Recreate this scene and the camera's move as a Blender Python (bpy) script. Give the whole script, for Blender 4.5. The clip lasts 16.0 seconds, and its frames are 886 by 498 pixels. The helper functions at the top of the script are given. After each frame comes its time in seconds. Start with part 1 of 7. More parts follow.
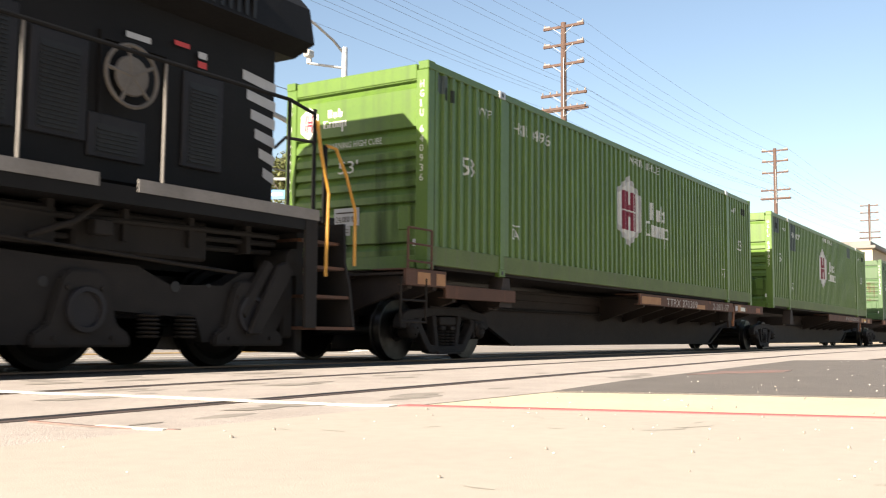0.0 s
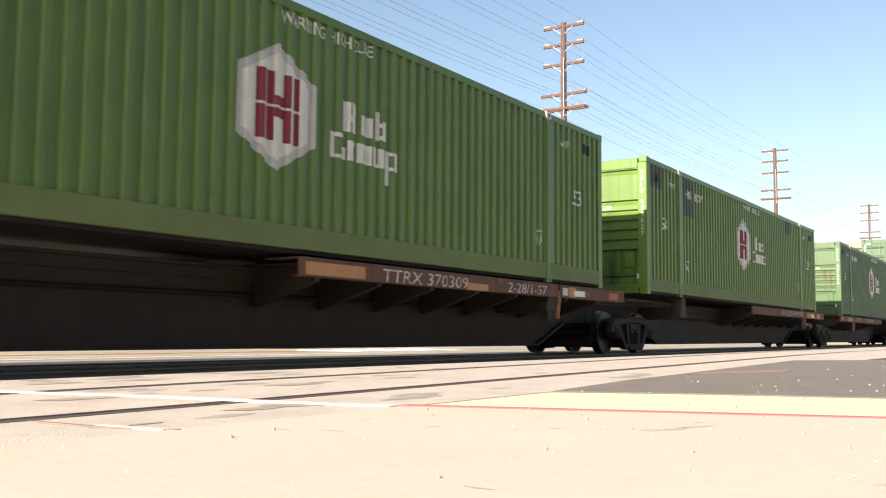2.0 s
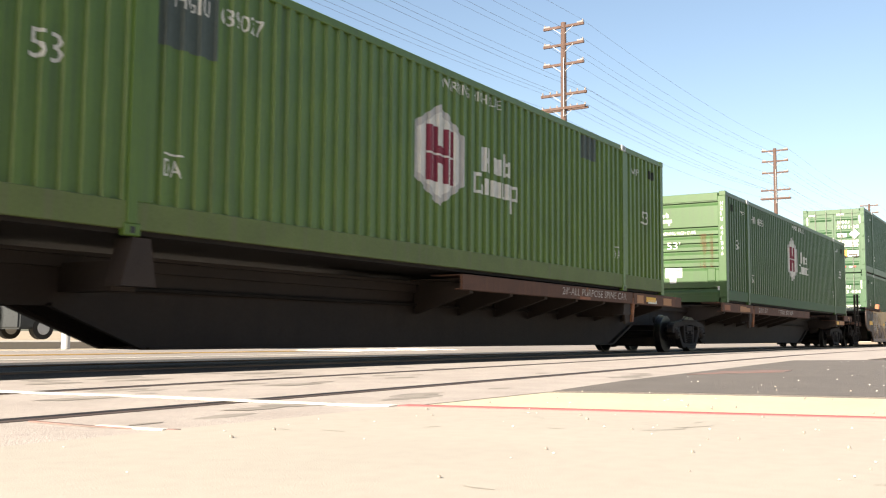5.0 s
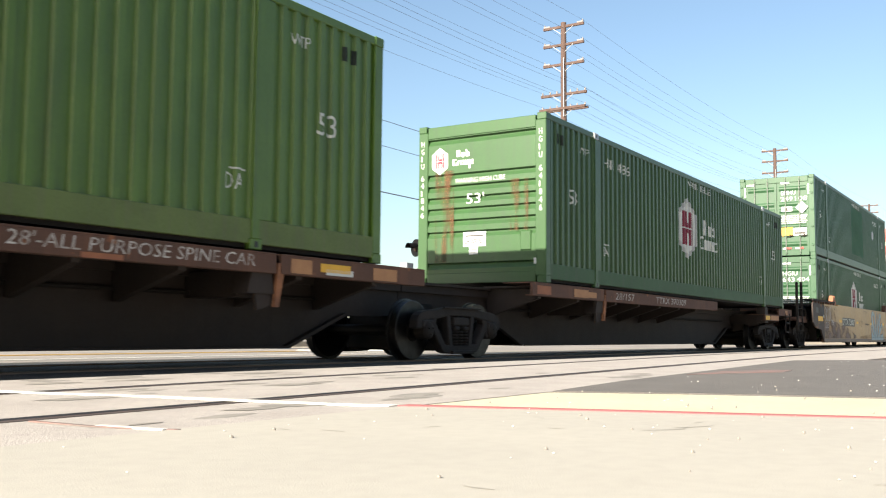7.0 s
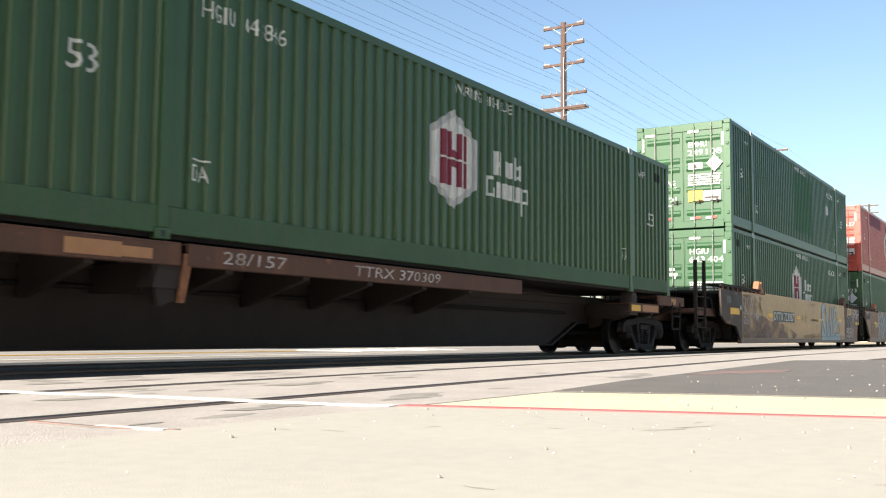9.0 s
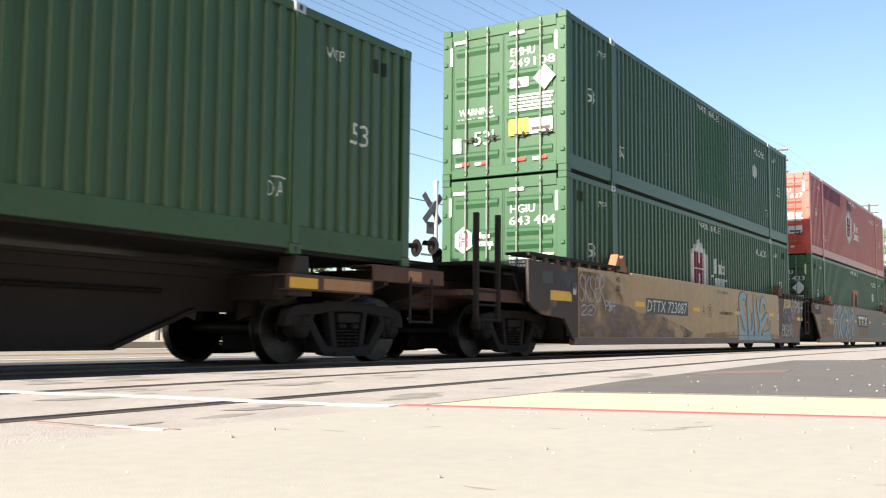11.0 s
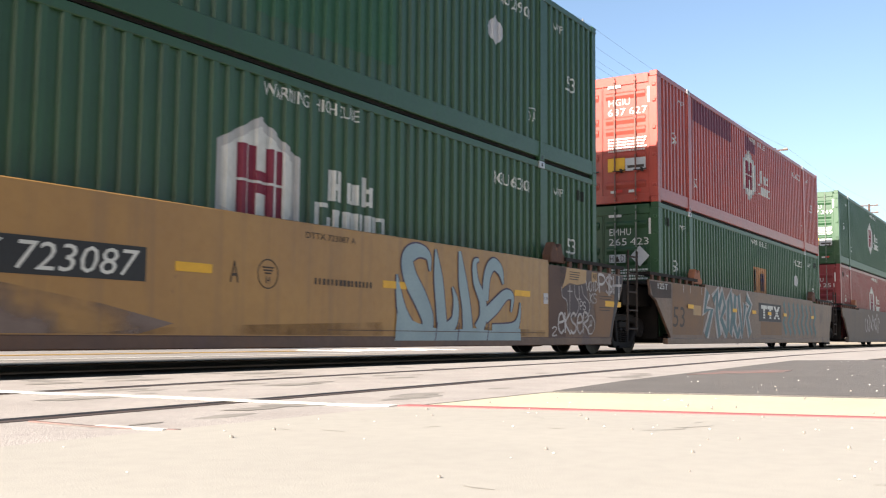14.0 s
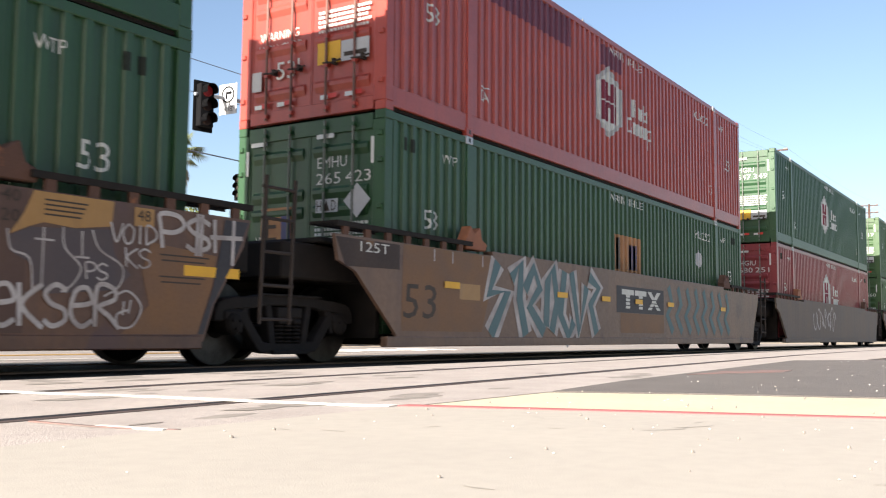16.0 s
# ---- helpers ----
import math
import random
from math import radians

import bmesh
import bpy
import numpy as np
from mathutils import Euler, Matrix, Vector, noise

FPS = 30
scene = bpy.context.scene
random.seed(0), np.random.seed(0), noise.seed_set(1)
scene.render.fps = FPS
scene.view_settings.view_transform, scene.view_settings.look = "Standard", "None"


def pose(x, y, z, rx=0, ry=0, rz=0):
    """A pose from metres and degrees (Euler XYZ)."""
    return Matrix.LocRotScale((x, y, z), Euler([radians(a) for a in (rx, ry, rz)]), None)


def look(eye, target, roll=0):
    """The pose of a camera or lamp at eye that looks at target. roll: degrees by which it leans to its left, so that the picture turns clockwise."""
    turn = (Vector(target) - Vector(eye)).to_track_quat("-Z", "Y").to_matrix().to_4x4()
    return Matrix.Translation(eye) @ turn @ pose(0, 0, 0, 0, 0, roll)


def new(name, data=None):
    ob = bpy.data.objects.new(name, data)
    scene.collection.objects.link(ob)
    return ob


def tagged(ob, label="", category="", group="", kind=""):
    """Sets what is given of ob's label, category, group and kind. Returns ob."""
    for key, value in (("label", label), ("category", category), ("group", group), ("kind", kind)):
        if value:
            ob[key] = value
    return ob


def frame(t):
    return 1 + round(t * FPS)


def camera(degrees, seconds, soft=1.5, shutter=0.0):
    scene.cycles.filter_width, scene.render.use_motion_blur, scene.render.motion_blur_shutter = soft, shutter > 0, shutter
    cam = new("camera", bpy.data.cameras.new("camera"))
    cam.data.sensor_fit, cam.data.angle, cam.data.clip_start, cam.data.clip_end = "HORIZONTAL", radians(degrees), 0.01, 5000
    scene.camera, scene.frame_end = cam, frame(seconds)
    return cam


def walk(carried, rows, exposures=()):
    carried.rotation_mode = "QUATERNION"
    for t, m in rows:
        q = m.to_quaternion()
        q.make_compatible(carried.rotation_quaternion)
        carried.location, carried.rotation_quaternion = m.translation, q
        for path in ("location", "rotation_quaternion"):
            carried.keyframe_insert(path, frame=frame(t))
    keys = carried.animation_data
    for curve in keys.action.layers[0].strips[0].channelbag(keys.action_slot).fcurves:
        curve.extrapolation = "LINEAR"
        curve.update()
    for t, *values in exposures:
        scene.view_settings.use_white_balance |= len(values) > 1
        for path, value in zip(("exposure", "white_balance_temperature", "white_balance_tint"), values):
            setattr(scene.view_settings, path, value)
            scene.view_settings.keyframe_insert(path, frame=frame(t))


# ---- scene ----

# ---------------- camera ----------------
EYE = Vector((0.0, 0.0, 0.362))
PSI, TILT = radians(32.898), radians(5.097)
VIEW = Vector((math.cos(PSI) * math.cos(TILT), math.sin(PSI) * math.cos(TILT), math.sin(TILT)))
cam = camera(49.72, 16.0, soft=1.15, shutter=0.22)
walk(cam, [(0.0, look(EYE, EYE + VIEW, 0.52)), (16.0, look(EYE, EYE + VIEW, 0.52))],
     exposures=[(0.0, 1.65, 7150, 11), (4.7, 1.64, 7100, 11), (7.0, 1.6, 6600, 6), (11.0, 1.6, 6480, 8), (13.5, 1.6, 6490, 10.5), (16.0, 1.61, 6500, 12.5)])

# ---------------- world and sun ----------------
SUN = Vector((-1.0, 0.042, 0.49)).normalized()
world = bpy.data.worlds.new("sky")
scene.world = world
world.use_nodes = True
wn = world.node_tree
sky = wn.nodes.new("ShaderNodeTexSky")
sky.sky_type, sky.sun_disc = 'NISHITA', False
sky.sun_elevation = math.asin(SUN.z)
sky.sun_rotation = math.pi / 2 - math.atan2(SUN.y, SUN.x)
sky.altitude, sky.air_density, sky.dust_density, sky.ozone_density = 50, 1.0, 1.6, 1.3
wn.links.new(sky.outputs[0], wn.nodes["Background"].inputs[0])
wn.nodes["Background"].inputs[1].default_value = 0.067
sun = new("sun", bpy.data.lights.new("sun", 'SUN'))
sun.data.energy, sun.data.angle, sun.data.color = 5.0, radians(0.53), (1.0, 0.93, 0.82)
sun.matrix_world = look(SUN * 60, (0, 0, 0))

# ---------------- materials ----------------
def mat(name, col, rough=0.6, metal=0.0, col2=None, amount=0.5, scale=1.5, streak=None, streak_amount=0.4,
        bump=0.0, bump_scale=60.0, island=0.0, spots=None, spot_scale=6.0, spot_size=0.62, detail=6.0, spec=0.5):
    """Paint, metal, concrete, leaf: a base colour, patches of col2, streaks that run down, spots and fine relief."""
    m = bpy.data.materials.new(name)
    m.use_nodes = True
    n, l = m.node_tree.nodes, m.node_tree.links
    b = n["Principled BSDF"]
    b.inputs["Roughness"].default_value, b.inputs["Metallic"].default_value = rough, metal
    b.inputs["Specular IOR Level"].default_value = spec
    tc = n.new("ShaderNodeTexCoord")
    def noise_tex(s, stretch=(1, 1, 1), det=detail):
        mp = n.new("ShaderNodeMapping")
        mp.inputs["Scale"].default_value = stretch
        t = n.new("ShaderNodeTexNoise")
        t.inputs["Scale"].default_value, t.inputs["Detail"].default_value = s, det
        l.new(tc.outputs["Object"], mp.inputs[0]); l.new(mp.outputs[0], t.inputs["Vector"])
        return t.outputs["Fac"]
    def ramp(fac, lo, hi):
        r = n.new("ShaderNodeMapRange")
        r.inputs["From Min"].default_value, r.inputs["From Max"].default_value = lo, hi
        l.new(fac, r.inputs["Value"])
        return r.outputs[0]
    def mix(fac, a, c):
        x = n.new("ShaderNodeMix"); x.data_type = 'RGBA'
        l.new(fac, x.inputs[0])
        if isinstance(a, tuple): x.inputs[6].default_value = (*a, 1)
        else: l.new(a, x.inputs[6])
        x.inputs[7].default_value = (*c, 1)
        return x.outputs[2]
    def times(fac, k):
        x = n.new("ShaderNodeMath"); x.operation = 'MULTIPLY'
        l.new(fac, x.inputs[0]); x.inputs[1].default_value = k
        return x.outputs[0]
    col2 = col2 or tuple(c * 0.72 for c in col)
    out = mix(times(ramp(noise_tex(scale), 0.35, 0.68), amount), col, col2)
    fine = noise_tex(scale * 14)
    out = mix(times(ramp(fine, 0.4, 0.75), amount * 0.35), out, tuple(c * 0.75 for c in col2))
    if streak:
        out = mix(times(ramp(noise_tex(1.0, (7, 7, 0.35)), 0.5, 0.72), streak_amount), out, streak)
    if spots:
        out = mix(ramp(noise_tex(spot_scale), spot_size, spot_size + 0.06), out, spots)
    if island:
        g = n.new("ShaderNodeNewGeometry"); hs = n.new("ShaderNodeHueSaturation")
        l.new(ramp(g.outputs["Random Per Island"], 0, 1), hs.inputs["Value"])
        hs.inputs["Value"].default_value = 1
        mr = n.new("ShaderNodeMapRange")
        mr.inputs["To Min"].default_value, mr.inputs["To Max"].default_value = 1 - island, 1 + island
        l.new(g.outputs["Random Per Island"], mr.inputs["Value"]); l.new(mr.outputs[0], hs.inputs["Value"])
        l.new(out, hs.inputs["Color"]); out = hs.outputs[0]
    l.new(out, b.inputs["Base Color"])
    rr = n.new("ShaderNodeMapRange")
    rr.inputs["To Min"].default_value, rr.inputs["To Max"].default_value = max(0.05, rough - 0.12), min(1, rough + 0.15)
    l.new(fine, rr.inputs["Value"]); l.new(rr.outputs[0], b.inputs["Roughness"])
    if bump:
        bp = n.new("ShaderNodeBump")
        bp.inputs["Strength"].default_value, bp.inputs["Distance"].default_value = bump, 0.01
        l.new(noise_tex(bump_scale, det=4), bp.inputs["Height"]); l.new(bp.outputs[0], b.inputs["Normal"])
    return m

def glow(name, col, strength):
    m = bpy.data.materials.new(name)
    m.use_nodes = True
    b = m.node_tree.nodes["Principled BSDF"]
    b.inputs["Base Color"].default_value = (*col, 1)
    b.inputs["Emission Color"].default_value, b.inputs["Emission Strength"].default_value = (*col, 1), strength
    return m

LIME = mat("lime_paint", (0.086, 0.162, 0.021), 0.42, col2=(0.05, 0.108, 0.02), streak=(0.045, 0.075, 0.025), streak_amount=0.5, bump=0.08)
LEAF = mat("grass_green_paint", (0.035, 0.09, 0.026), 0.42, col2=(0.03, 0.068, 0.024), streak=(0.035, 0.06, 0.03), streak_amount=0.45, bump=0.08)
FOREST = mat("forest_green_paint", (0.023, 0.078, 0.029), 0.42, col2=(0.02, 0.06, 0.027), streak=(0.03, 0.055, 0.037), streak_amount=0.45, bump=0.08)
REDPAINT = mat("red_paint", (0.4, 0.068, 0.046), 0.34, col2=(0.26, 0.045, 0.038), streak=(0.2, 0.05, 0.05), streak_amount=0.3, bump=0.08)
MAROON = mat("maroon_paint", (0.25, 0.04, 0.045), 0.34, streak=(0.13, 0.03, 0.03), bump=0.08)
PATCH = mat("slate_repair_patch", (0.06, 0.085, 0.075), 0.6, streak=(0.04, 0.05, 0.05))
INKBLUE = mat("blue_marker_paint", (0.05, 0.06, 0.22), 0.6, col2=(0.1, 0.09, 0.12), amount=0.9, scale=5)
PURPLE = mat("plum_repair_patch", (0.16, 0.04, 0.07), 0.6)
GREENPATCH = mat("dull_green_repair_patch", (0.022, 0.1, 0.045), 0.6)
WHITE = mat("white_lettering", (0.62, 0.63, 0.59), 0.6, col2=(0.45, 0.47, 0.43), amount=0.5, scale=9)
DULLWHITE = mat("dulled_white_paint", (0.44, 0.44, 0.43), 0.6, col2=(0.33, 0.34, 0.32), scale=6)
WORN = mat("worn_white_lettering", (0.6, 0.58, 0.54), 0.7, col2=(0.12, 0.07, 0.05), amount=0.8, scale=10)
SILVER = mat("silver_reflector", (0.62, 0.62, 0.6), 0.35, 0.2)
WINE = mat("wine_lettering", (0.2, 0.012, 0.035), 0.6)
YELLOW = mat("yellow_reflector", (0.75, 0.42, 0.02), 0.5, col2=(0.55, 0.3, 0.03), scale=6)
ORANGE = mat("orange_guide_paint", (0.33, 0.125, 0.058), 0.7, col2=(0.16, 0.07, 0.045), scale=5)
REDTAPE = mat("red_reflector", (0.6, 0.04, 0.03), 0.4)
BLACKP = mat("black_paint", (0.015, 0.015, 0.016), 0.5)
VENTDARK = mat("vent_shadow_green", (0.012, 0.02, 0.012), 0.8)
STEEL = mat(spec=0.12, name="dark_oily_steel", col= (0.02, 0.018, 0.017), rough=0.7, col2=(0.034, 0.028, 0.024), scale=5, bump=0.3)
BEAM = mat(spec=0.3, name="dusty_brown_steel", col= (0.032, 0.025, 0.022), rough=0.75, col2=(0.05, 0.037, 0.03), scale=2, streak=(0.03, 0.022, 0.02), bump=0.3)
RUST = mat("rust_brown_steel", (0.11, 0.055, 0.037), 0.85, col2=(0.07, 0.04, 0.03), scale=3, streak=(0.2, 0.09, 0.05), spots=(0.27, 0.11, 0.05), spot_scale=5, spot_size=0.66, bump=0.4)
RUSTBRIGHT = mat("bright_rust", (0.3, 0.13, 0.06), 0.85, col2=(0.14, 0.065, 0.04), amount=0.9, scale=6, bump=0.4)
TAN = mat("faded_tan_patch", (0.42, 0.22, 0.1), 0.7, col2=(0.3, 0.14, 0.07), scale=6)
WHEEL = mat(spec=0.12, name="wheel_steel", col= (0.006, 0.0057, 0.0057), rough=0.6, col2=(0.01, 0.009, 0.008), scale=6, bump=0.15)
RIM = mat("worn_wheel_rim", (0.075, 0.072, 0.07), 0.38, 0.9, col2=(0.03, 0.028, 0.026), amount=0.9, scale=5)
CAST = mat(spec=0.25, name="dusty_cast_steel", col=(0.019, 0.017, 0.0165), rough=0.8, col2=(0.034, 0.029, 0.026), scale=4, bump=0.4, spots=(0.018, 0.016, 0.015), spot_scale=7, spot_size=0.6)
RAIL = mat("rail_steel", (0.12, 0.09, 0.075), 0.4, 0.8, col2=(0.18, 0.1, 0.07), scale=4)
OCHRE = mat("mustard_well_paint", (0.36, 0.2, 0.055), 0.4, col2=(0.28, 0.15, 0.05), amount=0.6, scale=0.8, streak=(0.16, 0.1, 0.06), streak_amount=0.35, spots=(0.12, 0.06, 0.045), spot_scale=1.9, spot_size=0.68, bump=0.1)
OCHRE_OLD = mat("rusted_mustard_well_paint", (0.135, 0.068, 0.038), 0.5, col2=(0.075, 0.045, 0.038), amount=0.9, scale=1.1, streak=(0.08, 0.05, 0.045), streak_amount=0.5, spots=(0.09, 0.05, 0.045), spot_scale=1.3, spot_size=0.6, bump=0.2)
ENDBROWN = mat("dark_rusted_end_paint", (0.04, 0.026, 0.022), 0.7, col2=(0.062, 0.04, 0.03), amount=0.9, scale=1.6, streak=(0.04, 0.03, 0.03), streak_amount=0.5, spots=(0.16, 0.085, 0.04), spot_scale=2.2, spot_size=0.63, bump=0.3)
WELLBROWN = mat("brown_well_paint", (0.185, 0.11, 0.07), 0.5, col2=(0.125, 0.08, 0.06), amount=0.9, scale=1.1, streak=(0.1, 0.065, 0.055), streak_amount=0.4, spots=(0.1, 0.06, 0.05), spot_scale=1.3, spot_size=0.62, bump=0.2)
GREYWELL = mat("grey_brown_well_paint", (0.11, 0.09, 0.08), 0.65, col2=(0.16, 0.11, 0.07), scale=1.0, streak=(0.06, 0.05, 0.05))
LOCO = mat(spec=0.12, name="black_locomotive_paint", col= (0.012, 0.0118, 0.0123), rough=0.6, col2=(0.018, 0.0172, 0.0172), scale=2, bump=0.05)
LOCOFRAME = mat(spec=0.2, name="scuffed_black_door_paint", col=(0.022, 0.022, 0.026), rough=0.6, col2=(0.032, 0.031, 0.034), scale=3, bump=0.05)
LOCOGREY = mat(spec=0.12, name="sooty_truck_paint", col= (0.023, 0.022, 0.022), rough=0.75, col2=(0.034, 0.031, 0.03), scale=3, bump=0.2)
GRILLE = mat("grille_black", (0.008, 0.008, 0.009), 0.6)
HANDRAIL_Y = mat("amber_handrail_paint", (0.6, 0.3, 0.04), 0.45)
CONCRETE = mat("sunlit_concrete", (0.39, 0.357, 0.31), 0.9, col2=(0.35, 0.32, 0.28), scale=0.9, amount=0.6, spots=(0.31, 0.285, 0.25), spot_scale=2.2, spot_size=0.72, bump=0.15, bump_scale=140)
PANEL = mat("crossing_panel_concrete", (0.40, 0.355, 0.325), 0.9, col2=(0.33, 0.29, 0.265), scale=2.2, amount=0.9, spots=(0.27, 0.235, 0.215), spot_scale=3.1, spot_size=0.68, bump=0.5, bump_scale=120)
PANEL_STAIN = mat("oil_stain", (0.2, 0.18, 0.16), 0.8, col2=(0.3, 0.27, 0.24), amount=0.9, scale=6)
SCUFF = mat("scuffed_concrete", (0.36, 0.33, 0.285), 0.9, col2=(0.37, 0.34, 0.3), amount=0.9, scale=8)
GUTTER = mat("pale_gutter_concrete", (0.52, 0.47, 0.34), 0.9, col2=(0.45, 0.4, 0.29), scale=1.5, bump=0.4, bump_scale=140)
ASPHALT = mat("grey_asphalt", (0.14, 0.125, 0.115), 0.92, col2=(0.1, 0.09, 0.085), scale=2.2, spots=(0.3, 0.27, 0.23), spot_scale=38, spot_size=0.73, bump=0.8, bump_scale=200)
DUSTROAD = mat("dusty_road", (0.29, 0.25, 0.22), 0.9, col2=(0.2, 0.18, 0.165), scale=0.5, amount=0.9, spots=(0.36, 0.27, 0.18), spot_scale=0.7, spot_size=0.62, bump=0.4, bump_scale=120)
SHADEDASPHALT = mat("dark_shaded_track_asphalt", (0.035, 0.033, 0.032), 0.9, col2=(0.055, 0.051, 0.048), scale=2, bump=0.7, bump_scale=160)
SAND = mat("dusty_ground", (0.38, 0.31, 0.22), 0.95, col2=(0.27, 0.22, 0.165), scale=0.35, spots=(0.13, 0.11, 0.09), spot_scale=0.9, spot_size=0.64, bump=0.6, bump_scale=40)
OLDRAIL = mat("rusty_sunken_rail", (0.07, 0.05, 0.045), 0.7, col2=(0.11, 0.09, 0.085), scale=4, spec=0.3)
GROOVE = mat("flangeway_dirt", (0.05, 0.04, 0.038), 0.9, col2=(0.09, 0.075, 0.07), scale=5)
KERBRED = mat("red_kerb_paint", (0.36, 0.09, 0.095), 0.85, col2=(0.3, 0.14, 0.13), scale=5)
ROADWHITE = mat("white_road_paint", (0.75, 0.73, 0.68), 0.8, col2=(0.5, 0.47, 0.43), scale=6)
YELLOWLINE = mat("worn_yellow_road_paint", (0.55, 0.33, 0.08), 0.8, col2=(0.4, 0.27, 0.12), scale=5)
GALV = mat("galvanised_steel", (0.5, 0.51, 0.52), 0.45, 0.5, col2=(0.4, 0.41, 0.43), scale=5)
GREYPOLE = mat("grey_pole_paint", (0.3, 0.31, 0.33), 0.5, col2=(0.24, 0.25, 0.27), scale=3)
POLEWOOD = mat("creosoted_pole_wood", (0.085, 0.05, 0.04), 0.85, col2=(0.06, 0.037, 0.03), scale=4, streak=(0.13, 0.08, 0.065), bump=0.4)
INSUL = mat("porcelain", (0.3, 0.27, 0.26), 0.3)
WIRE = mat("wire", (0.09, 0.095, 0.11), 0.7)
SIGBLACK = mat("signal_black", (0.01, 0.01, 0.011), 0.9, spec=0.08)
LENS = mat("dark_lens", (0.03, 0.018, 0.015), 0.6, spec=0.2)
REDLENS = glow("lit_red_lens", (0.5, 0.015, 0.012), 0.45)
DIMRED = glow("red_signal_lens", (0.16, 0.01, 0.01), 0.1)
WASHRED = mat("washed_red_road_paint", (0.24, 0.13, 0.115), 0.9, col2=(0.15, 0.12, 0.11), amount=0.9, scale=3)
WHEELGREY = mat("grubby_wheel_paint", (0.15, 0.135, 0.12), 0.7, col2=(0.09, 0.08, 0.07), scale=5)
DIRTYWHITE_LIT = mat("dirty_white_stripe_and_lit_edge", (0.25, 0.235, 0.22), 0.7, col2=(0.13, 0.12, 0.11), scale=3)
SKYBLOCK = mat("plain_sky_blocker", (0.2, 0.18, 0.16), 0.9)
SIGNWHITE = mat("sign_white", (0.5, 0.51, 0.52), 0.7, col2=(0.4, 0.41, 0.42), scale=4)
BACKGREY = mat("grey_sign_back", (0.07, 0.075, 0.085), 0.7, col2=(0.15, 0.155, 0.165), amount=0.9, scale=8)
SIGNBLUE = mat("sign_blue", (0.1, 0.28, 0.55), 0.5)
FROND = mat("palm_frond", (0.115, 0.13, 0.045), 0.7, spec=0.2, col2=(0.15, 0.15, 0.06), scale=0.8, island=0.45)
THATCH = mat("dry_palm_thatch", (0.25, 0.16, 0.08), 0.9, col2=(0.16, 0.1, 0.05), scale=2, island=0.35)
BARK = mat("grey_bark", (0.24, 0.21, 0.18), 0.9, col2=(0.15, 0.13, 0.11), scale=3, bump=0.5)
LEAFY = mat("bush_leaf", (0.12, 0.14, 0.05), 0.8, col2=(0.085, 0.105, 0.035), scale=0.6, island=0.4, spec=0.2)
EUCA = mat("gum_leaf", (0.095, 0.11, 0.045), 0.7, spec=0.2, col2=(0.09, 0.09, 0.035), scale=0.6, island=0.5)
STUCCO = mat("beige_stucco", (0.5, 0.42, 0.32), 0.9, col2=(0.43, 0.36, 0.28), scale=0.5)
ROOFTILE = mat("grey_roof", (0.2, 0.19, 0.18), 0.9)
GLASS = mat("dark_window_glass", (0.03, 0.04, 0.05), 0.08)
CARPAINT = mat("dark_grey_car_paint", (0.05, 0.055, 0.06), 0.3, 0.3)
RUBBER = mat("tyre_rubber", (0.015, 0.015, 0.015), 0.85)
SKYBLUE = mat("pale_blue_spray_paint", (0.27, 0.37, 0.4), 0.6, col2=(0.19, 0.28, 0.32), scale=2)
TEAL = mat("teal_spray_paint", (0.07, 0.14, 0.155), 0.6, col2=(0.1, 0.17, 0.18), scale=2)
SPRAYWHITE = mat("white_spray_paint", (0.48, 0.46, 0.45), 0.6, col2=(0.26, 0.23, 0.22), amount=0.9, scale=4)
SPRAYPLUM = mat("plum_spray_outline", (0.07, 0.05, 0.09), 0.6)
SPRAYDARK = mat("dark_spray_paint", (0.035, 0.033, 0.04), 0.6)
BROWNBLOCK = mat("brown_painted_block", (0.085, 0.05, 0.04), 0.7, col2=(0.12, 0.07, 0.045), scale=2)
INK = mat("dark_lettering", (0.045, 0.03, 0.02), 0.6)

RODGREY = mat("dull_zinc_rod", (0.17, 0.185, 0.165), 0.55, 0.2, col2=(0.14, 0.16, 0.13), scale=3)
RODS = {REDPAINT: mat("rusty_lock_rod", (0.2, 0.1, 0.08), 0.6, col2=(0.1, 0.06, 0.05), scale=3)}
RAILPAINT = {
    LIME: mat("dusty_lime_rail", (0.115, 0.165, 0.05), 0.7, col2=(0.07, 0.1, 0.035), scale=2.5, streak=(0.12, 0.12, 0.08), streak_amount=0.5),
    LEAF: mat("dusty_green_rail", (0.045, 0.105, 0.045), 0.7, col2=(0.035, 0.075, 0.035), scale=2.5, streak=(0.07, 0.085, 0.06), streak_amount=0.5)}
def stain(name, col, most, stretch=(5, 5, .9), lo=.42, hi=.75):
    """A thin film of rust or grime that breaks up in patches and runs down."""
    m = mat(name, col, 0.9, scale=4, spec=0.1)
    n, l = m.node_tree.nodes, m.node_tree.links
    tc, mp, t, r = n.new("ShaderNodeTexCoord"), n.new("ShaderNodeMapping"), n.new("ShaderNodeTexNoise"), n.new("ShaderNodeMapRange")
    mp.inputs["Scale"].default_value = stretch
    t.inputs["Scale"].default_value, t.inputs["Detail"].default_value = 1.3, 7
    r.inputs["From Min"].default_value, r.inputs["From Max"].default_value, r.inputs["To Max"].default_value = lo, hi, most
    l.new(tc.outputs["Object"], mp.inputs[0]); l.new(mp.outputs[0], t.inputs["Vector"]); l.new(t.outputs["Fac"], r.inputs["Value"])
    l.new(r.outputs[0], n["Principled BSDF"].inputs["Alpha"])
    return m
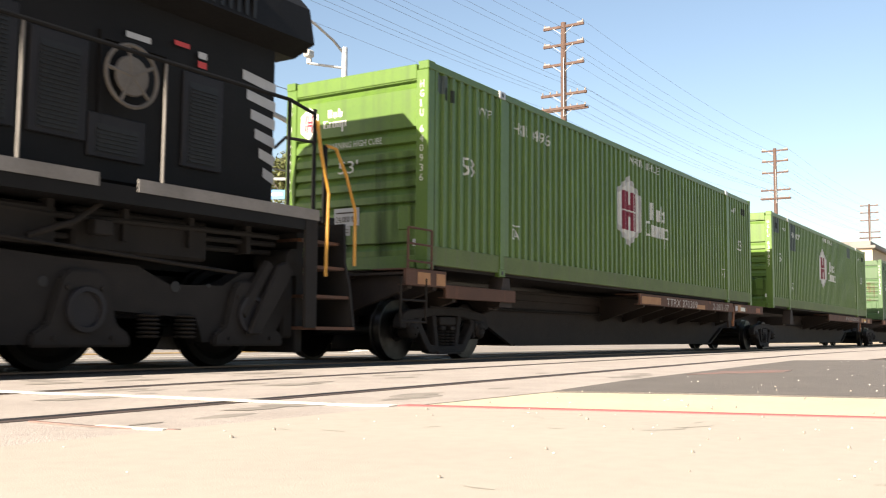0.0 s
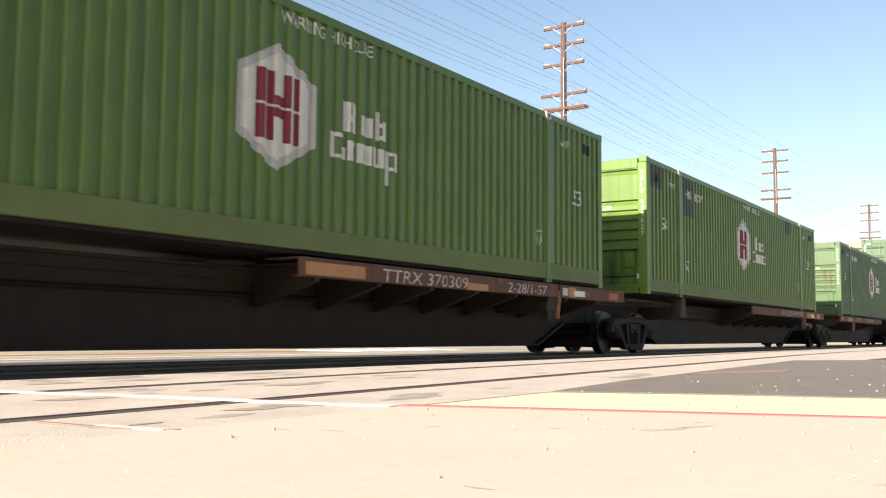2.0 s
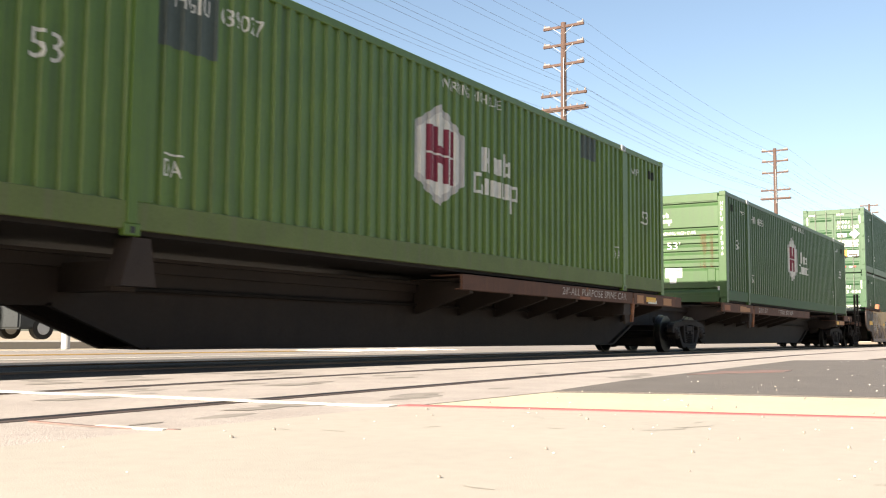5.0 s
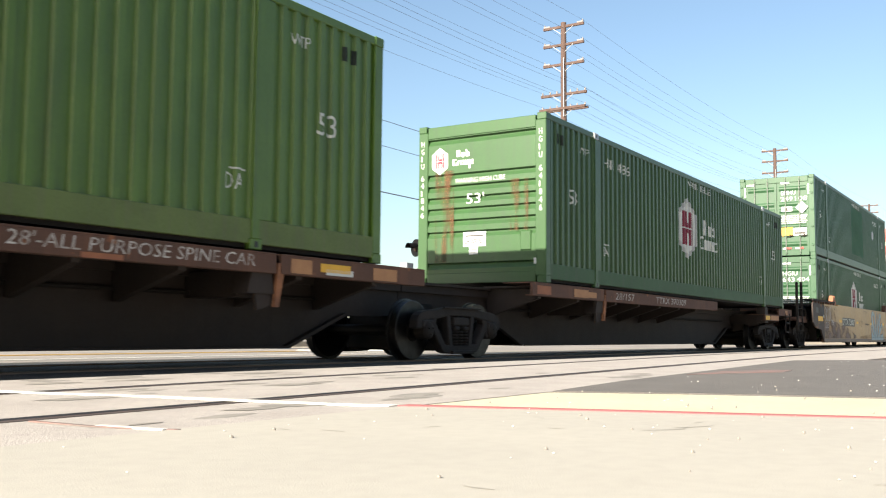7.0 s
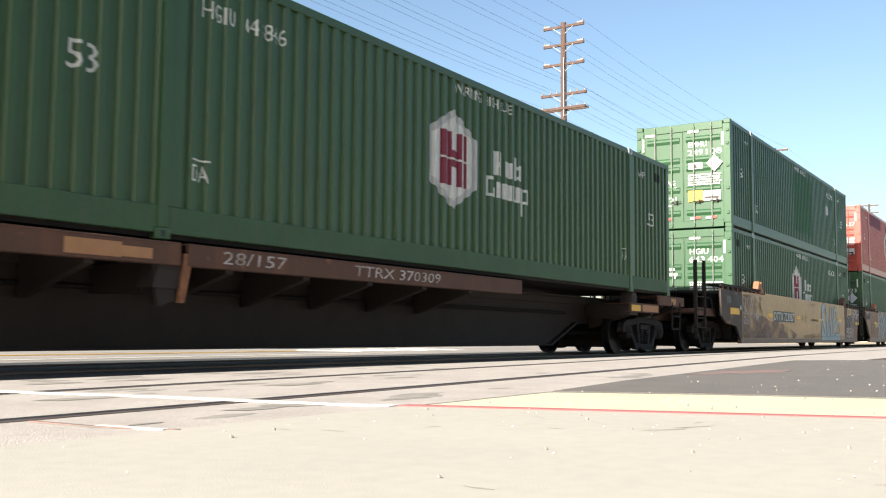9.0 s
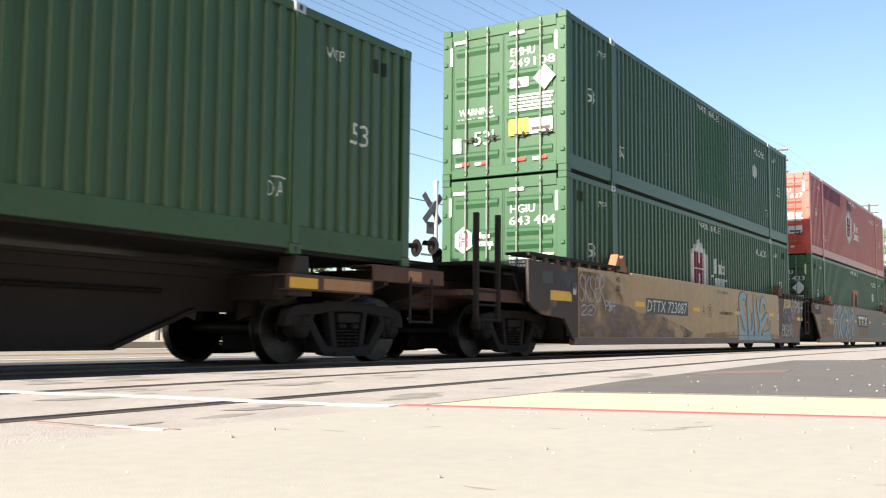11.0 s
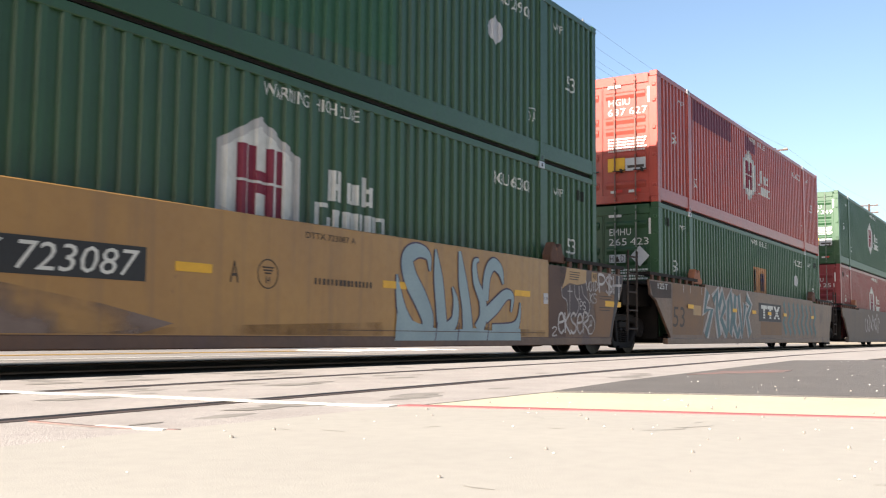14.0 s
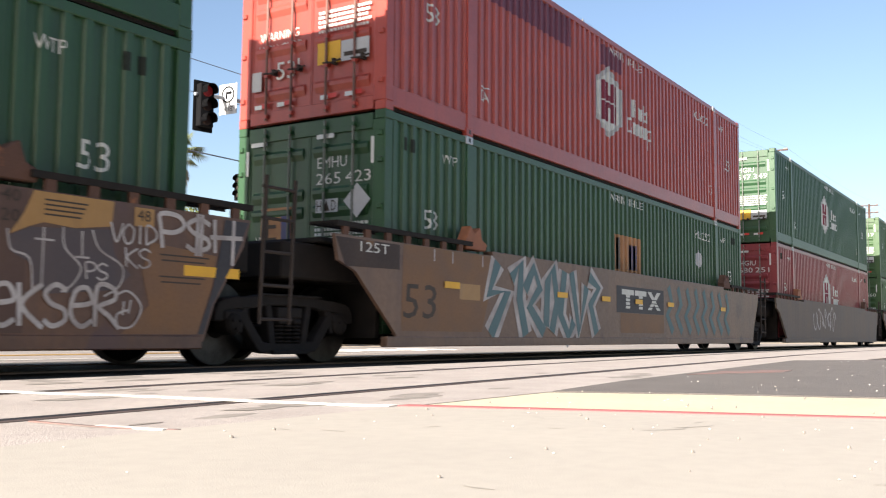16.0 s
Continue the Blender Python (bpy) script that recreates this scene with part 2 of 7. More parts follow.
GREYFILM = stain("grey_primer_film", (0.25, 0.2, 0.18), 0.85, (.9, .9, 1.6), .36, .6)
MOTTLE = stain("mottled_rust_film", (0.13, 0.075, 0.045), 0.6, (1.6, 1.6, 1.6), .4, .75)
RUSTFILM, GRIMEFILM = stain("rust_film", (0.16, 0.07, 0.04), 0.75), stain("grime_film", (0.03, 0.031, 0.026), 0.5)
# ---------------- mesh helpers ----------------
ORIGIN = {}
D, WD, L, HT = 7.187, 2.591, 16.154, 2.896
YC, DF = D + WD / 2, D + WD

def thing(name, at, label, category, group="", kind=""):
    ob = new(name)
    ob.location = at
    ORIGIN[ob] = Vector(at)
    return tagged(ob, label, category, group, kind)

def part(name, bm, material, parent, label="", origin=None):
    """Links a bmesh given in world places as one mesh under its thing."""
    o = Vector(origin) if origin else ORIGIN[parent]
    bmesh.ops.translate(bm, verts=bm.verts, vec=-o)
    me = bpy.data.meshes.new(name)
    bm.to_mesh(me); bm.free()
    me.materials.append(material)
    ob = new(name, me)
    ob.parent = parent
    ob.location = o - ORIGIN[parent]
    ORIGIN[ob] = o
    if label: tagged(ob, label)
    return ob

def solo(name, bm, material, label, category, group="", kind="", origin=None):
    o = Vector(origin) if origin else Vector((0, 0, 0))
    bmesh.ops.translate(bm, verts=bm.verts, vec=-o)
    me = bpy.data.meshes.new(name)
    bm.to_mesh(me); bm.free()
    me.materials.append(material)
    ob = new(name, me)
    ob.location = o
    ORIGIN[ob] = o
    return tagged(ob, label, category, group, kind)

def box(bm, x0, x1, y0, y1, z0, z1, bevel=0.0):
    b = bmesh.ops.create_cube(bm, size=1.0)
    bmesh.ops.scale(bm, verts=b["verts"], vec=(x1 - x0, y1 - y0, z1 - z0))
    bmesh.ops.translate(bm, verts=b["verts"], vec=((x0 + x1) / 2, (y0 + y1) / 2, (z0 + z1) / 2))
    if bevel:
        es = {e for v in b["verts"] for e in v.link_edges}
        bmesh.ops.bevel(bm, geom=list(es), offset=bevel, segments=1, affect='EDGES')
    return bm

def boxes(*rows, bevel=0.0):
    bm = bmesh.new()
    for r in rows: box(bm, *r, bevel=bevel)
    return bm

def extrude(bm, outline, y0, y1, axis="y"):
    """A prism: outline of (x, z) from y0 to y1, or of (y, z) along x when axis is x, or (x, y) along z."""
    def at(u, v, w): return {"y": (u, w, v), "x": (w, u, v), "z": (u, v, w)}[axis]
    a = [bm.verts.new(at(u, v, y0)) for u, v in outline]
    b = [bm.verts.new(at(u, v, y1)) for u, v in outline]
    bm.faces.new(a); bm.faces.new(list(reversed(b)))
    for i in range(len(a)):
        j = (i + 1) % len(a)
        bm.faces.new((a[i], b[i], b[j], a[j]))
    bmesh.ops.recalc_face_normals(bm, faces=bm.faces)
    return bm

def rod(bm, p, q, r, n=8, r2=None):
    p, q = Vector(p), Vector(q)
    r2 = r if r2 is None else r2
    m = (q - p).to_track_quat('Z', 'Y').to_matrix()
    ring = [[bm.verts.new(c + m @ Vector((s * math.cos(k * math.tau / n), s * math.sin(k * math.tau / n), 0))) for k in range(n)] for c, s in ((p, r), (q, r2))]
    bm.faces.new(list(reversed(ring[0]))); bm.faces.new(ring[1])
    for k in range(n):
        bm.faces.new((ring[0][k], ring[0][(k + 1) % n], ring[1][(k + 1) % n], ring[1][k]))
    return bm

def pipe(bm, pts, r, n=8):
    """One bent tube through the points."""
    pts = [Vector(p) for p in pts]
    rings = []
    for i, p in enumerate(pts):
        d = (pts[min(i + 1, len(pts) - 1)] - pts[max(i - 1, 0)]).normalized()
        u = d.cross(Vector((0, 0, 1)) if abs(d.z) < .9 else Vector((0, 1, 0))).normalized()
        v = u.cross(d)
        if rings and u.dot(last) < 0: u, v = -u, -v
        last = u
        rings.append([bm.verts.new(p + (u * math.cos(k * math.tau / n) + v * math.sin(k * math.tau / n)) * r) for k in range(n)])
    for a, b in zip(rings, rings[1:]):
        for k in range(n): bm.faces.new((a[k], a[(k + 1) % n], b[(k + 1) % n], b[k]))
    bm.faces.new(rings[0]); bm.faces.new(rings[-1])
    bmesh.ops.recalc_face_normals(bm, faces=bm.faces)
    return bm

def lathe(bm, c, prof, n=28, axis="y"):
    """Turns a profile of (radius, offset) round an axis through c."""
    rings = []
    for r, o in prof:
        ring = []
        for k in range(n):
            a = k * math.tau / n
            u, v = r * math.cos(a), r * math.sin(a)
            ring.append(bm.verts.new(Vector(c) + Vector({"y": (u, o, v), "z": (u, v, o), "x": (o, u, v)}[axis])))
        rings.append(ring)
    for a, b in zip(rings, rings[1:]):
        for k in range(n):
            bm.faces.new((a[k], a[(k + 1) % n], b[(k + 1) % n], b[k]))
    bm.faces.new(rings[0]); bm.faces.new(rings[-1])
    bmesh.ops.recalc_face_normals(bm, faces=bm.faces)
    return bm

LETTERS = {}
def letters(text):
    """The flat mesh of a word in the built-in font, in a box from 0 to 1."""
    if text not in LETTERS:
        cu = bpy.data.curves.new("letters", 'FONT')
        cu.body, cu.resolution_u, cu.offset = text, 2, 0.0
        ob = bpy.data.objects.new("letters", cu)
        scene.collection.objects.link(ob)
        me = bpy.data.meshes.new_from_object(ob.evaluated_get(bpy.context.evaluated_depsgraph_get()))
        v = [x.co.copy() for x in me.vertices]
        x0, x1 = min(a.x for a in v), max(a.x for a in v)
        y0, y1 = min(a.y for a in v), max(a.y for a in v)
        LETTERS[text] = ([((a.x - x0) / (x1 - x0), (a.y - y0) / (y1 - y0)) for a in v], [tuple(p.vertices) for p in me.polygons])
        bpy.data.objects.remove(ob); bpy.data.curves.remove(cu); bpy.data.meshes.remove(me)
    return LETTERS[text]

PITCH, DEPTH = 0.22, 0.038
def corr(s):
    """How far the side sheet lies behind its ridges at s metres along it."""
    q = s % PITCH
    if q < 0.075: return 0.0
    if q < 0.1: return DEPTH * (q - 0.075) / 0.025
    if q < 0.195: return DEPTH
    return DEPTH * (1 - (q - 0.195) / 0.025)
BREAKS = (0.0, 0.075, 0.1, 0.195)

def flat_shape(polys):
    """polys: lists of (u, v)."""
    bm = bmesh.new()
    for p in polys: bm.faces.new([bm.verts.new((u, 0, v)) for u, v in p])
    return bm

def word(text, u, v, w, h, lean=0.0):
    vs, fs = letters(text)
    bm = bmesh.new()
    made = [bm.verts.new((u + a * w + (b - .5) * h * lean, 0, v + b * h)) for a, b in vs]
    for f in fs:
        try: bm.faces.new([made[i] for i in f])
        except ValueError: pass
    return bm

def on_side(bm, y, wave=None, off=0.004):
    """Lays a flat (u, v) mesh on a near side; wave: where the ridges of the sheet start."""
    if wave is not None:
        us = [q.co.x for q in bm.verts]
        k = math.floor((min(us) - wave) / PITCH)
        while wave + k * PITCH < max(us):
            for b in BREAKS:
                x = wave + k * PITCH + b
                if min(us) < x < max(us):
                    bmesh.ops.bisect_plane(bm, geom=bm.verts[:] + bm.edges[:] + bm.faces[:], plane_co=(x, 0, 0), plane_no=(1, 0, 0))
            k += 1
        bmesh.ops.triangulate(bm, faces=[f for f in bm.faces if len(f.verts) > 4])
    for q in bm.verts:
        q.co.y = y + (corr(q.co.x - wave) if wave is not None else 0) - off
    return bm

def on_front(bm, x, off=0.004):
    """Lays a flat (u, v) mesh on an end; u runs from the far side towards the near one."""
    for q in bm.verts:
        q.co = Vector((x - off, DF - q.co.x, q.co.z))
    return bm

def quad(u0, u1, v0, v1): return [(u0, v0), (u1, v0), (u1, v1), (u0, v1)]

def smooth(pts, n=5):
    """More points on a soft curve through the given ones."""
    out = []
    for i in range(len(pts) - 1):
        p, a, b, q = pts[max(i - 1, 0)], pts[i], pts[i + 1], pts[min(i + 2, len(pts) - 1)]
        for k in range(n):
            u = k / n
            out.append(tuple(a[j] + .5 * u * (b[j] - p[j] + u * (2 * p[j] - 5 * a[j] + 4 * b[j] - q[j] + u * (3 * (a[j] - b[j]) + q[j] - p[j]))) for j in (0, 1)))
    return out + [pts[-1]]
TRAIN = []      # (thing, place) of all that rides along
WHEELS = []     # (wheel set, radius)

# ---------------- containers ----------------
MID = (2.0, 2.3)
def hexagon(u, v, w, h): return [(u, v + h * 0.25), (u + w / 2, v), (u + w, v + h * 0.25), (u + w, v + h * 0.75), (u + w / 2, v + h), (u, v + h * 0.75)]
def emblem_bars(u, v, w, h):
    a = []
    for z0, z1, c0, c1 in ((.51, .77, .51, .585), (.23, .49, .415, .49)):
        for b0, b1 in ((.25, .34), (.38, .455), (.59, .665), (.70, .79)): a.append(quad(u + w * b0, u + w * b1, v + h * z0, v + h * z1))
        a.append(quad(u + w * .4555, u + w * .5895, v + h * c0, v + h * c1))
    return a
def brand_blocks(u, v, w, h):
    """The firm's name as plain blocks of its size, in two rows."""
    a, k, half = [], w / 5.0, h * 0.5
    for i, (dx, ww, z0, z1) in enumerate(((0.9, 0.28, .5, 1), (1.35, 0.28, .5, 1), (1.95, .25, .5, .85), (2.4, .25, .5, .85), (3.0, .25, .5, 1), (3.42, .3, .5, .85))):
        a.append(quad(u + dx * k, u + (dx + ww + .08) * k, v + h * z0 + .03, v + h * z1))
    a.append(quad(u + 1.262 * k, u + 1.348 * k, v + h * .7, v + h * .8))
    a += [quad(u + 2.282 * k, u + 2.398 * k, v + h * .535, v + h * .6), quad(u + 3.332 * k, u + 3.418 * k, v + h * .56, v + h * .62), quad(u + 3.332 * k, u + 3.418 * k, v + h * .75, v + h * .82)]
    for dx, ww, z0, z1 in ((0, .3, .1, .5), (.75, .25, .1, .3), (1.15, .25, .1, .42), (1.8, .28, .1, .42), (2.35, .28, .1, .42), (2.8, .25, .1, .42), (3.25, .25, .1, .42), (3.7, .27, -.15, .42), (4.3, .3, .1, .42)):
        a.append(quad(u + dx * k, u + (dx + ww + .08) * k, v + h * z0, v + h * z1 - .01))
    for dx, ww, z0, z1 in ((.302, .6, .42, .5), (.302, .446, .1, .17), (1.402, .25, .34, .42), (2.082, .266, .1, .17), (2.082, .266, .34, .41), (3.052, .196, .1, .17), (3.972, .326, .1, .17), (3.972, .326, .34, .41)):
        a.append(quad(u + (dx + .08) * k, u + (dx + ww) * k, v + h * z0, v + h * z1 - .012))
    return a

def container(x0, z0, paint, label, doors, number, group, patches=(), emblem=True, high=True, plate=True, lower=False, diamond=None, films=()):
    c = thing("container", (x0, YC, z0), label, "container", group)
    x1, z1 = x0 + L, z0 + HT
    spans = ((x0 + 0.16, x0 + MID[0]), (x0 + MID[1], x1 - MID[1]), (x1 - MID[0], x1 - 0.16))
    wave = x0 + 0.2
    for near in (True, False):
        bm = bmesh.new()
        for a, b in spans:
            xs = sorted({a, b} | {wave + k * PITCH + q for k in range(-2, 80) for q in BREAKS if a < wave + k * PITCH + q < b})
            low, top = [], []
            for x in xs:
                y = D + 0.01 + corr(x - wave) if near else DF - 0.01 - corr(x - wave)
                low.append(bm.verts.new((x, y, z0 + 0.3))); top.append(bm.verts.new((x, y, z1 - 0.1)))
            for i in range(len(xs) - 1):
                f = (low[i], low[i + 1], top[i + 1], top[i])
                bm.faces.new(f if near else tuple(reversed(f)))
        part("side_panel", bm, paint, c)
        ya, yb = (D, D + 0.07) if near else (DF - 0.07, DF)
        part("bottom_rail", boxes((x0 + 0.16, x1 - 0.16, ya + 0.004, yb, z0 + 0.065, z0 + 0.33), bevel=0.008), RAILPAINT.get(paint, paint), c)
        part("top_rail", boxes((x0 + 0.16, x1 - 0.16, ya + 0.004, yb, z1 - 0.115, z1 - 0.01), bevel=0.008), paint, c)
        for x in (x0 + MID[0], x1 - MID[1]):
            bm = boxes((x, x + 0.12, ya - 0.012 if near else ya, yb if near else yb + 0.012, z0 + 0.12, z1 - 0.12), (x + 0.12, x + 0.3, ya + 0.006, yb - 0.006, z0 + 0.33, z1 - 0.12), bevel=0.006)
            post = part("lift_post", bm, paint, c)
            for z in (z0, z1 - 0.12):
                part("corner_casting", boxes((x - 0.03, x + 0.16, ya - 0.015 if near else ya, yb if near else yb + 0.015, z + 0.002, z + 0.12), bevel=0.01), GALV if z > z0 and near else paint, post)
                if near:
                    part("casting_hole", boxes((x + 0.04, x + 0.09, ya - 0.018, ya + 0.01, z + 0.03, z + 0.09)), BLACKP, post)
        for x in (x0, x1 - 0.17):
            post = part("corner_post", boxes((x, x + 0.17, ya, yb + (0.13 if near else 0), z0 + 0.12, z1 - 0.12) if near else (x, x + 0.17, ya - 0.13, yb, z0 + 0.12, z1 - 0.12), bevel=0.01), paint, c)
            for z in (z0, z1 - 0.12):
                part("corner_casting", boxes((x - 0.003, x + 0.178, ya - 0.004 if near else yb - 0.17, ya + 0.17 if near else yb + 0.004, z, z + 0.12), bevel=0.008), paint, post)
    part("roof", boxes((x0 + 0.1, x1 - 0.1, D + 0.06, DF - 0.06, z1 - 0.05, z1 - 0.02)), paint, c)
    part("floor", boxes((x0 + 0.1, x1 - 0.1, D + 0.06, DF - 0.06, z0 + 0.02, z0 + 0.16)), STEEL, c)
    part("rear_end", boxes((x1 - 0.08, x1 - 0.04, D + 0.19, DF - 0.19, z0 + 0.1, z1 - 0.1)), paint, c)
    part("end_header", boxes((x0 + 0.004, x0 + 0.12, D + 0.2, DF - 0.2, z1 - 0.24, z1 - 0.03), bevel=0.008), paint, c)
    part("end_sill", boxes((x0 + 0.004, x0 + 0.12, D + 0.2, DF - 0.2, z0 + 0.02, z0 + 0.2), bevel=0.008), paint, c)
    S = lambda name, polys, m, lab="": part(name, on_side(flat_shape(polys), D + 0.01, wave), m, c, lab)
    W = lambda text, u, v, w, h, m=WHITE: part("lettering", on_side(word(text, x0 + u, z0 + v, w, h), D + 0.01, wave), m, c)
    F = lambda text, u, v, w, h, m=WHITE, x=0.02: part("lettering", on_front(word(text, u, z0 + v, w, h), x0 + x), m, c)
    FS = lambda name, polys, m, x=0.02, lab="": part(name, on_front(flat_shape([[(u, z0 + v) for u, v in p] for p in polys]), x0 + x), m, c, lab)
    # writing on the side
    W("53", 0.97, 1.43, 0.32, 0.27)
    W("WTP", 1.42, 2.4, 0.34, 0.13)
    if not lower:
        W("DA", 2.42, 0.62, 0.22, 0.17); S("arrow", [quad(x0 + 2.42, x0 + 2.66, z0 + 0.83, z0 + 0.85)], WHITE)
        W("DA", 13.5, 0.62, 0.22, 0.17); S("arrow", [quad(x0 + 13.55, x0 + 13.79, z0 + 0.83, z0 + 0.85)], WHITE)
    W("53", 14.92, 1.43, 0.32, 0.27)
    W(number.split()[0], 2.52 if not doors else 12.35, 2.32, 0.46, 0.19); W(number.split()[1], 3.1 if not doors else 12.93, 2.32, 0.64, 0.19)
    W("WTP", 14.45, 2.4, 0.3, 0.13)
    if high: W("WARNING  HIGH CUBE", 7.35, 2.6, 1.65, 0.15)
    if emblem:
        u = 6.65
        S("emblem", [hexagon(x0 + u, z0 + 0.9, 1.28, 1.44)], DULLWHITE, "white hexagonal emblem with a dull rim")
        part("emblem_field", on_side(flat_shape([hexagon(x0 + u + .1, z0 + 1.01, 1.08, 1.22)]), D + 0.01, wave, 0.0055), WHITE, c)
        part("emblem_inlay", on_side(flat_shape(emblem_bars(x0 + u, z0 + 0.9, 1.28, 1.44)), D + 0.01, wave, 0.0085), WINE, c)
        S("brand_mark", brand_blocks(x0 + 8.2, z0 + 1.14, 1.5, 0.8), WHITE, "white painted brand blocks")
    if not doors or z0 < 2:
        for u in (.44, .62, 15.36, 15.54): S("vent", [quad(x0 + u, x0 + u + .07, z0 + 2.42, z0 + 2.6)], VENTDARK)
    if diamond:
        a, b = x0 + diamond[0], z0 + diamond[1]
        S("hazard_diamond", [[(a, b - .26), (a + .28, b), (a, b + .26), (a - .28, b)]], SIGNWHITE, "white diamond placard")
    for u, v, w, h, m in patches:
        part("repair_patch", on_side(flat_shape([quad(x0 + u, x0 + u + w, z0 + v, z0 + v + h)]), D + 0.01, wave, 0.003), m, c)
    if not doors:
        lines = (0.27, 0.92, 1.13, 1.34, 1.54, 1.75, 1.96, 2.52)
        prof = [(0.05, HT - 0.1)]
        for z in lines:
            prof += [(0.018, HT - z + 0.015), (0.075, HT - z - 0.005), (0.06, HT - z - 0.04), (0.02, HT - z - 0.1)]
        prof.append((0.03, 0.1))
        bm = bmesh.new()
        a = [bm.verts.new((x0 + o, D + 0.2, z0 + z)) for o, z in prof]
        b = [bm.verts.new((x0 + o, DF - 0.2, z0 + z)) for o, z in prof]
        for i in range(len(prof) - 1): bm.faces.new((a[i], b[i], b[i + 1], a[i + 1]))
        part("blind_end", bm, paint, c)
        FS("emblem", [hexagon(0.28, 1.98, 0.34, 0.5)], WHITE); FS("emblem_inlay", emblem_bars(0.28, 1.98, 0.34, 0.5), WINE, 0.016)
        FS("brand_mark", brand_blocks(0.72, 2.1, 0.46, 0.3), WHITE)
        F("WARNING HIGH CUBE", 0.78, 1.8, 1.02, 0.09, x=0.012); F("53'", 1.02, 1.42, 0.36, 0.19, x=0.012)
        if plate:
            FS("weight_plate", [quad(0.96, 1.42, 0.66, 0.92), quad(1.08, 1.26, 0.52, 0.655)], SIGNWHITE, 0.014)
            F("24,000 lbs", 1.0, 0.7, 0.38, 0.1, INK, 0.008); FS("small_print", [quad(1.0, 1.38, 0.84, 0.86), quad(1.1, 1.24, 0.6, 0.61), quad(1.1, 1.24, 0.56, 0.57)], INK, 0.008)
        part("document_box", boxes((x0 - 0.0, x0 + 0.05, D + 0.28, D + 0.5, z0 + 0.55, z0 + 0.9), bevel=0.02), paint if plate else GALV, c)
        for y in (2.46, 0.06):
            for i, ch in enumerate(number.replace(" ", "")):
                F(ch, y, 2.52 - i * 0.135 - (0.09 if i > 3 else 0), 0.022 if ch in "I1" else 0.062, 0.1, x=-0.001)
        for u, w, v, h, m in films: FS("stain_film", [quad(u, u + w, v, v + h)], m, 0.012)
        FS("mark", [quad(2.36, 2.41, 0.32, 0.42)], SIGNWHITE, 0.0)
    else:
        for k in (0, 1):
            ya = D + 0.2 + k * 1.1
            bm = boxes((x0 + 0.03, x0 + 0.07, ya, ya + 1.085, z0 + 0.2, z1 - 0.24))
            door = part("door", bm, paint, c)
            bm = bmesh.new()
            for v in (0.42, 1.05, 1.62, 1.86, 2.42):
                extrude(bm, [(x0 + 0.03, z0 + v + 0.09), (x0 - 0.004, z0 + v + 0.05), (x0 - 0.004, z0 + v - 0.0), (x0 + 0.03, z0 + v - 0.08)], ya + 0.08, ya + 1.0)
            part("door_rib", bm, paint, door)
            part("door_gasket", boxes((x0 + 0.02, x0 + 0.03, ya + 1.06, ya + 1.085, z0 + 0.2, z1 - 0.24)), paint, door)
            for b in (0.3, 0.78) if k == 0 else (0.3, 0.76):
                bm = bmesh.new()
                rod(bm, (x0 - 0.03, ya + b, z0 + 0.06), (x0 - 0.03, ya + b, z1 - 0.06), 0.018)
                part("lock_rod", bm, RODS.get(paint, RODGREY), door)
                for v in (0.12, 0.7, 1.1, 1.9, 2.5, 2.74): part("rod_bracket", boxes((x0 - 0.05, x0 + 0.03, ya + b - 0.03, ya + b + 0.03, z0 + v - 0.025, z0 + v + 0.025)), paint, door)
                bm = bmesh.new()
                pipe(bm, [(x0 - 0.05, ya + b + .04, z0 + 0.73), (x0 - 0.055, ya + b - 0.1, z0 + 0.715), (x0 - 0.05, ya + b - 0.26, z0 + 0.74)], 0.013, 6)
                part("door_handle", bm, BEAM, door)
                part("handle_catch", boxes((x0 - 0.06, x0 + 0.03, ya + b - 0.16, ya + b - 0.12, z0 + 0.69, z0 + 0.77)), BEAM, door)
            for v in (0.35, 1.0, 1.6, 2.2, 2.55):
                yy = D + 0.03 if k == 0 else DF - 0.11
                part("hinge", boxes((x0 - 0.03, x0 + 0.01, yy, yy + 0.08, z0 + v, z0 + v + 0.07), bevel=0.01), paint, door)
            for u, w, v, h in ((0.25 + (1 - k) * 1.2, 0.3, 2.6, 0.06), (0.16 if k else 2.37, 0.05, 2.2, 0.35)):
                FS("reflector", [quad(u, u + w, v, v + h)], SILVER, 0.0)
            for u in (0.3, 0.72): 
                uu = u + (1 - k) * 1.2
                FS("reflector", [quad(uu, uu + 0.13, 0.24, 0.3)], SILVER, -0.0); FS("reflector", [quad(uu + 0.131, uu + 0.28, 0.25, 0.31)], REDTAPE, -0.0)
        n = number.split()
        F(n[0], 1.46, 2.2, 0.5, 0.15); F(n[1][:3], 1.44, 1.98, 0.42, 0.155); F(n[1][3:], 1.94, 1.98, 0.42, 0.155)
        F("WARNING", 0.36, 1.2, 0.72, 0.13); F("HIGH CUBE", 0.34, 1.02, 0.78, 0.13)
        F("53'", 0.7, 0.62, 0.42, 0.26, x=-0.004)
        rows = []
        for i in range(5):
            u = 1.45
            rnd = random.Random(i * 7 + len(number))
            while u < 2.3:
                w = 0.02 + rnd.random() * 0.05
                rows.append(quad(u, u + w, 1.42 - i * 0.065, 1.46 - i * 0.065)); u += w + 0.015
        FS("small_print", rows, WHITE, 0.0)
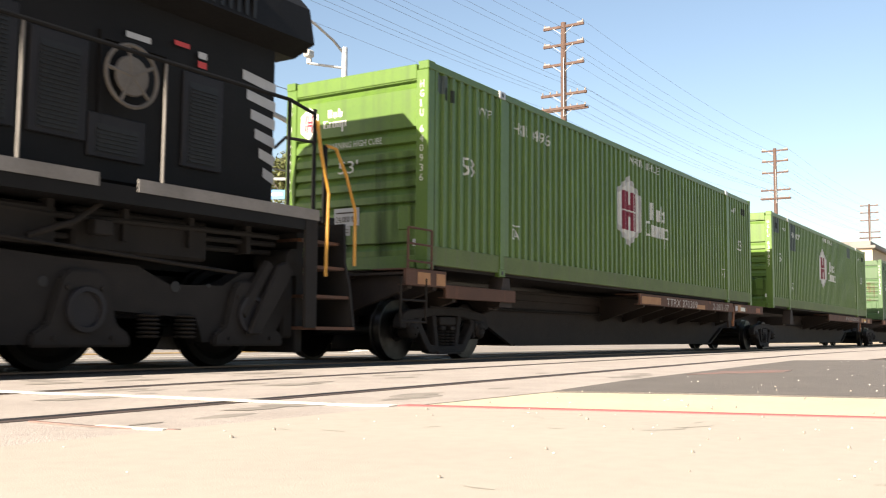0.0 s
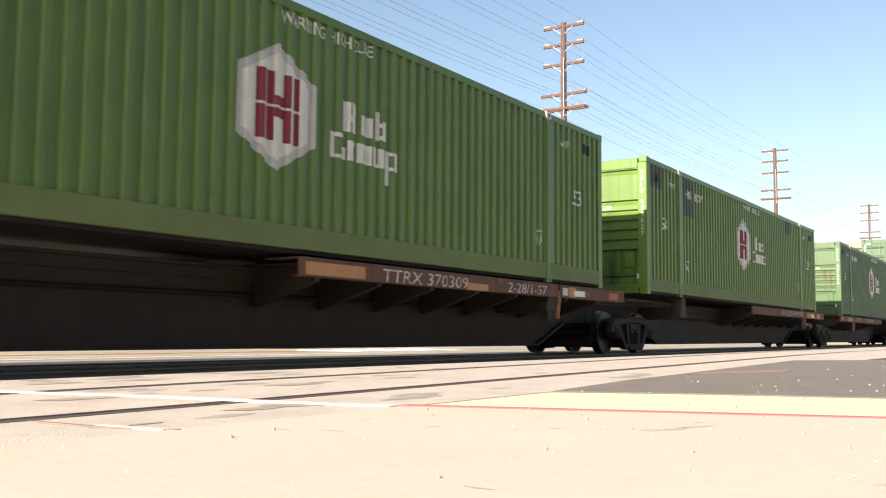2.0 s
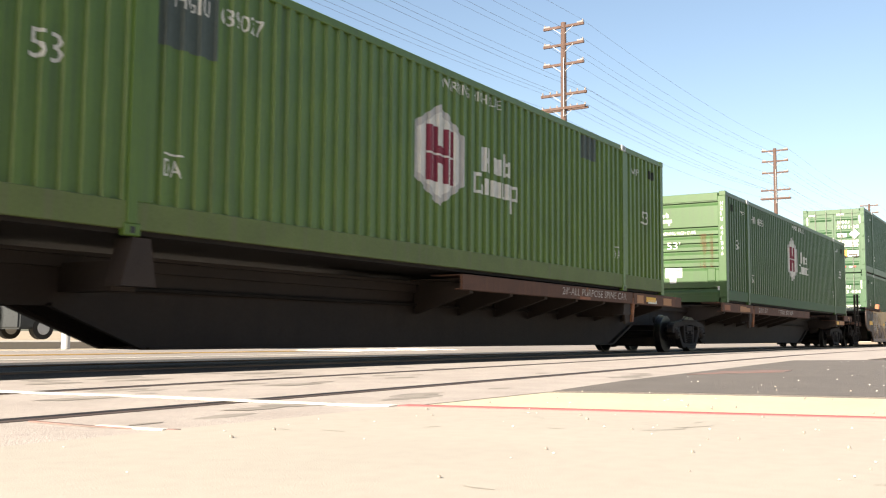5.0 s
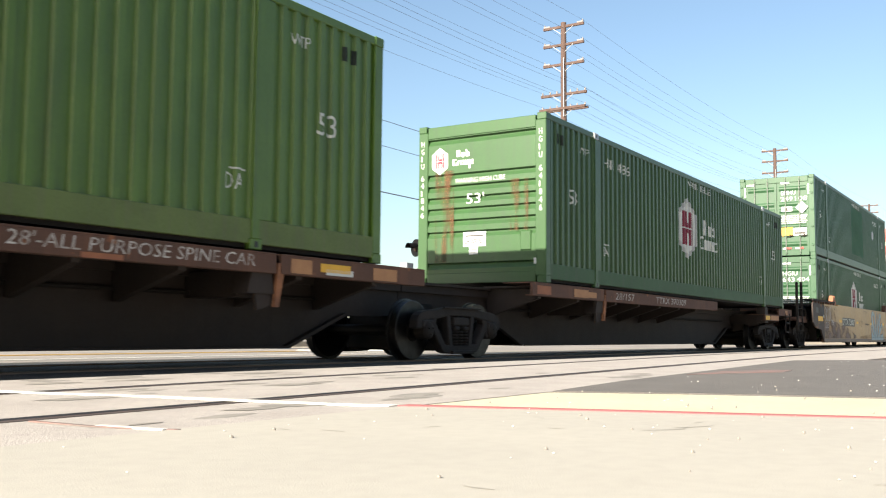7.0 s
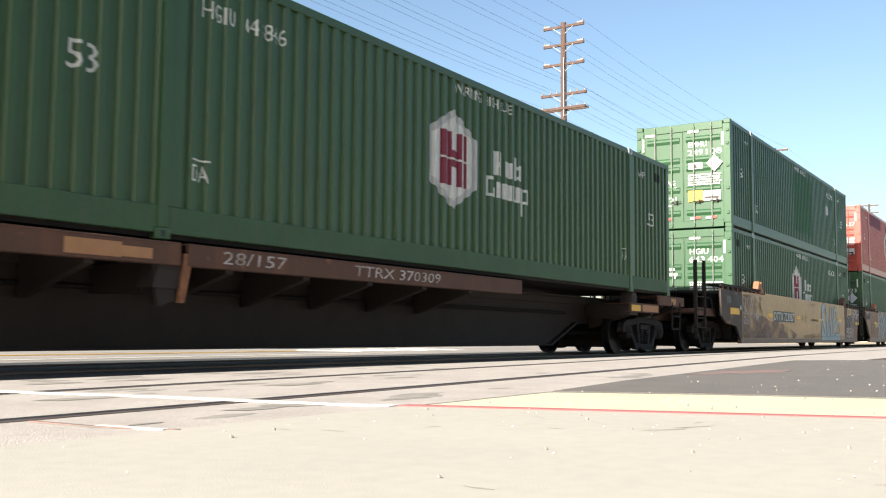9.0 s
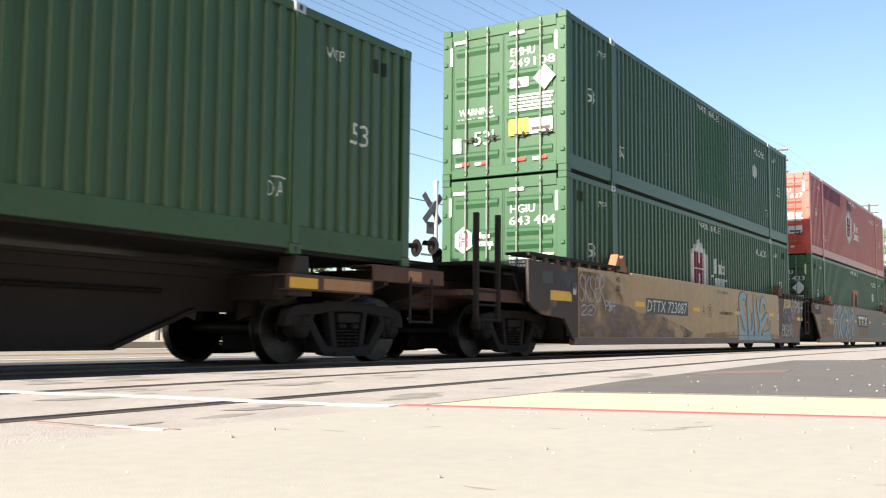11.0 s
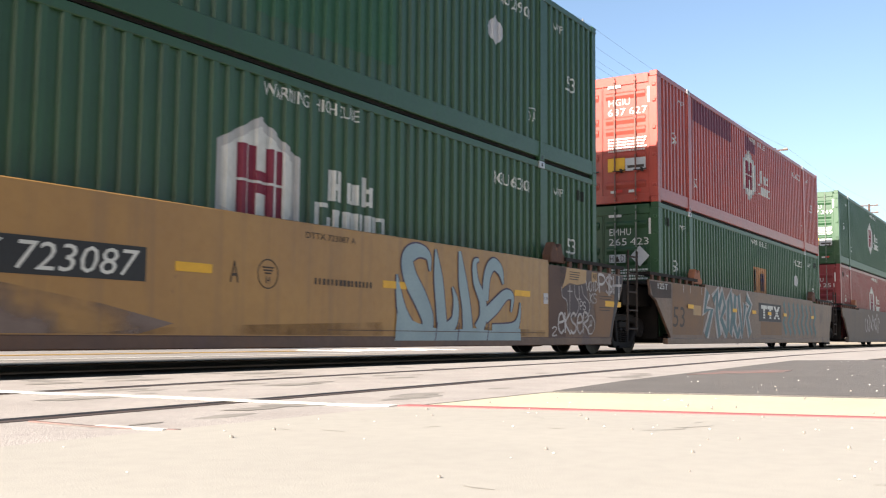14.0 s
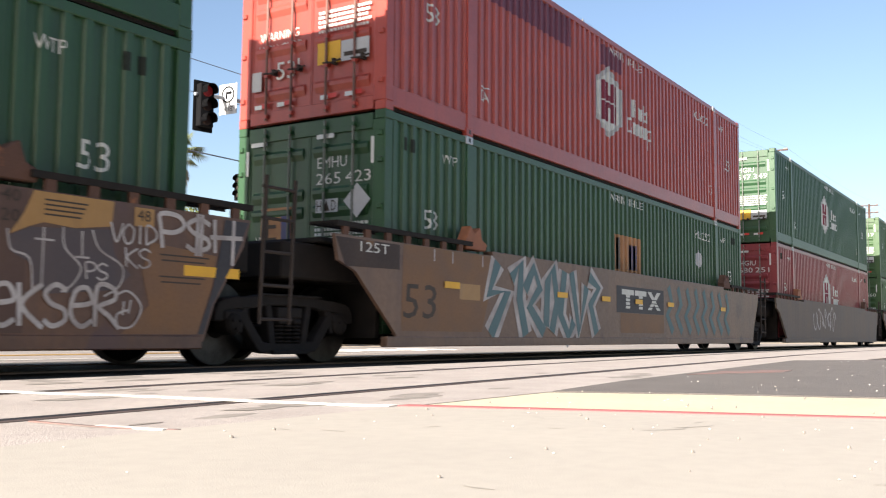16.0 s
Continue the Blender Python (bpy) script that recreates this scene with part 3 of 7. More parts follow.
        if plate == "diamond":
            FS("hazard_diamond", [[(2.17, 1.5), (2.39, 1.73), (2.17, 1.96), (1.95, 1.73)]], SIGNWHITE, -0.022, "white diamond placard")
            FS("placard", [quad(1.46, 1.84, 1.6, 1.78)], SIGNWHITE, -0.004)
            F("H", 1.48, 1.62, 0.08, 0.14, INK, -0.007); FS("hazard_triangle", [[(1.585, 1.62), (1.705, 1.62), (1.645, 1.76)]], INK, -0.007); F("D", 1.73, 1.62, 0.08, 0.14, INK, -0.007)
        if number.startswith("EMHU 26"):
            FS("repair_patch", [quad(0.46, 1.02, 1.2, 1.72)], TAN, 0.012, "tan repair patch"); F("E", .56, 1.26, .2, .4, INK, .008); FS("marker_smear", [quad(.84, 1.0, 1.28, 1.62)], INKBLUE, .008)
        if plate == "wide" or plate == "diamond" and z0 > 2:
            FS("yellow_placard", [quad(1.44, 1.84, 0.72, 1.02)], YELLOW, -0.004, "yellow placard"); 
            FS("weight_plate", [quad(1.85, 2.32, 0.72, 1.0)], SIGNWHITE, -0.004); FS("small_print", [quad(1.9, 2.28, 0.78, 0.84)], INK, -0.007)
            FS("notice", [quad(0.24, 0.42, 0.5, 0.78)], SIGNWHITE, -0.006)
        if plate == "lower":
            FS("emblem", [hexagon(0.3, 1.5, 0.36, 0.5)], SIGNWHITE, -0.004); FS("emblem_inlay", emblem_bars(0.3, 1.5, 0.36, 0.5), WINE, -0.008); FS("brand_mark", brand_blocks(0.72, 1.6, 0.42, 0.28), WHITE, -0.006)
    TRAIN.append((c, Vector((x0, YC, z0))))
    return c

ZC, ZU, ZL = 1.238, 3.25, 0.355
X1, X2, X3, XD, XE, XF, XG = 10.703, 29.18, 49.95, 70.888, 90.303, 110.318, 130.1
G1, G2 = "containers on the spine cars", "containers in the well cars"
container(X1, ZC, LIME, "lime green corrugated 53-foot container in grime", False, "HGIU 640936", G1, films=((1.7, .7, .15, 1.5, GRIMEFILM), (.3, 1.0, .15, .5, GRIMEFILM)), patches=((0.25, 2.5, 0.3, 0.26, PATCH),))
container(X2, ZC, LIME, "lime green corrugated container with dark repair patches", False, "HGIU 639027", G1, films=((.2, .7, .15, .7, GRIMEFILM), (1.6, .9, .15, .8, GRIMEFILM)), patches=((0.25, 2.3, 0.75, 0.46, PATCH), (2.32, 1.9, 0.75, 0.86, PATCH), (12.0, 2.35, 0.6, 0.42, PATCH)))
container(X3, ZC, LEAF, "grass green corrugated 53-foot container with white lettering", False, "HGIU 641846", G1, films=((.36, .4, .4, 1.65, RUSTFILM), (1.9, .35, .9, .9, RUSTFILM)))
container(XD, ZU, FOREST, "dark green doored container stacked on another", True, "EMHU 249108", G2, patches=((7.2, 0.6, 2.6, 1.95, GREENPATCH),), emblem=False, plate="diamond", diamond=(12.4, 1.82))
container(XD, ZL, FOREST, "dark green container sitting in the mustard well car", True, "HGIU 643404", G2, plate="lower", lower=True)
container(XE, ZU, REDPAINT, "faded red doored container stacked on a green one", True, "HGIU 637627", G2, patches=((2.4, 2.25, 3.2, 0.52, PURPLE), (6.9, 2.3, 1.0, 0.4, PURPLE)), plate="wide")
container(XE, ZL, FOREST, "dark green container sitting in the painted well car", True, "EMHU 265423", G2, emblem=False, plate="diamond", lower=True, diamond=(12.63, 1.83), patches=((7.5, 1.25, 1.45, .73, TAN), (7.65, 1.3, .22, .62, PATCH), (8.3, 1.32, .45, .5, INKBLUE)))
container(XF, ZU, FOREST, "green doored container stacked on a maroon one", True, "HGIU 647349", G2, plate="wide")
container(XF, ZL, MAROON, "maroon container sitting in the grey well car", True, "HGIU 680251", G2, plate="lower", lower=True)
container(XG, ZU, LEAF, "light green container stacked at the far end", True, "HGIU 642117", G2, plate="wide")
container(XG, ZL, LEAF, "light green container in the far well car", True, "HGIU 642560", G2, plate="lower", lower=True)

# ---------------- trucks ----------------
def strap(bm, pts, w, y0, y1):
    """A cast member of even depth that follows (x, z) points."""
    n, up, lo = len(pts), [], []
    for i in range(n):
        a, b = pts[max(i - 1, 0)], pts[min(i + 1, n - 1)]
        k = math.hypot(b[0] - a[0], b[1] - a[1])
        nx, nz = -(b[1] - a[1]) / k * w / 2, (b[0] - a[0]) / k * w / 2
        up.append((pts[i][0] + nx, pts[i][1] + nz)); lo.append((pts[i][0] - nx, pts[i][1] - nz))
    return extrude(bm, up + lo[::-1], y0, y1)

def truck(car, xc, r=0.419, base=1.78, heavy=STEEL):
    """A freight truck: bolster with two side frames, spring nests, bearing adapters and two wheel sets."""
    h = base / 2
    bm = boxes((xc - 0.19, xc + 0.19, YC - 0.9, YC + 0.9, r + 0.02, r + 0.26), (xc - 0.35, xc + 0.35, YC - 0.35, YC + 0.35, r + 0.26, r + 0.4), (xc - .24, xc + .24, YC - .9, YC + .9, r - .3, r + .0), bevel=0.03)
    t = part("truck", bm, heavy, car, origin=(xc, YC, r))
    for s in (-1, 1):
        ya, yb = sorted((YC + s * 0.93, YC + s * 1.07))
        yf = YC + s * 1.09
        bm = bmesh.new()
        top = smooth([(xc - h - .2, r + .02), (xc - h - .17, r + .16), (xc - h + .02, r + .215), (xc - .62, r + .23), (xc - .3, r + .27), (xc + .3, r + .27), (xc + .62, r + .23), (xc + h - .02, r + .215), (xc + h + .17, r + .16), (xc + h + .2, r + .02)], 3)
        strap(bm, top, .13, ya, yb)
        low = smooth([(xc - h + .13, r + .14), (xc - .66, r + .0), (xc - .5, r - .19), (xc - .36, r - .27), (xc + .36, r - .27), (xc + .5, r - .19), (xc + .66, r + .0), (xc + h - .13, r + .14)], 3)
        strap(bm, low, .12, ya + .003, yb - .003)
        for q in (-1, 1):
            strap(bm, smooth([(xc + q * .25, r - .25), (xc + q * .29, r - .05), (xc + q * .34, r + .24)], 3), .1, ya + .006, yb - .006)
            strap(bm, [(xc + q * (h - .22), r + .2), (xc + q * (h - .12), r - .02), (xc + q * (h - .1), r - .1)], .1, ya + .01, yb - .01)
        bmesh.ops.bevel(bm, geom=[e for e in bm.edges if e.calc_face_angle(0) > .6], offset=0.012, segments=1, affect='EDGES')
        part("side_frame", bm, CAST, t)
        part("frame_flange", boxes((xc - .3, xc + .3, *sorted((yf - s * .02, yf + s * .03)), r - .34, r - .29), (xc - .52, xc + .52, *sorted((yf - s * .02, yf + s * .02)), r + .31, r + .335), bevel=.008), CAST, t)
        part("bolster_end", boxes((xc - .21, xc + .21, ya - .01, yb + .03, r + .07, r + .19), (xc - .19, xc - .06, ya - .02, yb + .04, r + .0, r + .06), (xc + .06, xc + .19, ya - .02, yb + .04, r + .0, r + .06), bevel=.015), CAST, t)
        for dx in (-.14, 0, .14):
            bm = bmesh.new()
            for i in range(5):
                lathe(bm, (xc + dx, (ya + yb) / 2 + s * .02, r - .21 + i * .043), [(.04, 0), (.066, .008), (.066, .024), (.04, .032)], 12, "z")
            part("spring", bm, heavy, t)
        for q in (-1, 1):
            yo = YC + s * 1.0
            bm = boxes((xc + q * h - .15, xc + q * h + .15, yo - .09, yo + .09, r + .02, r + .15), bevel=.03)
            part("bearing_adapter", bm, CAST, t)
            bm = bmesh.new()
            lathe(bm, (xc + q * h, yo - s * .09, r), [(.02, 0), (.125, 0), (.125, s * .17), (.1, s * .2), (.07, s * .215), (.02, s * .22)], 18)
            b = part("bearing", bm, heavy, t)
            for a in range(3):
                u = a * math.tau / 3 + .5
                bm = bmesh.new()
                rod(bm, (xc + q * h + .055 * math.cos(u), yo + s * .12, r + .055 * math.sin(u)), (xc + q * h + .055 * math.cos(u), yo + s * .145, r + .055 * math.sin(u)), .017, 6)
                part("cap_bolt", bm, CAST, b)
        bm = bmesh.new()
        for q in (-1, 1):
            strap(bm, [(xc + q * (h - .5), r + .1), (xc + q * (h - .46), r - .16)], .07, YC + s * .72, YC + s * .8)
            box(bm, xc + q * (h - r - .03) - .03, xc + q * (h - r - .03) + .03, *sorted((YC + s * .7, YC + s * .82)), r - .15, r + .15)
        part("brake_rigging", bm, heavy, t)
    for q in (-1, 1):
        bm = bmesh.new()
        rod(bm, (xc + q * h, YC - .95, r), (xc + q * h, YC + .95, r), .08, 12)
        for s in (-1, 1):
            lathe(bm, (xc + q * h, YC + s * .755, r), [(.08, s * .07), (.15, s * .075), (.2, s * .03), (r - .09, s * .015), (r - .06, s * .062), (r - .012, s * .06), (r - .012, -s * .05), (r + .014, -s * .055), (r + .014, -s * .08), (r - .07, -s * .082), (.2, -s * .03), (.08, -s * .05)], 36)
        w = part("wheel_set", bm, WHEEL, t, origin=(xc + q * h, YC, r))
        for s in (-1, 1):
            bm = bmesh.new()
            lathe(bm, (xc + q * h, YC + s * .755, r), [(r - .014, s * .063), (r - .004, s * .06), (r - .004, -s * .05), (r + .024, -s * .055), (r + .024, -s * .083), (r - .02, -s * .084), (r - .014, s * .063)], 40)
            part("tread", bm, RIM, w, "bright worn wheel tread")
        WHEELS.append((w, r))
    return t

# ---------------- spine cars ----------------
def side_deck(car, xa, xb, arms, z0=1.0, z1=1.2):
    """The rusty channel along the car's edge, with its top plate, and the brackets that carry it."""
    for near in (-1, 1):
        yo = YC + near * 1.36
        ya, yb = sorted((yo, yo - near * 0.05))
        yc0, yc1 = sorted((yo, yo - near * 0.55))
        deck = part("side_deck", boxes((xa, xb, ya, yb, z0, z1), bevel=0.004), RUST, car)
        part("top_plate", boxes((xa, xb, yc0, yc1, z1, z1 + 0.02), bevel=0.004), RUST, deck)
        part("bottom_lip", boxes((xa, xb, *sorted((yo - near * .05, yo - near * .14)), z0, z0 + 0.015), bevel=0.004), RUST, deck)
        for x in arms:
            bm = bmesh.new()
            extrude(bm, [(YC + near * 1.3, z0 + .1), (YC + near * 1.3, z0 - .04), (YC + near * .35, z0 - .34), (YC + near * .3, z1 - .03)], x - .05, x + .05, "x")
            box(bm, x - .14, x + .14, *sorted((YC + near * 1.3, YC + near * .3)), z1 - .06, z1 - .03)
            part("bracket", bm, BEAM, deck)
    return car

def deck_hanger(car, x):
    """The flared plates that hang where two side decks meet under a lifting post."""
    for s in (-1, 1):
        y = YC + s * 1.3
        bm = bmesh.new()
        extrude(bm, [(x - .34, 1.0), (x - .08, 1.0), (x - .04, .66), (x - .26, .6)], *sorted((y, y - s * .05)))
        h = part("deck_hanger", bm, BEAM, car)
        bm = bmesh.new()
        extrude(bm, [(x + .0, 1.12), (x + .12, 1.12), (x + .02, .64), (x - .04, .64)], *sorted((y + s * .05, y + s * .0)))
        part("hanger_edge", bm, RUSTBRIGHT, h, "bright rusty hanger edge")

def spine_unit(name_label, xa, xb, ta, tb, group):
    """The central girder of one unit from xa to xb over trucks at ta and tb."""
    c = thing("spine_car", (xa, YC, 0), name_label, "freight car", group)
    bm = bmesh.new()
    a, b = ta + 2.2, tb - 1.95
    prof = [(xa, 1.1), (xa, .62), (a, .6), (a + 1.05, .2), (b - 1.05, .2), (b, .6), (xb, .62), (xb, 1.1)]
    extrude(bm, prof, YC - .3, YC - .26); extrude(bm, prof, YC + .26, YC + .3)
    part("girder_web", bm, BEAM, c)
    part("girder_flange", boxes((xa, xb, YC - .42, YC + .42, 1.1, 1.14), (a + 1.05, b - 1.05, YC - .4, YC + .4, .17, .2), (xa, xb, YC - .36, YC - .3, .98, 1.1), bevel=.004), BEAM, c)
    for s in (-1, 1):
        for q, e in ((a, 1), (b, -1)):
            bm = bmesh.new()
            extrude(bm, [(q - e * .1, .63), (q, .6), (q + e * 1.05, .2), (q + e * 1.0, .17), (q - e * .05, .57), (q - e * .12, .6)], *sorted((YC + s * .3, YC + s * .38)))
            part("girder_edge", bm, BEAM, c)
    bm = bmesh.new()
    pipe(bm, [(a + .4, YC - .36, .8), (b - .4, YC - .36, .8)], .025)
    part("brake_pipe", bm, STEEL, c)
    TRAIN.append((c, Vector((xa, YC, 0))))
    return c

def pedestal(car, x, z=ZC):
    for s in (-1, 1):
        y = YC + s * 1.2
        bm = bmesh.new()
        extrude(bm, [(x - .2, z - .46), (x + .2, z - .46), (x + .12, z - .01), (x - .08, z - .01)], y - .12, y + .12)
        box(bm, x - .14, x + .14, *sorted((YC + s * 1.1, YC + s * .28)), z - .5, z - .22)
        part("pedestal", bm, BEAM, car)

def deck_words(car, rows, y=YC - 1.36):
    for text, u, v, w, h in rows:
        part("lettering", on_side(word(text, u, v, w, h, .15), y), WORN, car)
def deck_marks(car, rows, y=YC - 1.36):
    for u, v, w, h, m in rows:
        part("reflector", on_side(flat_shape([quad(u, u + w, v, v + h)]), y, None, 0.005), m, car)

GS = "articulated spine cars"
u1 = spine_unit("rust brown spine car carrying a lime green container", 10.0, 28.3, 11.6, 29.0, GS)
truck(u1, 11.6)
side_deck(u1, 18.35, 24.85, (18.7, 19.9, 21.1, 22.3, 23.5))
side_deck(u1, 24.95, 27.75, (25.3, 26.6))
side_deck(u1, 10.14, 11.1, (10.3, 10.9)); side_deck(u1, 11.1, 13.1, (11.4, 12.9), 0.86, 1.02)
pedestal(u1, X1 + 2.15)
pedestal(u1, X1 + 14.0)
deck_marks(u1, [(18.42, 1.02, 1.1, 0.15, TAN), (25.02, 1.04, .2, .13, SIGNWHITE), (25.25, 1.02, .3, .17, TAN), (25.48, 1.04, .45, .1, SILVER), (21.9, 1.0, .6, .1, TAN), (27.0, 1.03, .42, .13, ORANGE), (10.4, 1.02, .3, .16, TAN), (10.85, 1.02, .22, .16, TAN)])
deck_hanger(u1, 24.9)
deck_words(u1, [("TTRX 370309", 19.88, 1.01, 2.05, .165), ("2-28/1-57", 23.12, 1.02, 1.3, .15)])
bm = bmesh.new()
for x in (10.02, 10.6):
    rod(bm, (x, YC - 1.36, .5), (x, YC - 1.36, 1.1), .018)
for z in (.52, .8): rod(bm, (10.02, YC - 1.36, z), (10.6, YC - 1.36, z), .015)
part("ladder", bm, STEEL, u1)
bm = bmesh.new()
for x in (10.2, 10.76): pipe(bm, [(x, YC - 1.34, 1.2), (x, YC - 1.34, 1.76)], .018)
for z in (1.32, 1.55, 1.76): rod(bm, (10.2, YC - 1.34, z), (10.76, YC - 1.34, z), .015)
part("grab_rail", bm, RUST, u1)

u2 = spine_unit("middle spine car with weathered side decks", 28.32, 47.1, 29.0, 47.65, GS)
truck(u2, 29.0)
side_deck(u2, 36.97, 43.37, (37.3, 38.5, 39.7, 40.9, 42.1))
side_deck(u2, 43.45, 46.25, (43.8, 45.2))
pedestal(u2, X2 + 2.15); pedestal(u2, X2 + 14.0)
deck_hanger(u2, 43.41)
deck_words(u2, [("28'-ALL PURPOSE SPINE CAR", 40.2, 1.06, 2.85, .13)])
deck_marks(u2, [(43.6, 1.02, .35, .16, TAN), (44.1, 1.06, .55, .1, YELLOW), (44.2, 1.03, .5, .07, SILVER), (45.1, 1.02, .5, .15, TAN), (40.9, 1.0, .45, .05, ORANGE)])

u3 = spine_unit("rear spine car with rusty front decks", 47.12, 66.6, 47.65, 65.15, GS)
truck(u3, 47.65); truck(u3, 65.15)
side_deck(u3, 49.35, 52.2, (49.7, 51.2)); side_deck(u3, 52.3, 59.16, (52.9, 54.1, 55.3, 56.5, 57.7))
side_deck(u3, 63.7, 65.25, (64.0, 65.0), .84, 1.0); side_deck(u3, 65.28, 66.85, (65.6, 66.6), 1.02, 1.2)
pedestal(u3, X3 + 2.15); pedestal(u3, X3 + 14.0)
deck_hanger(u3, 52.25)
deck_words(u3, [("28/157", 52.75, 1.05, .95, .13), ("TTRX 370309", 54.9, 1.05, 1.9, .13)])
deck_marks(u3, [(49.5, 1.03, .5, .14, ORANGE), (50.9, 1.03, .6, .14, TAN), (51.5, 1.04, .35, .1, TAN), (63.72, .86, .48, .12, YELLOW), (64.3, .86, .9, .13, TAN), (66.0, 1.05, .3, .13, TAN)])
bm = bmesh.new()
for x in (66.05, 66.55): rod(bm, (x, YC - 1.36, .5), (x, YC - 1.36, 1.1), .02)
for z in (.52, .8, 1.0): rod(bm, (66.05, YC - 1.36, z), (66.55, YC - 1.36, z), .016)
part("ladder", bm, STEEL, u3)
part("coupler", boxes((66.55, 67.35, YC - .12, YC + .12, .7, .95), (67.1, 67.5, YC - .2, YC + .2, .62, 1.0), bevel=.03), STEEL, u3)
bm = bmesh.new()
for y in (YC - .9, YC + .3): pipe(bm, [(66.6, y, 1.2), (66.6, y, 2.0), (66.6, y + .5, 2.05), (66.6, y + .5, 1.2)], .02)
part("end_railing", bm, STEEL, u3)

# ---------------- well cars ----------------
def ribbon(pts, w):
    """A painted line of even width through (u, v) points, with mitred corners."""
    out = []
    n = len(pts)
    side = []
    for i in range(n):
        a, b = pts[max(i - 1, 0)], pts[min(i + 1, n - 1)]
        k = math.hypot(b[0] - a[0], b[1] - a[1]) or 1
        nx, nz = -(b[1] - a[1]) / k, (b[0] - a[0]) / k
        side.append(((pts[i][0] + nx * w / 2, pts[i][1] + nz * w / 2), (pts[i][0] - nx * w / 2, pts[i][1] - nz * w / 2)))
    for p, q in zip(side, side[1:]): out.append([p[0], p[1], q[1], q[0]])
    return out

def scrawl(seed, u0, u1, v0, v1, n=9, w=0.04):
    """An unreadable tag: looping lines of spray."""
    rnd, out = random.Random(seed), []
    for i in range(n):
        c = u0 + (u1 - u0) * (i + .5) / n
        a, ph = (u1 - u0) / n * .8, rnd.random() * 6
        vm, vr = (v0 + v1) / 2 + rnd.uniform(-.12, .12) * (v1 - v0), (v1 - v0) * rnd.uniform(.25, .48)
        pts = [(c + a * math.cos(ph + k * .55) * (1 - k * .03), vm + vr * math.sin(ph * .7 + k * .75)) for k in range(rnd.randint(6, 11))]
        out.append(pts)
    return out

YW = D - 0.27
def paint_on(car, name, polys, m, off=0.004, lab=""):
    bm = flat_shape(polys)
    return part(name, on_side(bm, YW, None, off), m, car, lab)
def tag_on(car, lines, w, m, off=0.006):
    for i, p in enumerate(lines):
        part("spray_line", on_side(flat_shape(ribbon(smooth(p, 4), w)), YW, None, off + i * 0.0006), m, car)

def guide(car, x, z, s, paint=None):
    """The orange container guide that stands on the top chord."""
    bm = bmesh.new()
    extrude(bm, [(x - .28, z), (x + .26, z), (x + .3, z + .1), (x + .16, z + .16), (x + .1, z + .33), (x - .05, z + .24), (x - .16, z + .34), (x - .3, z + .12)], *sorted((YC + s * 1.36, YC + s * 1.52)))
    bmesh.ops.bevel(bm, geom=bm.edges[:], offset=.012, segments=1, affect='EDGES')
    return part("guide", bm, paint or ORANGE, car)

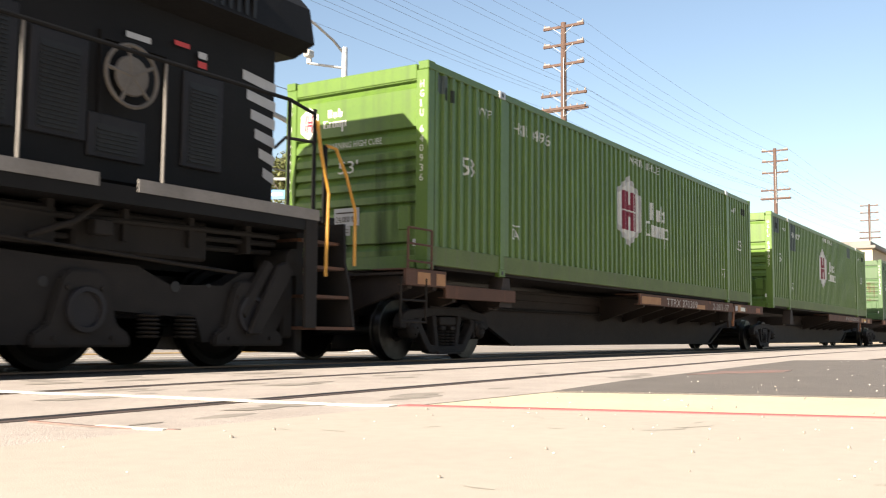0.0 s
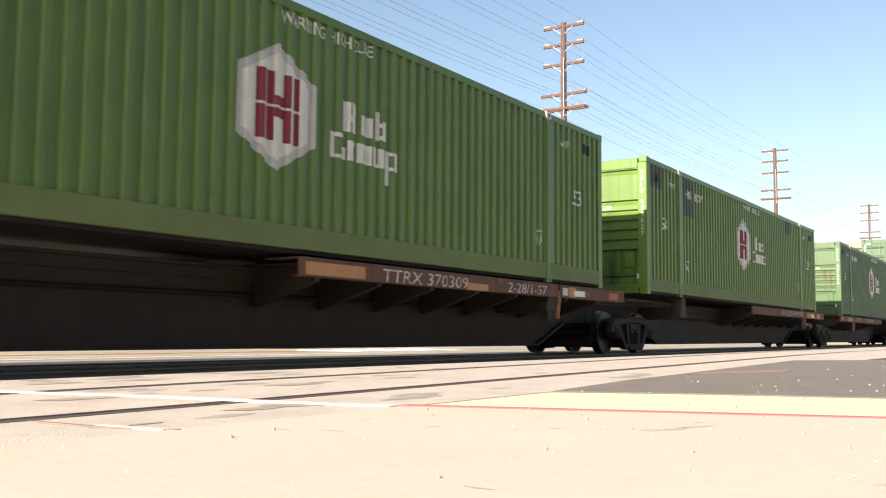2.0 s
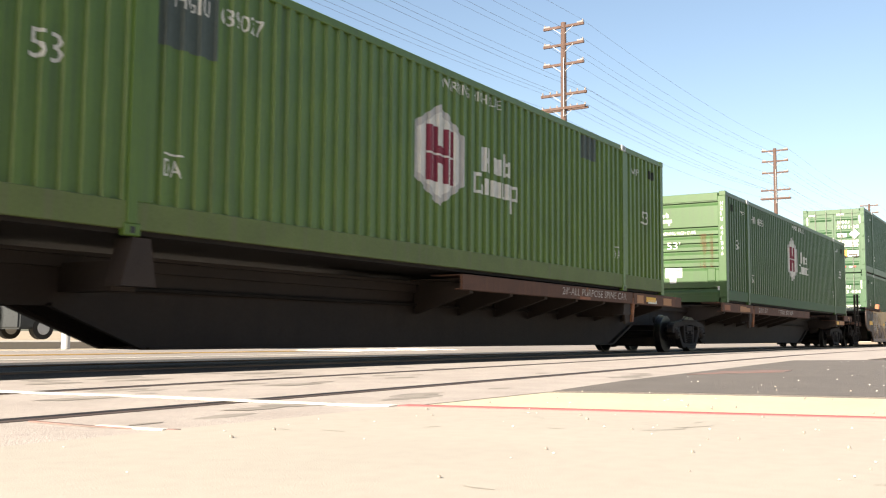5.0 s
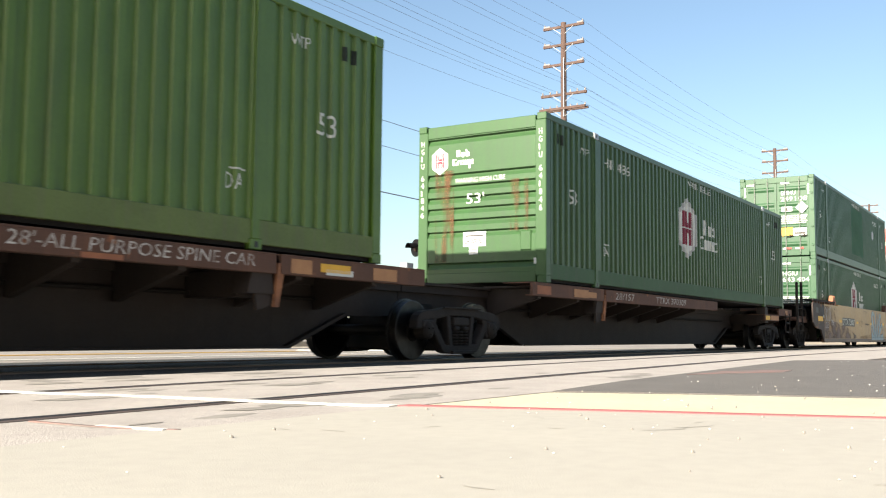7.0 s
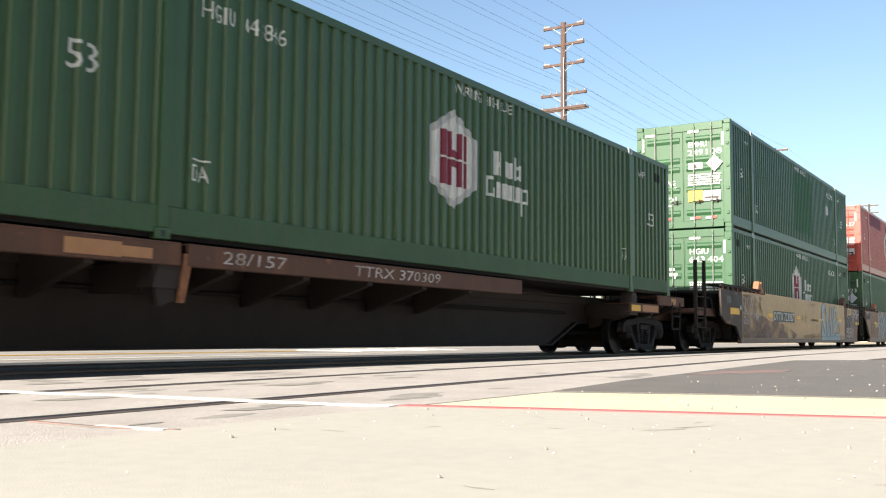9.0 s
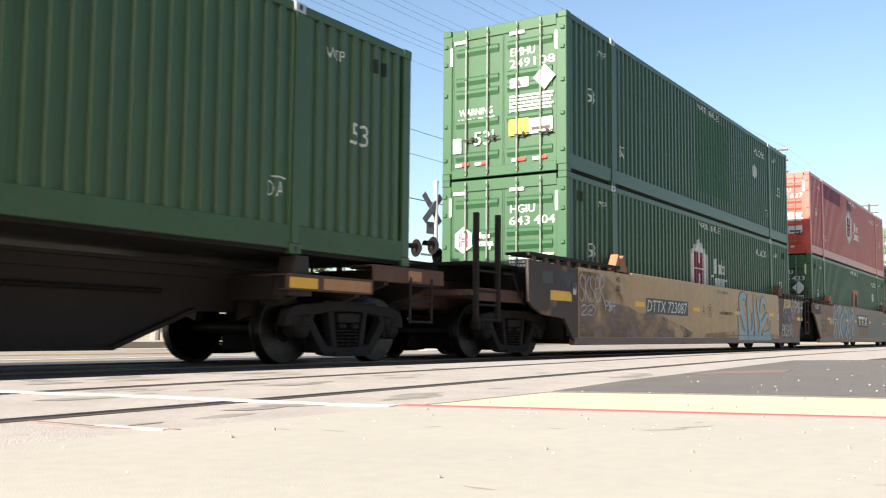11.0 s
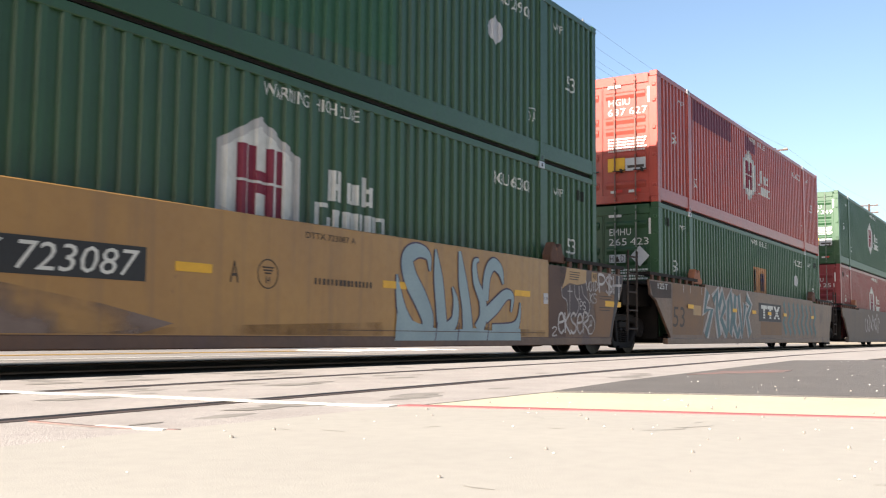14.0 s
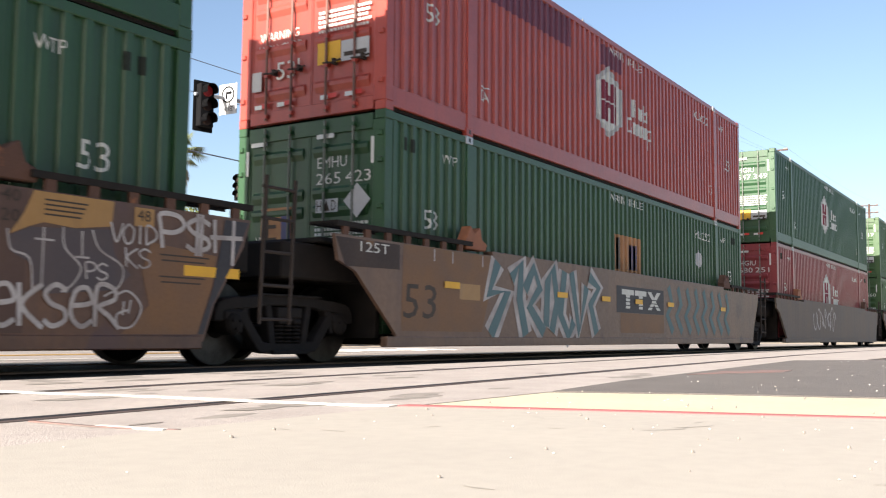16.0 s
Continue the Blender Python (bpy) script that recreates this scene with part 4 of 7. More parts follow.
def well_car(x0, paint, label, first, endpaint, nosepaint):
    c = thing("well_car", (x0, YC, 0), label, "freight car", "well cars")
    e = x0 + L
    front = [(x0 - 1.94, 1.53), (x0 - 1.92, .88), (x0 - 1.76, .79), (x0 - 1.43, .69), (x0 - .66, .64), (x0 - .28, .27)] if first else \
            [(x0 - 1.3, 1.5), (x0 - 1.22, 1.2), (x0 - .9, 1.09), (x0 - .1, .38), (x0 - .03, .27)]
    rear = [(e + .02, .27), (e + .15, .63), (e + .52, 1.21), (e + .62, 1.5)]
    cut_a, cut_b = x0 + (-.12 if first else 2.5), e - 2.52
    for s in (-1, 1):
        ya, yb = sorted((YC + s * (YC - YW), YC + s * (YC - YW - .05)))
        bm = bmesh.new()
        extrude(bm, [(cut_a, .27), (cut_b, .27), (cut_b, 1.53), (cut_a, 1.53)], ya, yb)
        part("side_sheet", bm, paint, c)
        bm = bmesh.new()
        extrude(bm, front + [(cut_a, .27), (cut_a, 1.5)], ya, yb)
        part("end_sheet", bm, nosepaint, c)
        bm = bmesh.new()
        extrude(bm, [(cut_b, 1.5), (cut_b, .27)] + rear, ya, yb)
        part("end_sheet", bm, endpaint, c)
        yo = YC + s * (YC - YW)
        part("top_chord", boxes((x0 + 2.3, cut_b, *sorted((yo - s * .002, yo - s * .16)), 1.48, 1.57), bevel=.01), paint, c)
        part("bottom_chord", boxes((x0 - .28, e + .0, *sorted((yo + s * .012, yo - s * .1)), .2, .33), bevel=.012), endpaint, c)
        guide(c, x0 + 1.93, 1.56, s); guide(c, e - 2.05, 1.56, s, RUST)
        # walkway gratings on short posts over the ends
        for xa, xb in ((x0 - 1.9 if first else x0 - 1.25, x0 + 1.75), (e - 1.85, e + .65)):
            bm = boxes((xa, xb, *sorted((yo, yo - s * .06)), 1.6, 1.66))
            k = xa
            while k < xb:
                box(bm, k, k + .02, *sorted((yo - s * .06, yo - s * .4)), 1.635, 1.66); k += .09
            box(bm, xa, xb, *sorted((yo - s * .4, yo - s * .43)), 1.62, 1.66)
            w = part("walkway", bm, STEEL, c)
            k = xa + .12
            while k < xb - .1:
                part("walkway_post", boxes((k, k + .1, *sorted((yo - s * .005, yo - s * .05)), 1.485, 1.6)), RUST, w); k += .42
    part("well_floor", boxes(*[(x, x + .4, D - .02, DF + .02, .22, ZL - .005) for x in (x0 + .1, x0 + 2.0, x0 + 5, x0 + 8, x0 + 11, x0 + 13.9, e - .5)]), STEEL, c)
    part("end_bulkhead", boxes((x0 - .16, x0 - .06, D, DF, .3, 1.55), (x0 - 1.25, x0 - .16, YC - .35, YC + .35, .86, 1.3), (x0 - 1.2, x0 - .16, D, DF, 1.42, 1.48), bevel=.01), STEEL, c)
    part("end_bulkhead", boxes((e + .06, e + .16, D, DF, .3, 1.55), (e + .16, e + 1.2, YC - .35, YC + .35, .95, 1.3), (e + .16, e + .6, D, DF, 1.42, 1.48), bevel=.01), STEEL, c)
    part("end_frame", boxes((x0 - 1.75, x0 - .17, D + .12, DF - .12, .98, 1.4), bevel=.02), STEEL, c)
    part("end_frame", boxes((e + .17, e + 1.0, D + .12, DF - .12, 1.0, 1.4), bevel=.02), STEEL, c)
    # ladder at the rear corner
    bm = bmesh.new()
    for x in (e + .75, e + 1.2): rod(bm, (x, YW - .02, .45), (x + .06, YW - .02, 2.0), .022)
    for z in (.5, .85, 1.2, 1.55, 1.88): rod(bm, (e + .76, YW - .02, z), (e + 1.25, YW - .02, z), .018)
    part("ladder", bm, BEAM, c)
    TRAIN.append((c, Vector((x0, YC, 0))))
    return c

w1 = well_car(XD, OCHRE, "mustard yellow well car with rusted ends and graffiti", True, OCHRE_OLD, ENDBROWN)
truck(w1, 69.4); truck(w1, 88.83, .46)
# end platform, posts, coupler
part("end_platform", boxes((67.7, 69.3, YC - 1.3, YC + 1.3, .93, 1.02), (67.8, 69.25, YC - 1.32, YC - 1.26, .86, 1.05), (67.4, 69.3, YC - .4, YC + .4, .75, 1.3), bevel=.01), RUST, w1)
for x, zt in ((67.78, 2.15), (68.42, 2.18)):
    part("end_post", boxes((x - .035, x + .035, YC - 1.36, YC - 1.28, .55, zt), bevel=.008), STEEL, w1)
    part("end_post", boxes((x - .035, x + .035, YC + 1.2, YC + 1.28, .95, zt), bevel=.008), STEEL, w1)
bm = bmesh.new()
for z in (.58, .8, 1.0, 1.3): rod(bm, (67.78, YC - 1.33, z), (68.42, YC - 1.33, z), .018)
pipe(bm, [(68.6, YC - 1.3, 1.3), (68.9, YC - 1.32, 1.3), (69.1, YC - 1.33, 1.0), (69.25, YC - 1.33, .85)], .025)
part("end_railing", bm, STEEL, w1)
part("end_deck", boxes((68.0, 69.3, YC - 1.2, YC + 1.2, 1.4, 1.46), (68.0, 69.2, YC - .5, YC + .5, 1.2, 1.4), bevel=.01), STEEL, w1)
part("coupler", boxes((66.9, 67.5, YC - .13, YC + .13, .72, .96), bevel=.03), STEEL, w1)
part("inspection_port", on_side(flat_shape([quad(69.4, 69.8, 1.2, 1.38)]), YW), BLACKP, w1)
paint_on(w1, "number_panel", [quad(73.94, 76.46, .81, 1.12)], BLACKP, .004, "black number panel")
part("lettering", on_side(word("DTTX 723087", 74.0, .85, 2.36, .235, .22), YW, None, .008), WHITE, w1)
for u, v, w, h in ((73.35, .93, .5, .1), (76.8, .93, .46, .09), (80.05, .92, .5, .09), (83.38, .95, .5, .09), (69.7, .93, .8, .16), (86.79, .89, .72, .1)):
    paint_on(w1, "reflector", [quad(u, u + w, v, v + h)], YELLOW, .005)
part("lettering", on_side(word("A", 77.5, .86, .12, .22), YW), INK, w1)
ring = [(78.04 + .15 * math.cos(k * math.tau / 24), .97 + .15 * math.sin(k * math.tau / 24)) for k in range(25)]
paint_on(w1, "stencil_ring", ribbon(ring, .012), INK)
part("lettering", on_side(word("H", 78.01, .87, .06, .07), YW), INK, w1)
paint_on(w1, "small_print", [quad(77.95 + .02 * k, 78.13 - .02 * k, 1.03 - .03 * k, 1.045 - .03 * k) for k in range(3)], INK)
part("lettering", on_side(word("DTTX 723087 A", 78.62, 1.4, .88, .07), YW), INK, w1)
rnd = random.Random(4)
paint_on(w1, "small_print", [quad(78.78 + k * .072, 78.78 + k * .072 + .03 + rnd.random() * .03, .9, .97) for k in range(15)], INK)
paint_on(w1, "primer_patch", [[(70.8, .34), (76.4, .34), (76.8, .44), (76.0, .6), (75.2, .72), (74.3, .84), (73.6, .8), (73.0, .92), (72.2, .96), (71.4, .94), (70.8, .86)]], GREYFILM, .003, "grey primed patch")
paint_on(w1, "stain_film", [[(70.8, .34), (73.4, .34), (73.0, .8), (72.6, 1.2), (71.9, 1.47), (70.8, 1.47)]], MOTTLE, .0028)
paint_on(w1, "stain_film", [[(75.8, .34), (84.4, .34), (84.4, .44), (80.0, .5), (77.0, .42)]], MOTTLE, .0028)
# light blue graffiti of four fat letters
def brush(pts, widths):
    """A sprayed stroke whose width changes along it."""
    k = smooth([(p[0], p[1]) for p in pts], 5)
    wd = [q[0] for q in smooth([(w, 0) for w in widths], 5)]
    side = []
    for i in range(len(k)):
        a, b = k[max(i - 1, 0)], k[min(i + 1, len(k) - 1)]
        d = math.hypot(b[0] - a[0], b[1] - a[1]) or 1
        nx, nz = -(b[1] - a[1]) / d * wd[i] / 2, (b[0] - a[0]) / d * wd[i] / 2
        side.append(((k[i][0] + nx, k[i][1] + nz), (k[i][0] - nx, k[i][1] - nz)))
    return [[p[0], p[1], q[1], q[0]] for p, q in zip(side, side[1:])]
BLUE = (([(81.07, 1.18), (81.02, 1.38), (80.78, 1.43), (80.56, 1.32), (80.62, 1.08), (80.85, .82), (81.02, .58), (81.02, .4)], (.03, .12, .18, .24, .28, .28, .26, .24)),
        ([(80.33, 1.1), (80.38, .85), (80.46, .62), (80.6, .42)], (.02, .12, .2, .26)),
        ([(81.2, 1.48), (81.27, 1.1), (81.33, .75), (81.38, .4)], (.03, .2, .22, .24)),
        ([(81.62, 1.0), (81.71, .8), (81.68, .55), (81.5, .42)], (.02, .12, .16, .2)),
        ([(81.8, 1.5), (81.88, 1.1), (81.98, .75), (82.03, .4)], (.05, .2, .22, .26)),
        ([(82.32, 1.42), (82.2, 1.36), (82.24, 1.1), (82.42, .85), (82.44, .6), (82.3, .42)], (.03, .1, .14, .18, .2, .22)),
        ([(82.5, .85), (82.55, 1.2), (82.72, 1.38), (82.93, 1.3), (83.02, 1.1)], (.16, .18, .18, .15, .03)),
        ([(82.5, .62), (82.8, .78), (83.1, .95), (83.3, .92), (83.26, .7)], (.2, .22, .16, .1, .03)),
        ([(83.55, .85), (83.5, .6), (83.3, .44), (82.7, .4)], (.02, .1, .2, .22)))
for i, (p, wd) in enumerate(BLUE):
    paint_on(w1, "graffiti_outline", brush(p, [q + .045 for q in wd]), SPRAYPLUM, .004 + .0003 * i)
    paint_on(w1, "graffiti_letter", brush(p, wd), SKYBLUE, .008 + .0003 * i, "pale blue sprayed letter")
paint_on(w1, "graffiti_base", [[(80.3, .28), (83.57, .28), (83.55, .46), (83.2, .44), (82.6, .42), (82.2, .45), (81.6, .42), (81.2, .44), (80.8, .5), (80.34, .62)]], SKYBLUE, .0125, "pale blue sprayed base")
for u in (81.2, 81.75, 82.55): paint_on(w1, "graffiti_outline", brush([(u, .28), (u + .03, .4), (u + .05, .52)], (.02, .02, .02)), SPRAYPLUM, .014)
paint_on(w1, "sheet_seam", [quad(79.0, 84.4, .395, .403)], BROWNBLOCK, .015)
# hand-sprayed tags
STROKES = {"e": [[(.1, .5), (.9, .6), (.7, .95), (.25, .85), (.1, .3), (.5, 0), (.95, .15)]],
           "K": [[(.1, 1), (.18, 0)], [(.95, 1), (.22, .5), (1, -.05)]],
           "S": [[(.9, .85), (.5, 1), (.1, .8), (.3, .55), (.8, .4), (.85, .15), (.4, 0), (.05, .15)]],
           "R": [[(.1, 0), (.15, 1), (.8, .98), (.88, .7), (.25, .5), (.7, .25), (1.1, -.05)]],
           "P": [[(.2, 0), (.12, .6), (.1, 1), (.7, 1), (.92, .72), (.6, .5), (.2, .48)]],
           "$": [[(.9, .85), (.5, 1), (.1, .8), (.3, .55), (.8, .4), (.85, .15), (.4, 0), (.05, .15)], [(.45, 1.15), (.42, -.15)], [(.6, 1.15), (.57, -.15)]],
           "H": [[(.1, 1.05), (.15, 0)], [(.85, 1.1), (.82, -.35)], [(-.05, .48), (1.2, .55)]],
           "V": [[(0, 1), (.5, 0), (1, 1)]], "O": [[(.5, 1), (.05, .6), (.3, 0), (.8, .1), (.95, .7), (.5, 1)]],
           "I": [[(.5, 1), (.5, 0)]], "D": [[(.1, 0), (.1, 1), (.8, .85), (.95, .4), (.1, 0)]],
           "2": [[(.1, .8), (.5, 1), (.85, .75), (.1, 0), (.95, .05)]], "?": [[(.0, .9), (.5, 1.05), (1, .6), (.7, .05), (.2, .0), (.1, .35), (.5, .5)], [(.35, .75), (.3, .35)], [(.6, .8), (.52, .4)]]}
def tag_word(car, text, u, v, w, h, thick, paint, off=.0095):
    k = w / len(text)
    for i, ch in enumerate(text):
        for j, line in enumerate(STROKES[ch]):
            pts = [(u + (i - .02 + a * 1.04) * k, v + b * h) for a, b in line]
            part("spray_line", on_side(flat_shape(ribbon(smooth(pts, 5) if len(pts) > 2 else pts, thick)), YW, None, off + .0004 * (2 * i + j)), paint, car)
WORNOCHRE = mat("worn_ochre_paint", (0.19, 0.095, 0.038), 0.6, col2=(0.15, 0.085, 0.05), amount=0.8, scale=2.5)
PLUMGREY = mat("plum_grey_buffed_paint", (0.07, 0.06, 0.068), 0.7, col2=(0.1, 0.075, 0.07), scale=3)
paint_on(w1, "brown_block", [quad(84.525, 85.15, .34, 1.49)], BROWNBLOCK, .0035)
paint_on(w1, "ochre_flag", [[(85.2, 1.49), (85.98, 1.49), (85.96, 1.27), (85.6, 1.22), (85.3, 1.24), (85.18, 1.2), (85.0, 1.12), (85.12, 1.3)]], OCHRE, .0045)
paint_on(w1, "ochre_flag", [[(86.4, 1.17), (87.2, 1.1), (87.15, .8), (86.98, .34), (86.1, .34), (86.4, .6), (86.3, .9)]], WORNOCHRE, .0045)
paint_on(w1, "ochre_flag", [quad(86.2, 86.42, 1.3, 1.47)], OCHRE, .0045)
paint_on(w1, "dark_shape", [[(84.98, 1.1), (85.18, 1.19), (85.95, 1.24), (86.0, 1.02), (86.18, .86), (86.02, .72), (85.35, .66), (85.22, .74), (85.2, .9), (85.02, .98)]], PLUMGREY, .006, "plum grey buffed shape")
tag_on(w1, [[(84.98, 1.16), (85.02, 1.0), (85.18, .94), (85.22, .7)], [(85.3, 1.2), (85.3, .72)], [(85.22, 1.1), (85.4, 1.1)], [(85.48, 1.22), (85.5, 1.05), (85.66, .9), (85.6, .76), (85.48, .68)], [(85.66, 1.2), (85.67, .98)], [(85.6, .98), (85.74, .98)], [(85.76, 1.22), (85.84, 1.06), (86.08, .93), (86.06, .76), (85.9, .66)]], .018, SPRAYWHITE, .008)
# darker slanted corner at the rear of the end sheet
paint_on(w1, "dark_shape", [[(87.3, 1.47), (87.62, 1.47), (87.48, 1.15), (87.15, .6), (87.06, .34), (86.98, .34), (87.16, .78)]], SPRAYDARK, .0052, "dark rear corner of the end sheet")
tag_word(w1, "eKSeR", 84.84, .4, 1.2, .34, .042, SPRAYWHITE)
tag_word(w1, "2", 84.62, .36, .2, .14, .025, SPRAYWHITE); tag_word(w1, "?", 86.02, .4, .28, .3, .02, SPRAYWHITE)
tag_word(w1, "VOID", 85.95, 1.14, .5, .17, .02, SPRAYWHITE); tag_word(w1, "KS", 86.1, .93, .3, .17, .018, SPRAYWHITE)
tag_word(w1, "P$H", 86.46, 1.13, 1.0, .31, .045, SPRAYWHITE); tag_word(w1, "PS", 85.7, .8, .24, .14, .018, SPRAYWHITE)
tag_word(w1, "SKSeR", 70.8, .95, 1.05, .46, .034, SPRAYWHITE); tag_word(w1, "P$H", 71.88, .82, .44, .17, .025, SPRAYWHITE)
tag_word(w1, "2?", 70.85, .72, .6, .17, .025, SPRAYWHITE)
tag_on(w1, scrawl(25, 69.95, 70.62, 1.1, 1.44, 7), .06, SPRAYDARK, .005)
paint_on(w1, "small_print", [quad(86.5 + .02 * (k % 2), 87.1 - .05 * (k % 3), 1.06 - .05 * k, 1.075 - .05 * k) for k in (0, 1, 4, 5)], INK, .006)
part("capacity_ring", on_side(flat_shape([quad(84.34, 84.5, .86, 1.03)]), YW, None, .004), SIGNWHITE, w1)
part("lettering", on_side(word("110", 84.365, .92, .11, .05), YW, None, .007), INK, w1)
for text, u, v, w, h in (("40", 84.92, 1.38, .16, .1), ("20", 84.92, 1.22, .16, .1), ("48", 86.23, 1.35, .15, .1), ("40", 72.42, 1.35, .2, .11), ("20", 72.42, 1.19, .2, .11)):
    part("lettering", on_side(word(text, u, v, w, h), YW, None, .008), INK, w1)
paint_on(w1, "small_print", [quad(85.3, 85.65 + .02 * k, 1.3 + .04 * k, 1.315 + .04 * k) for k in range(4)], INK, .006)
paint_on(w1, "stencil_notice", [quad(70.55, 70.68, 1.05, 1.24)], SIGNWHITE, .006)

w2 = well_car(XE, WELLBROWN, "rust stained well car covered in teal graffiti", False, WELLBROWN, WELLBROWN)
truck(w2, 108.6, .46)
part("lettering", on_side(word("125T", 89.48, 1.33, .58, .12), YW), WHITE, w2)
part("lettering", on_side(word("53", 90.38, .56, .74, .44, .1), YW), INK, w2)
for i in range(7):
    u = 92.85 + i * .52
    z = ([(u - .1, 1.42), (u - .35, .95), (u + .2, 1.0), (u - .3, .36)], [(u - .2, 1.2), (u + .1, 1.45), (u + .05, .9), (u + .25, .36)], [(u - .3, 1.05), (u, 1.4), (u + .2, 1.1), (u - .15, .8), (u + .35, .4)], [(u - .1, .5), (u - .05, 1.2), (u + .15, 1.45), (u + .3, .9), (u + .1, .42)], [(u + .05, 1.42), (u - .1, .7), (u + .2, .36), (u + .4, .6)], [(u - .2, 1.42), (u + .1, .4), (u + .4, 1.2)], [(u, 1.38), (u + .4, 1.2), (u + .05, .9), (u + .3, .4)])[i]
    paint_on(w2, "graffiti_outline", ribbon(z, .42), SPRAYWHITE, .004 + .0005 * i)
    paint_on(w2, "graffiti_letter", ribbon(z, .2), TEAL, .0085 + .0005 * i, "teal sprayed letter")
paint_on(w2, "end_panel", [[(89.02, 1.47), (90.28, 1.47), (90.28, 1.16), (89.2, 1.14)]], ENDBROWN, .003, "dark brown end panel")
paint_on(w2, "logo_panel", [quad(97.2, 99.7, .8, 1.3)], SPRAYDARK, .003)
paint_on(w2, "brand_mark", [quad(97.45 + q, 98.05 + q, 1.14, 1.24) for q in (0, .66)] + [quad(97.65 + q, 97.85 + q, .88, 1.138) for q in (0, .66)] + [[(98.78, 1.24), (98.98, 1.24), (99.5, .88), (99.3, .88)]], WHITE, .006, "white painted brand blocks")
paint_on(w2, "brand_mark", [[(99.3, 1.24), (99.5, 1.24), (98.98, .88), (98.78, .88)]], WHITE, .0075)
for q in (0.93, 1.0, 1.07): paint_on(w2, "brand_stripe", [quad(97.4, 99.55, q, q + .018)], SPRAYDARK, .009)
paint_on(w2, "ochre_patch", [quad(97.4, 99.7, .42, .79)], WORNOCHRE, .004); paint_on(w2, "ochre_patch", [quad(91.7, 92.25, .84, 1.06)], OCHRE, .004)
paint_on(w2, "ochre_patch", [[(90.36, 1.49), (92.6, 1.49), (92.5, .9), (92.3, .4), (90.33, .4)]], WORNOCHRE, .003)
for u in (91.05, 91.5, 92.3): paint_on(w2, "chalk_mark", [quad(u, u + .03, 1.32, 1.48)], SPRAYWHITE, .005)
for i in range(8):
    u = 100.0 + i * .58
    paint_on(w2, "graffiti_letter", ribbon([(u, 1.4), (u + .2, 1.05), (u - .1, .8), (u + .25, .45)], .2), TEAL, .004 + .0005 * i, "teal sprayed letter")
for u in (91.3, 94.7, 96.5, 98.1, 99.9, 103.6): paint_on(w2, "reflector", [quad(u, u + .38, .98, 1.07)], YELLOW, .02)
w3 = well_car(XF, GREYWELL, "grey brown weathered well car with faint graffiti", False, GREYWELL, GREYWELL)
truck(w3, 128.4, .46)
tag_on(w3, scrawl(41, 114.0, 117.5, .5, 1.4, 8), .07, SPRAYWHITE)
w4 = well_car(XG, OCHRE_OLD, "distant well car under light green containers", False, GREYWELL, GREYWELL)
truck(w4, 148.2, .46)

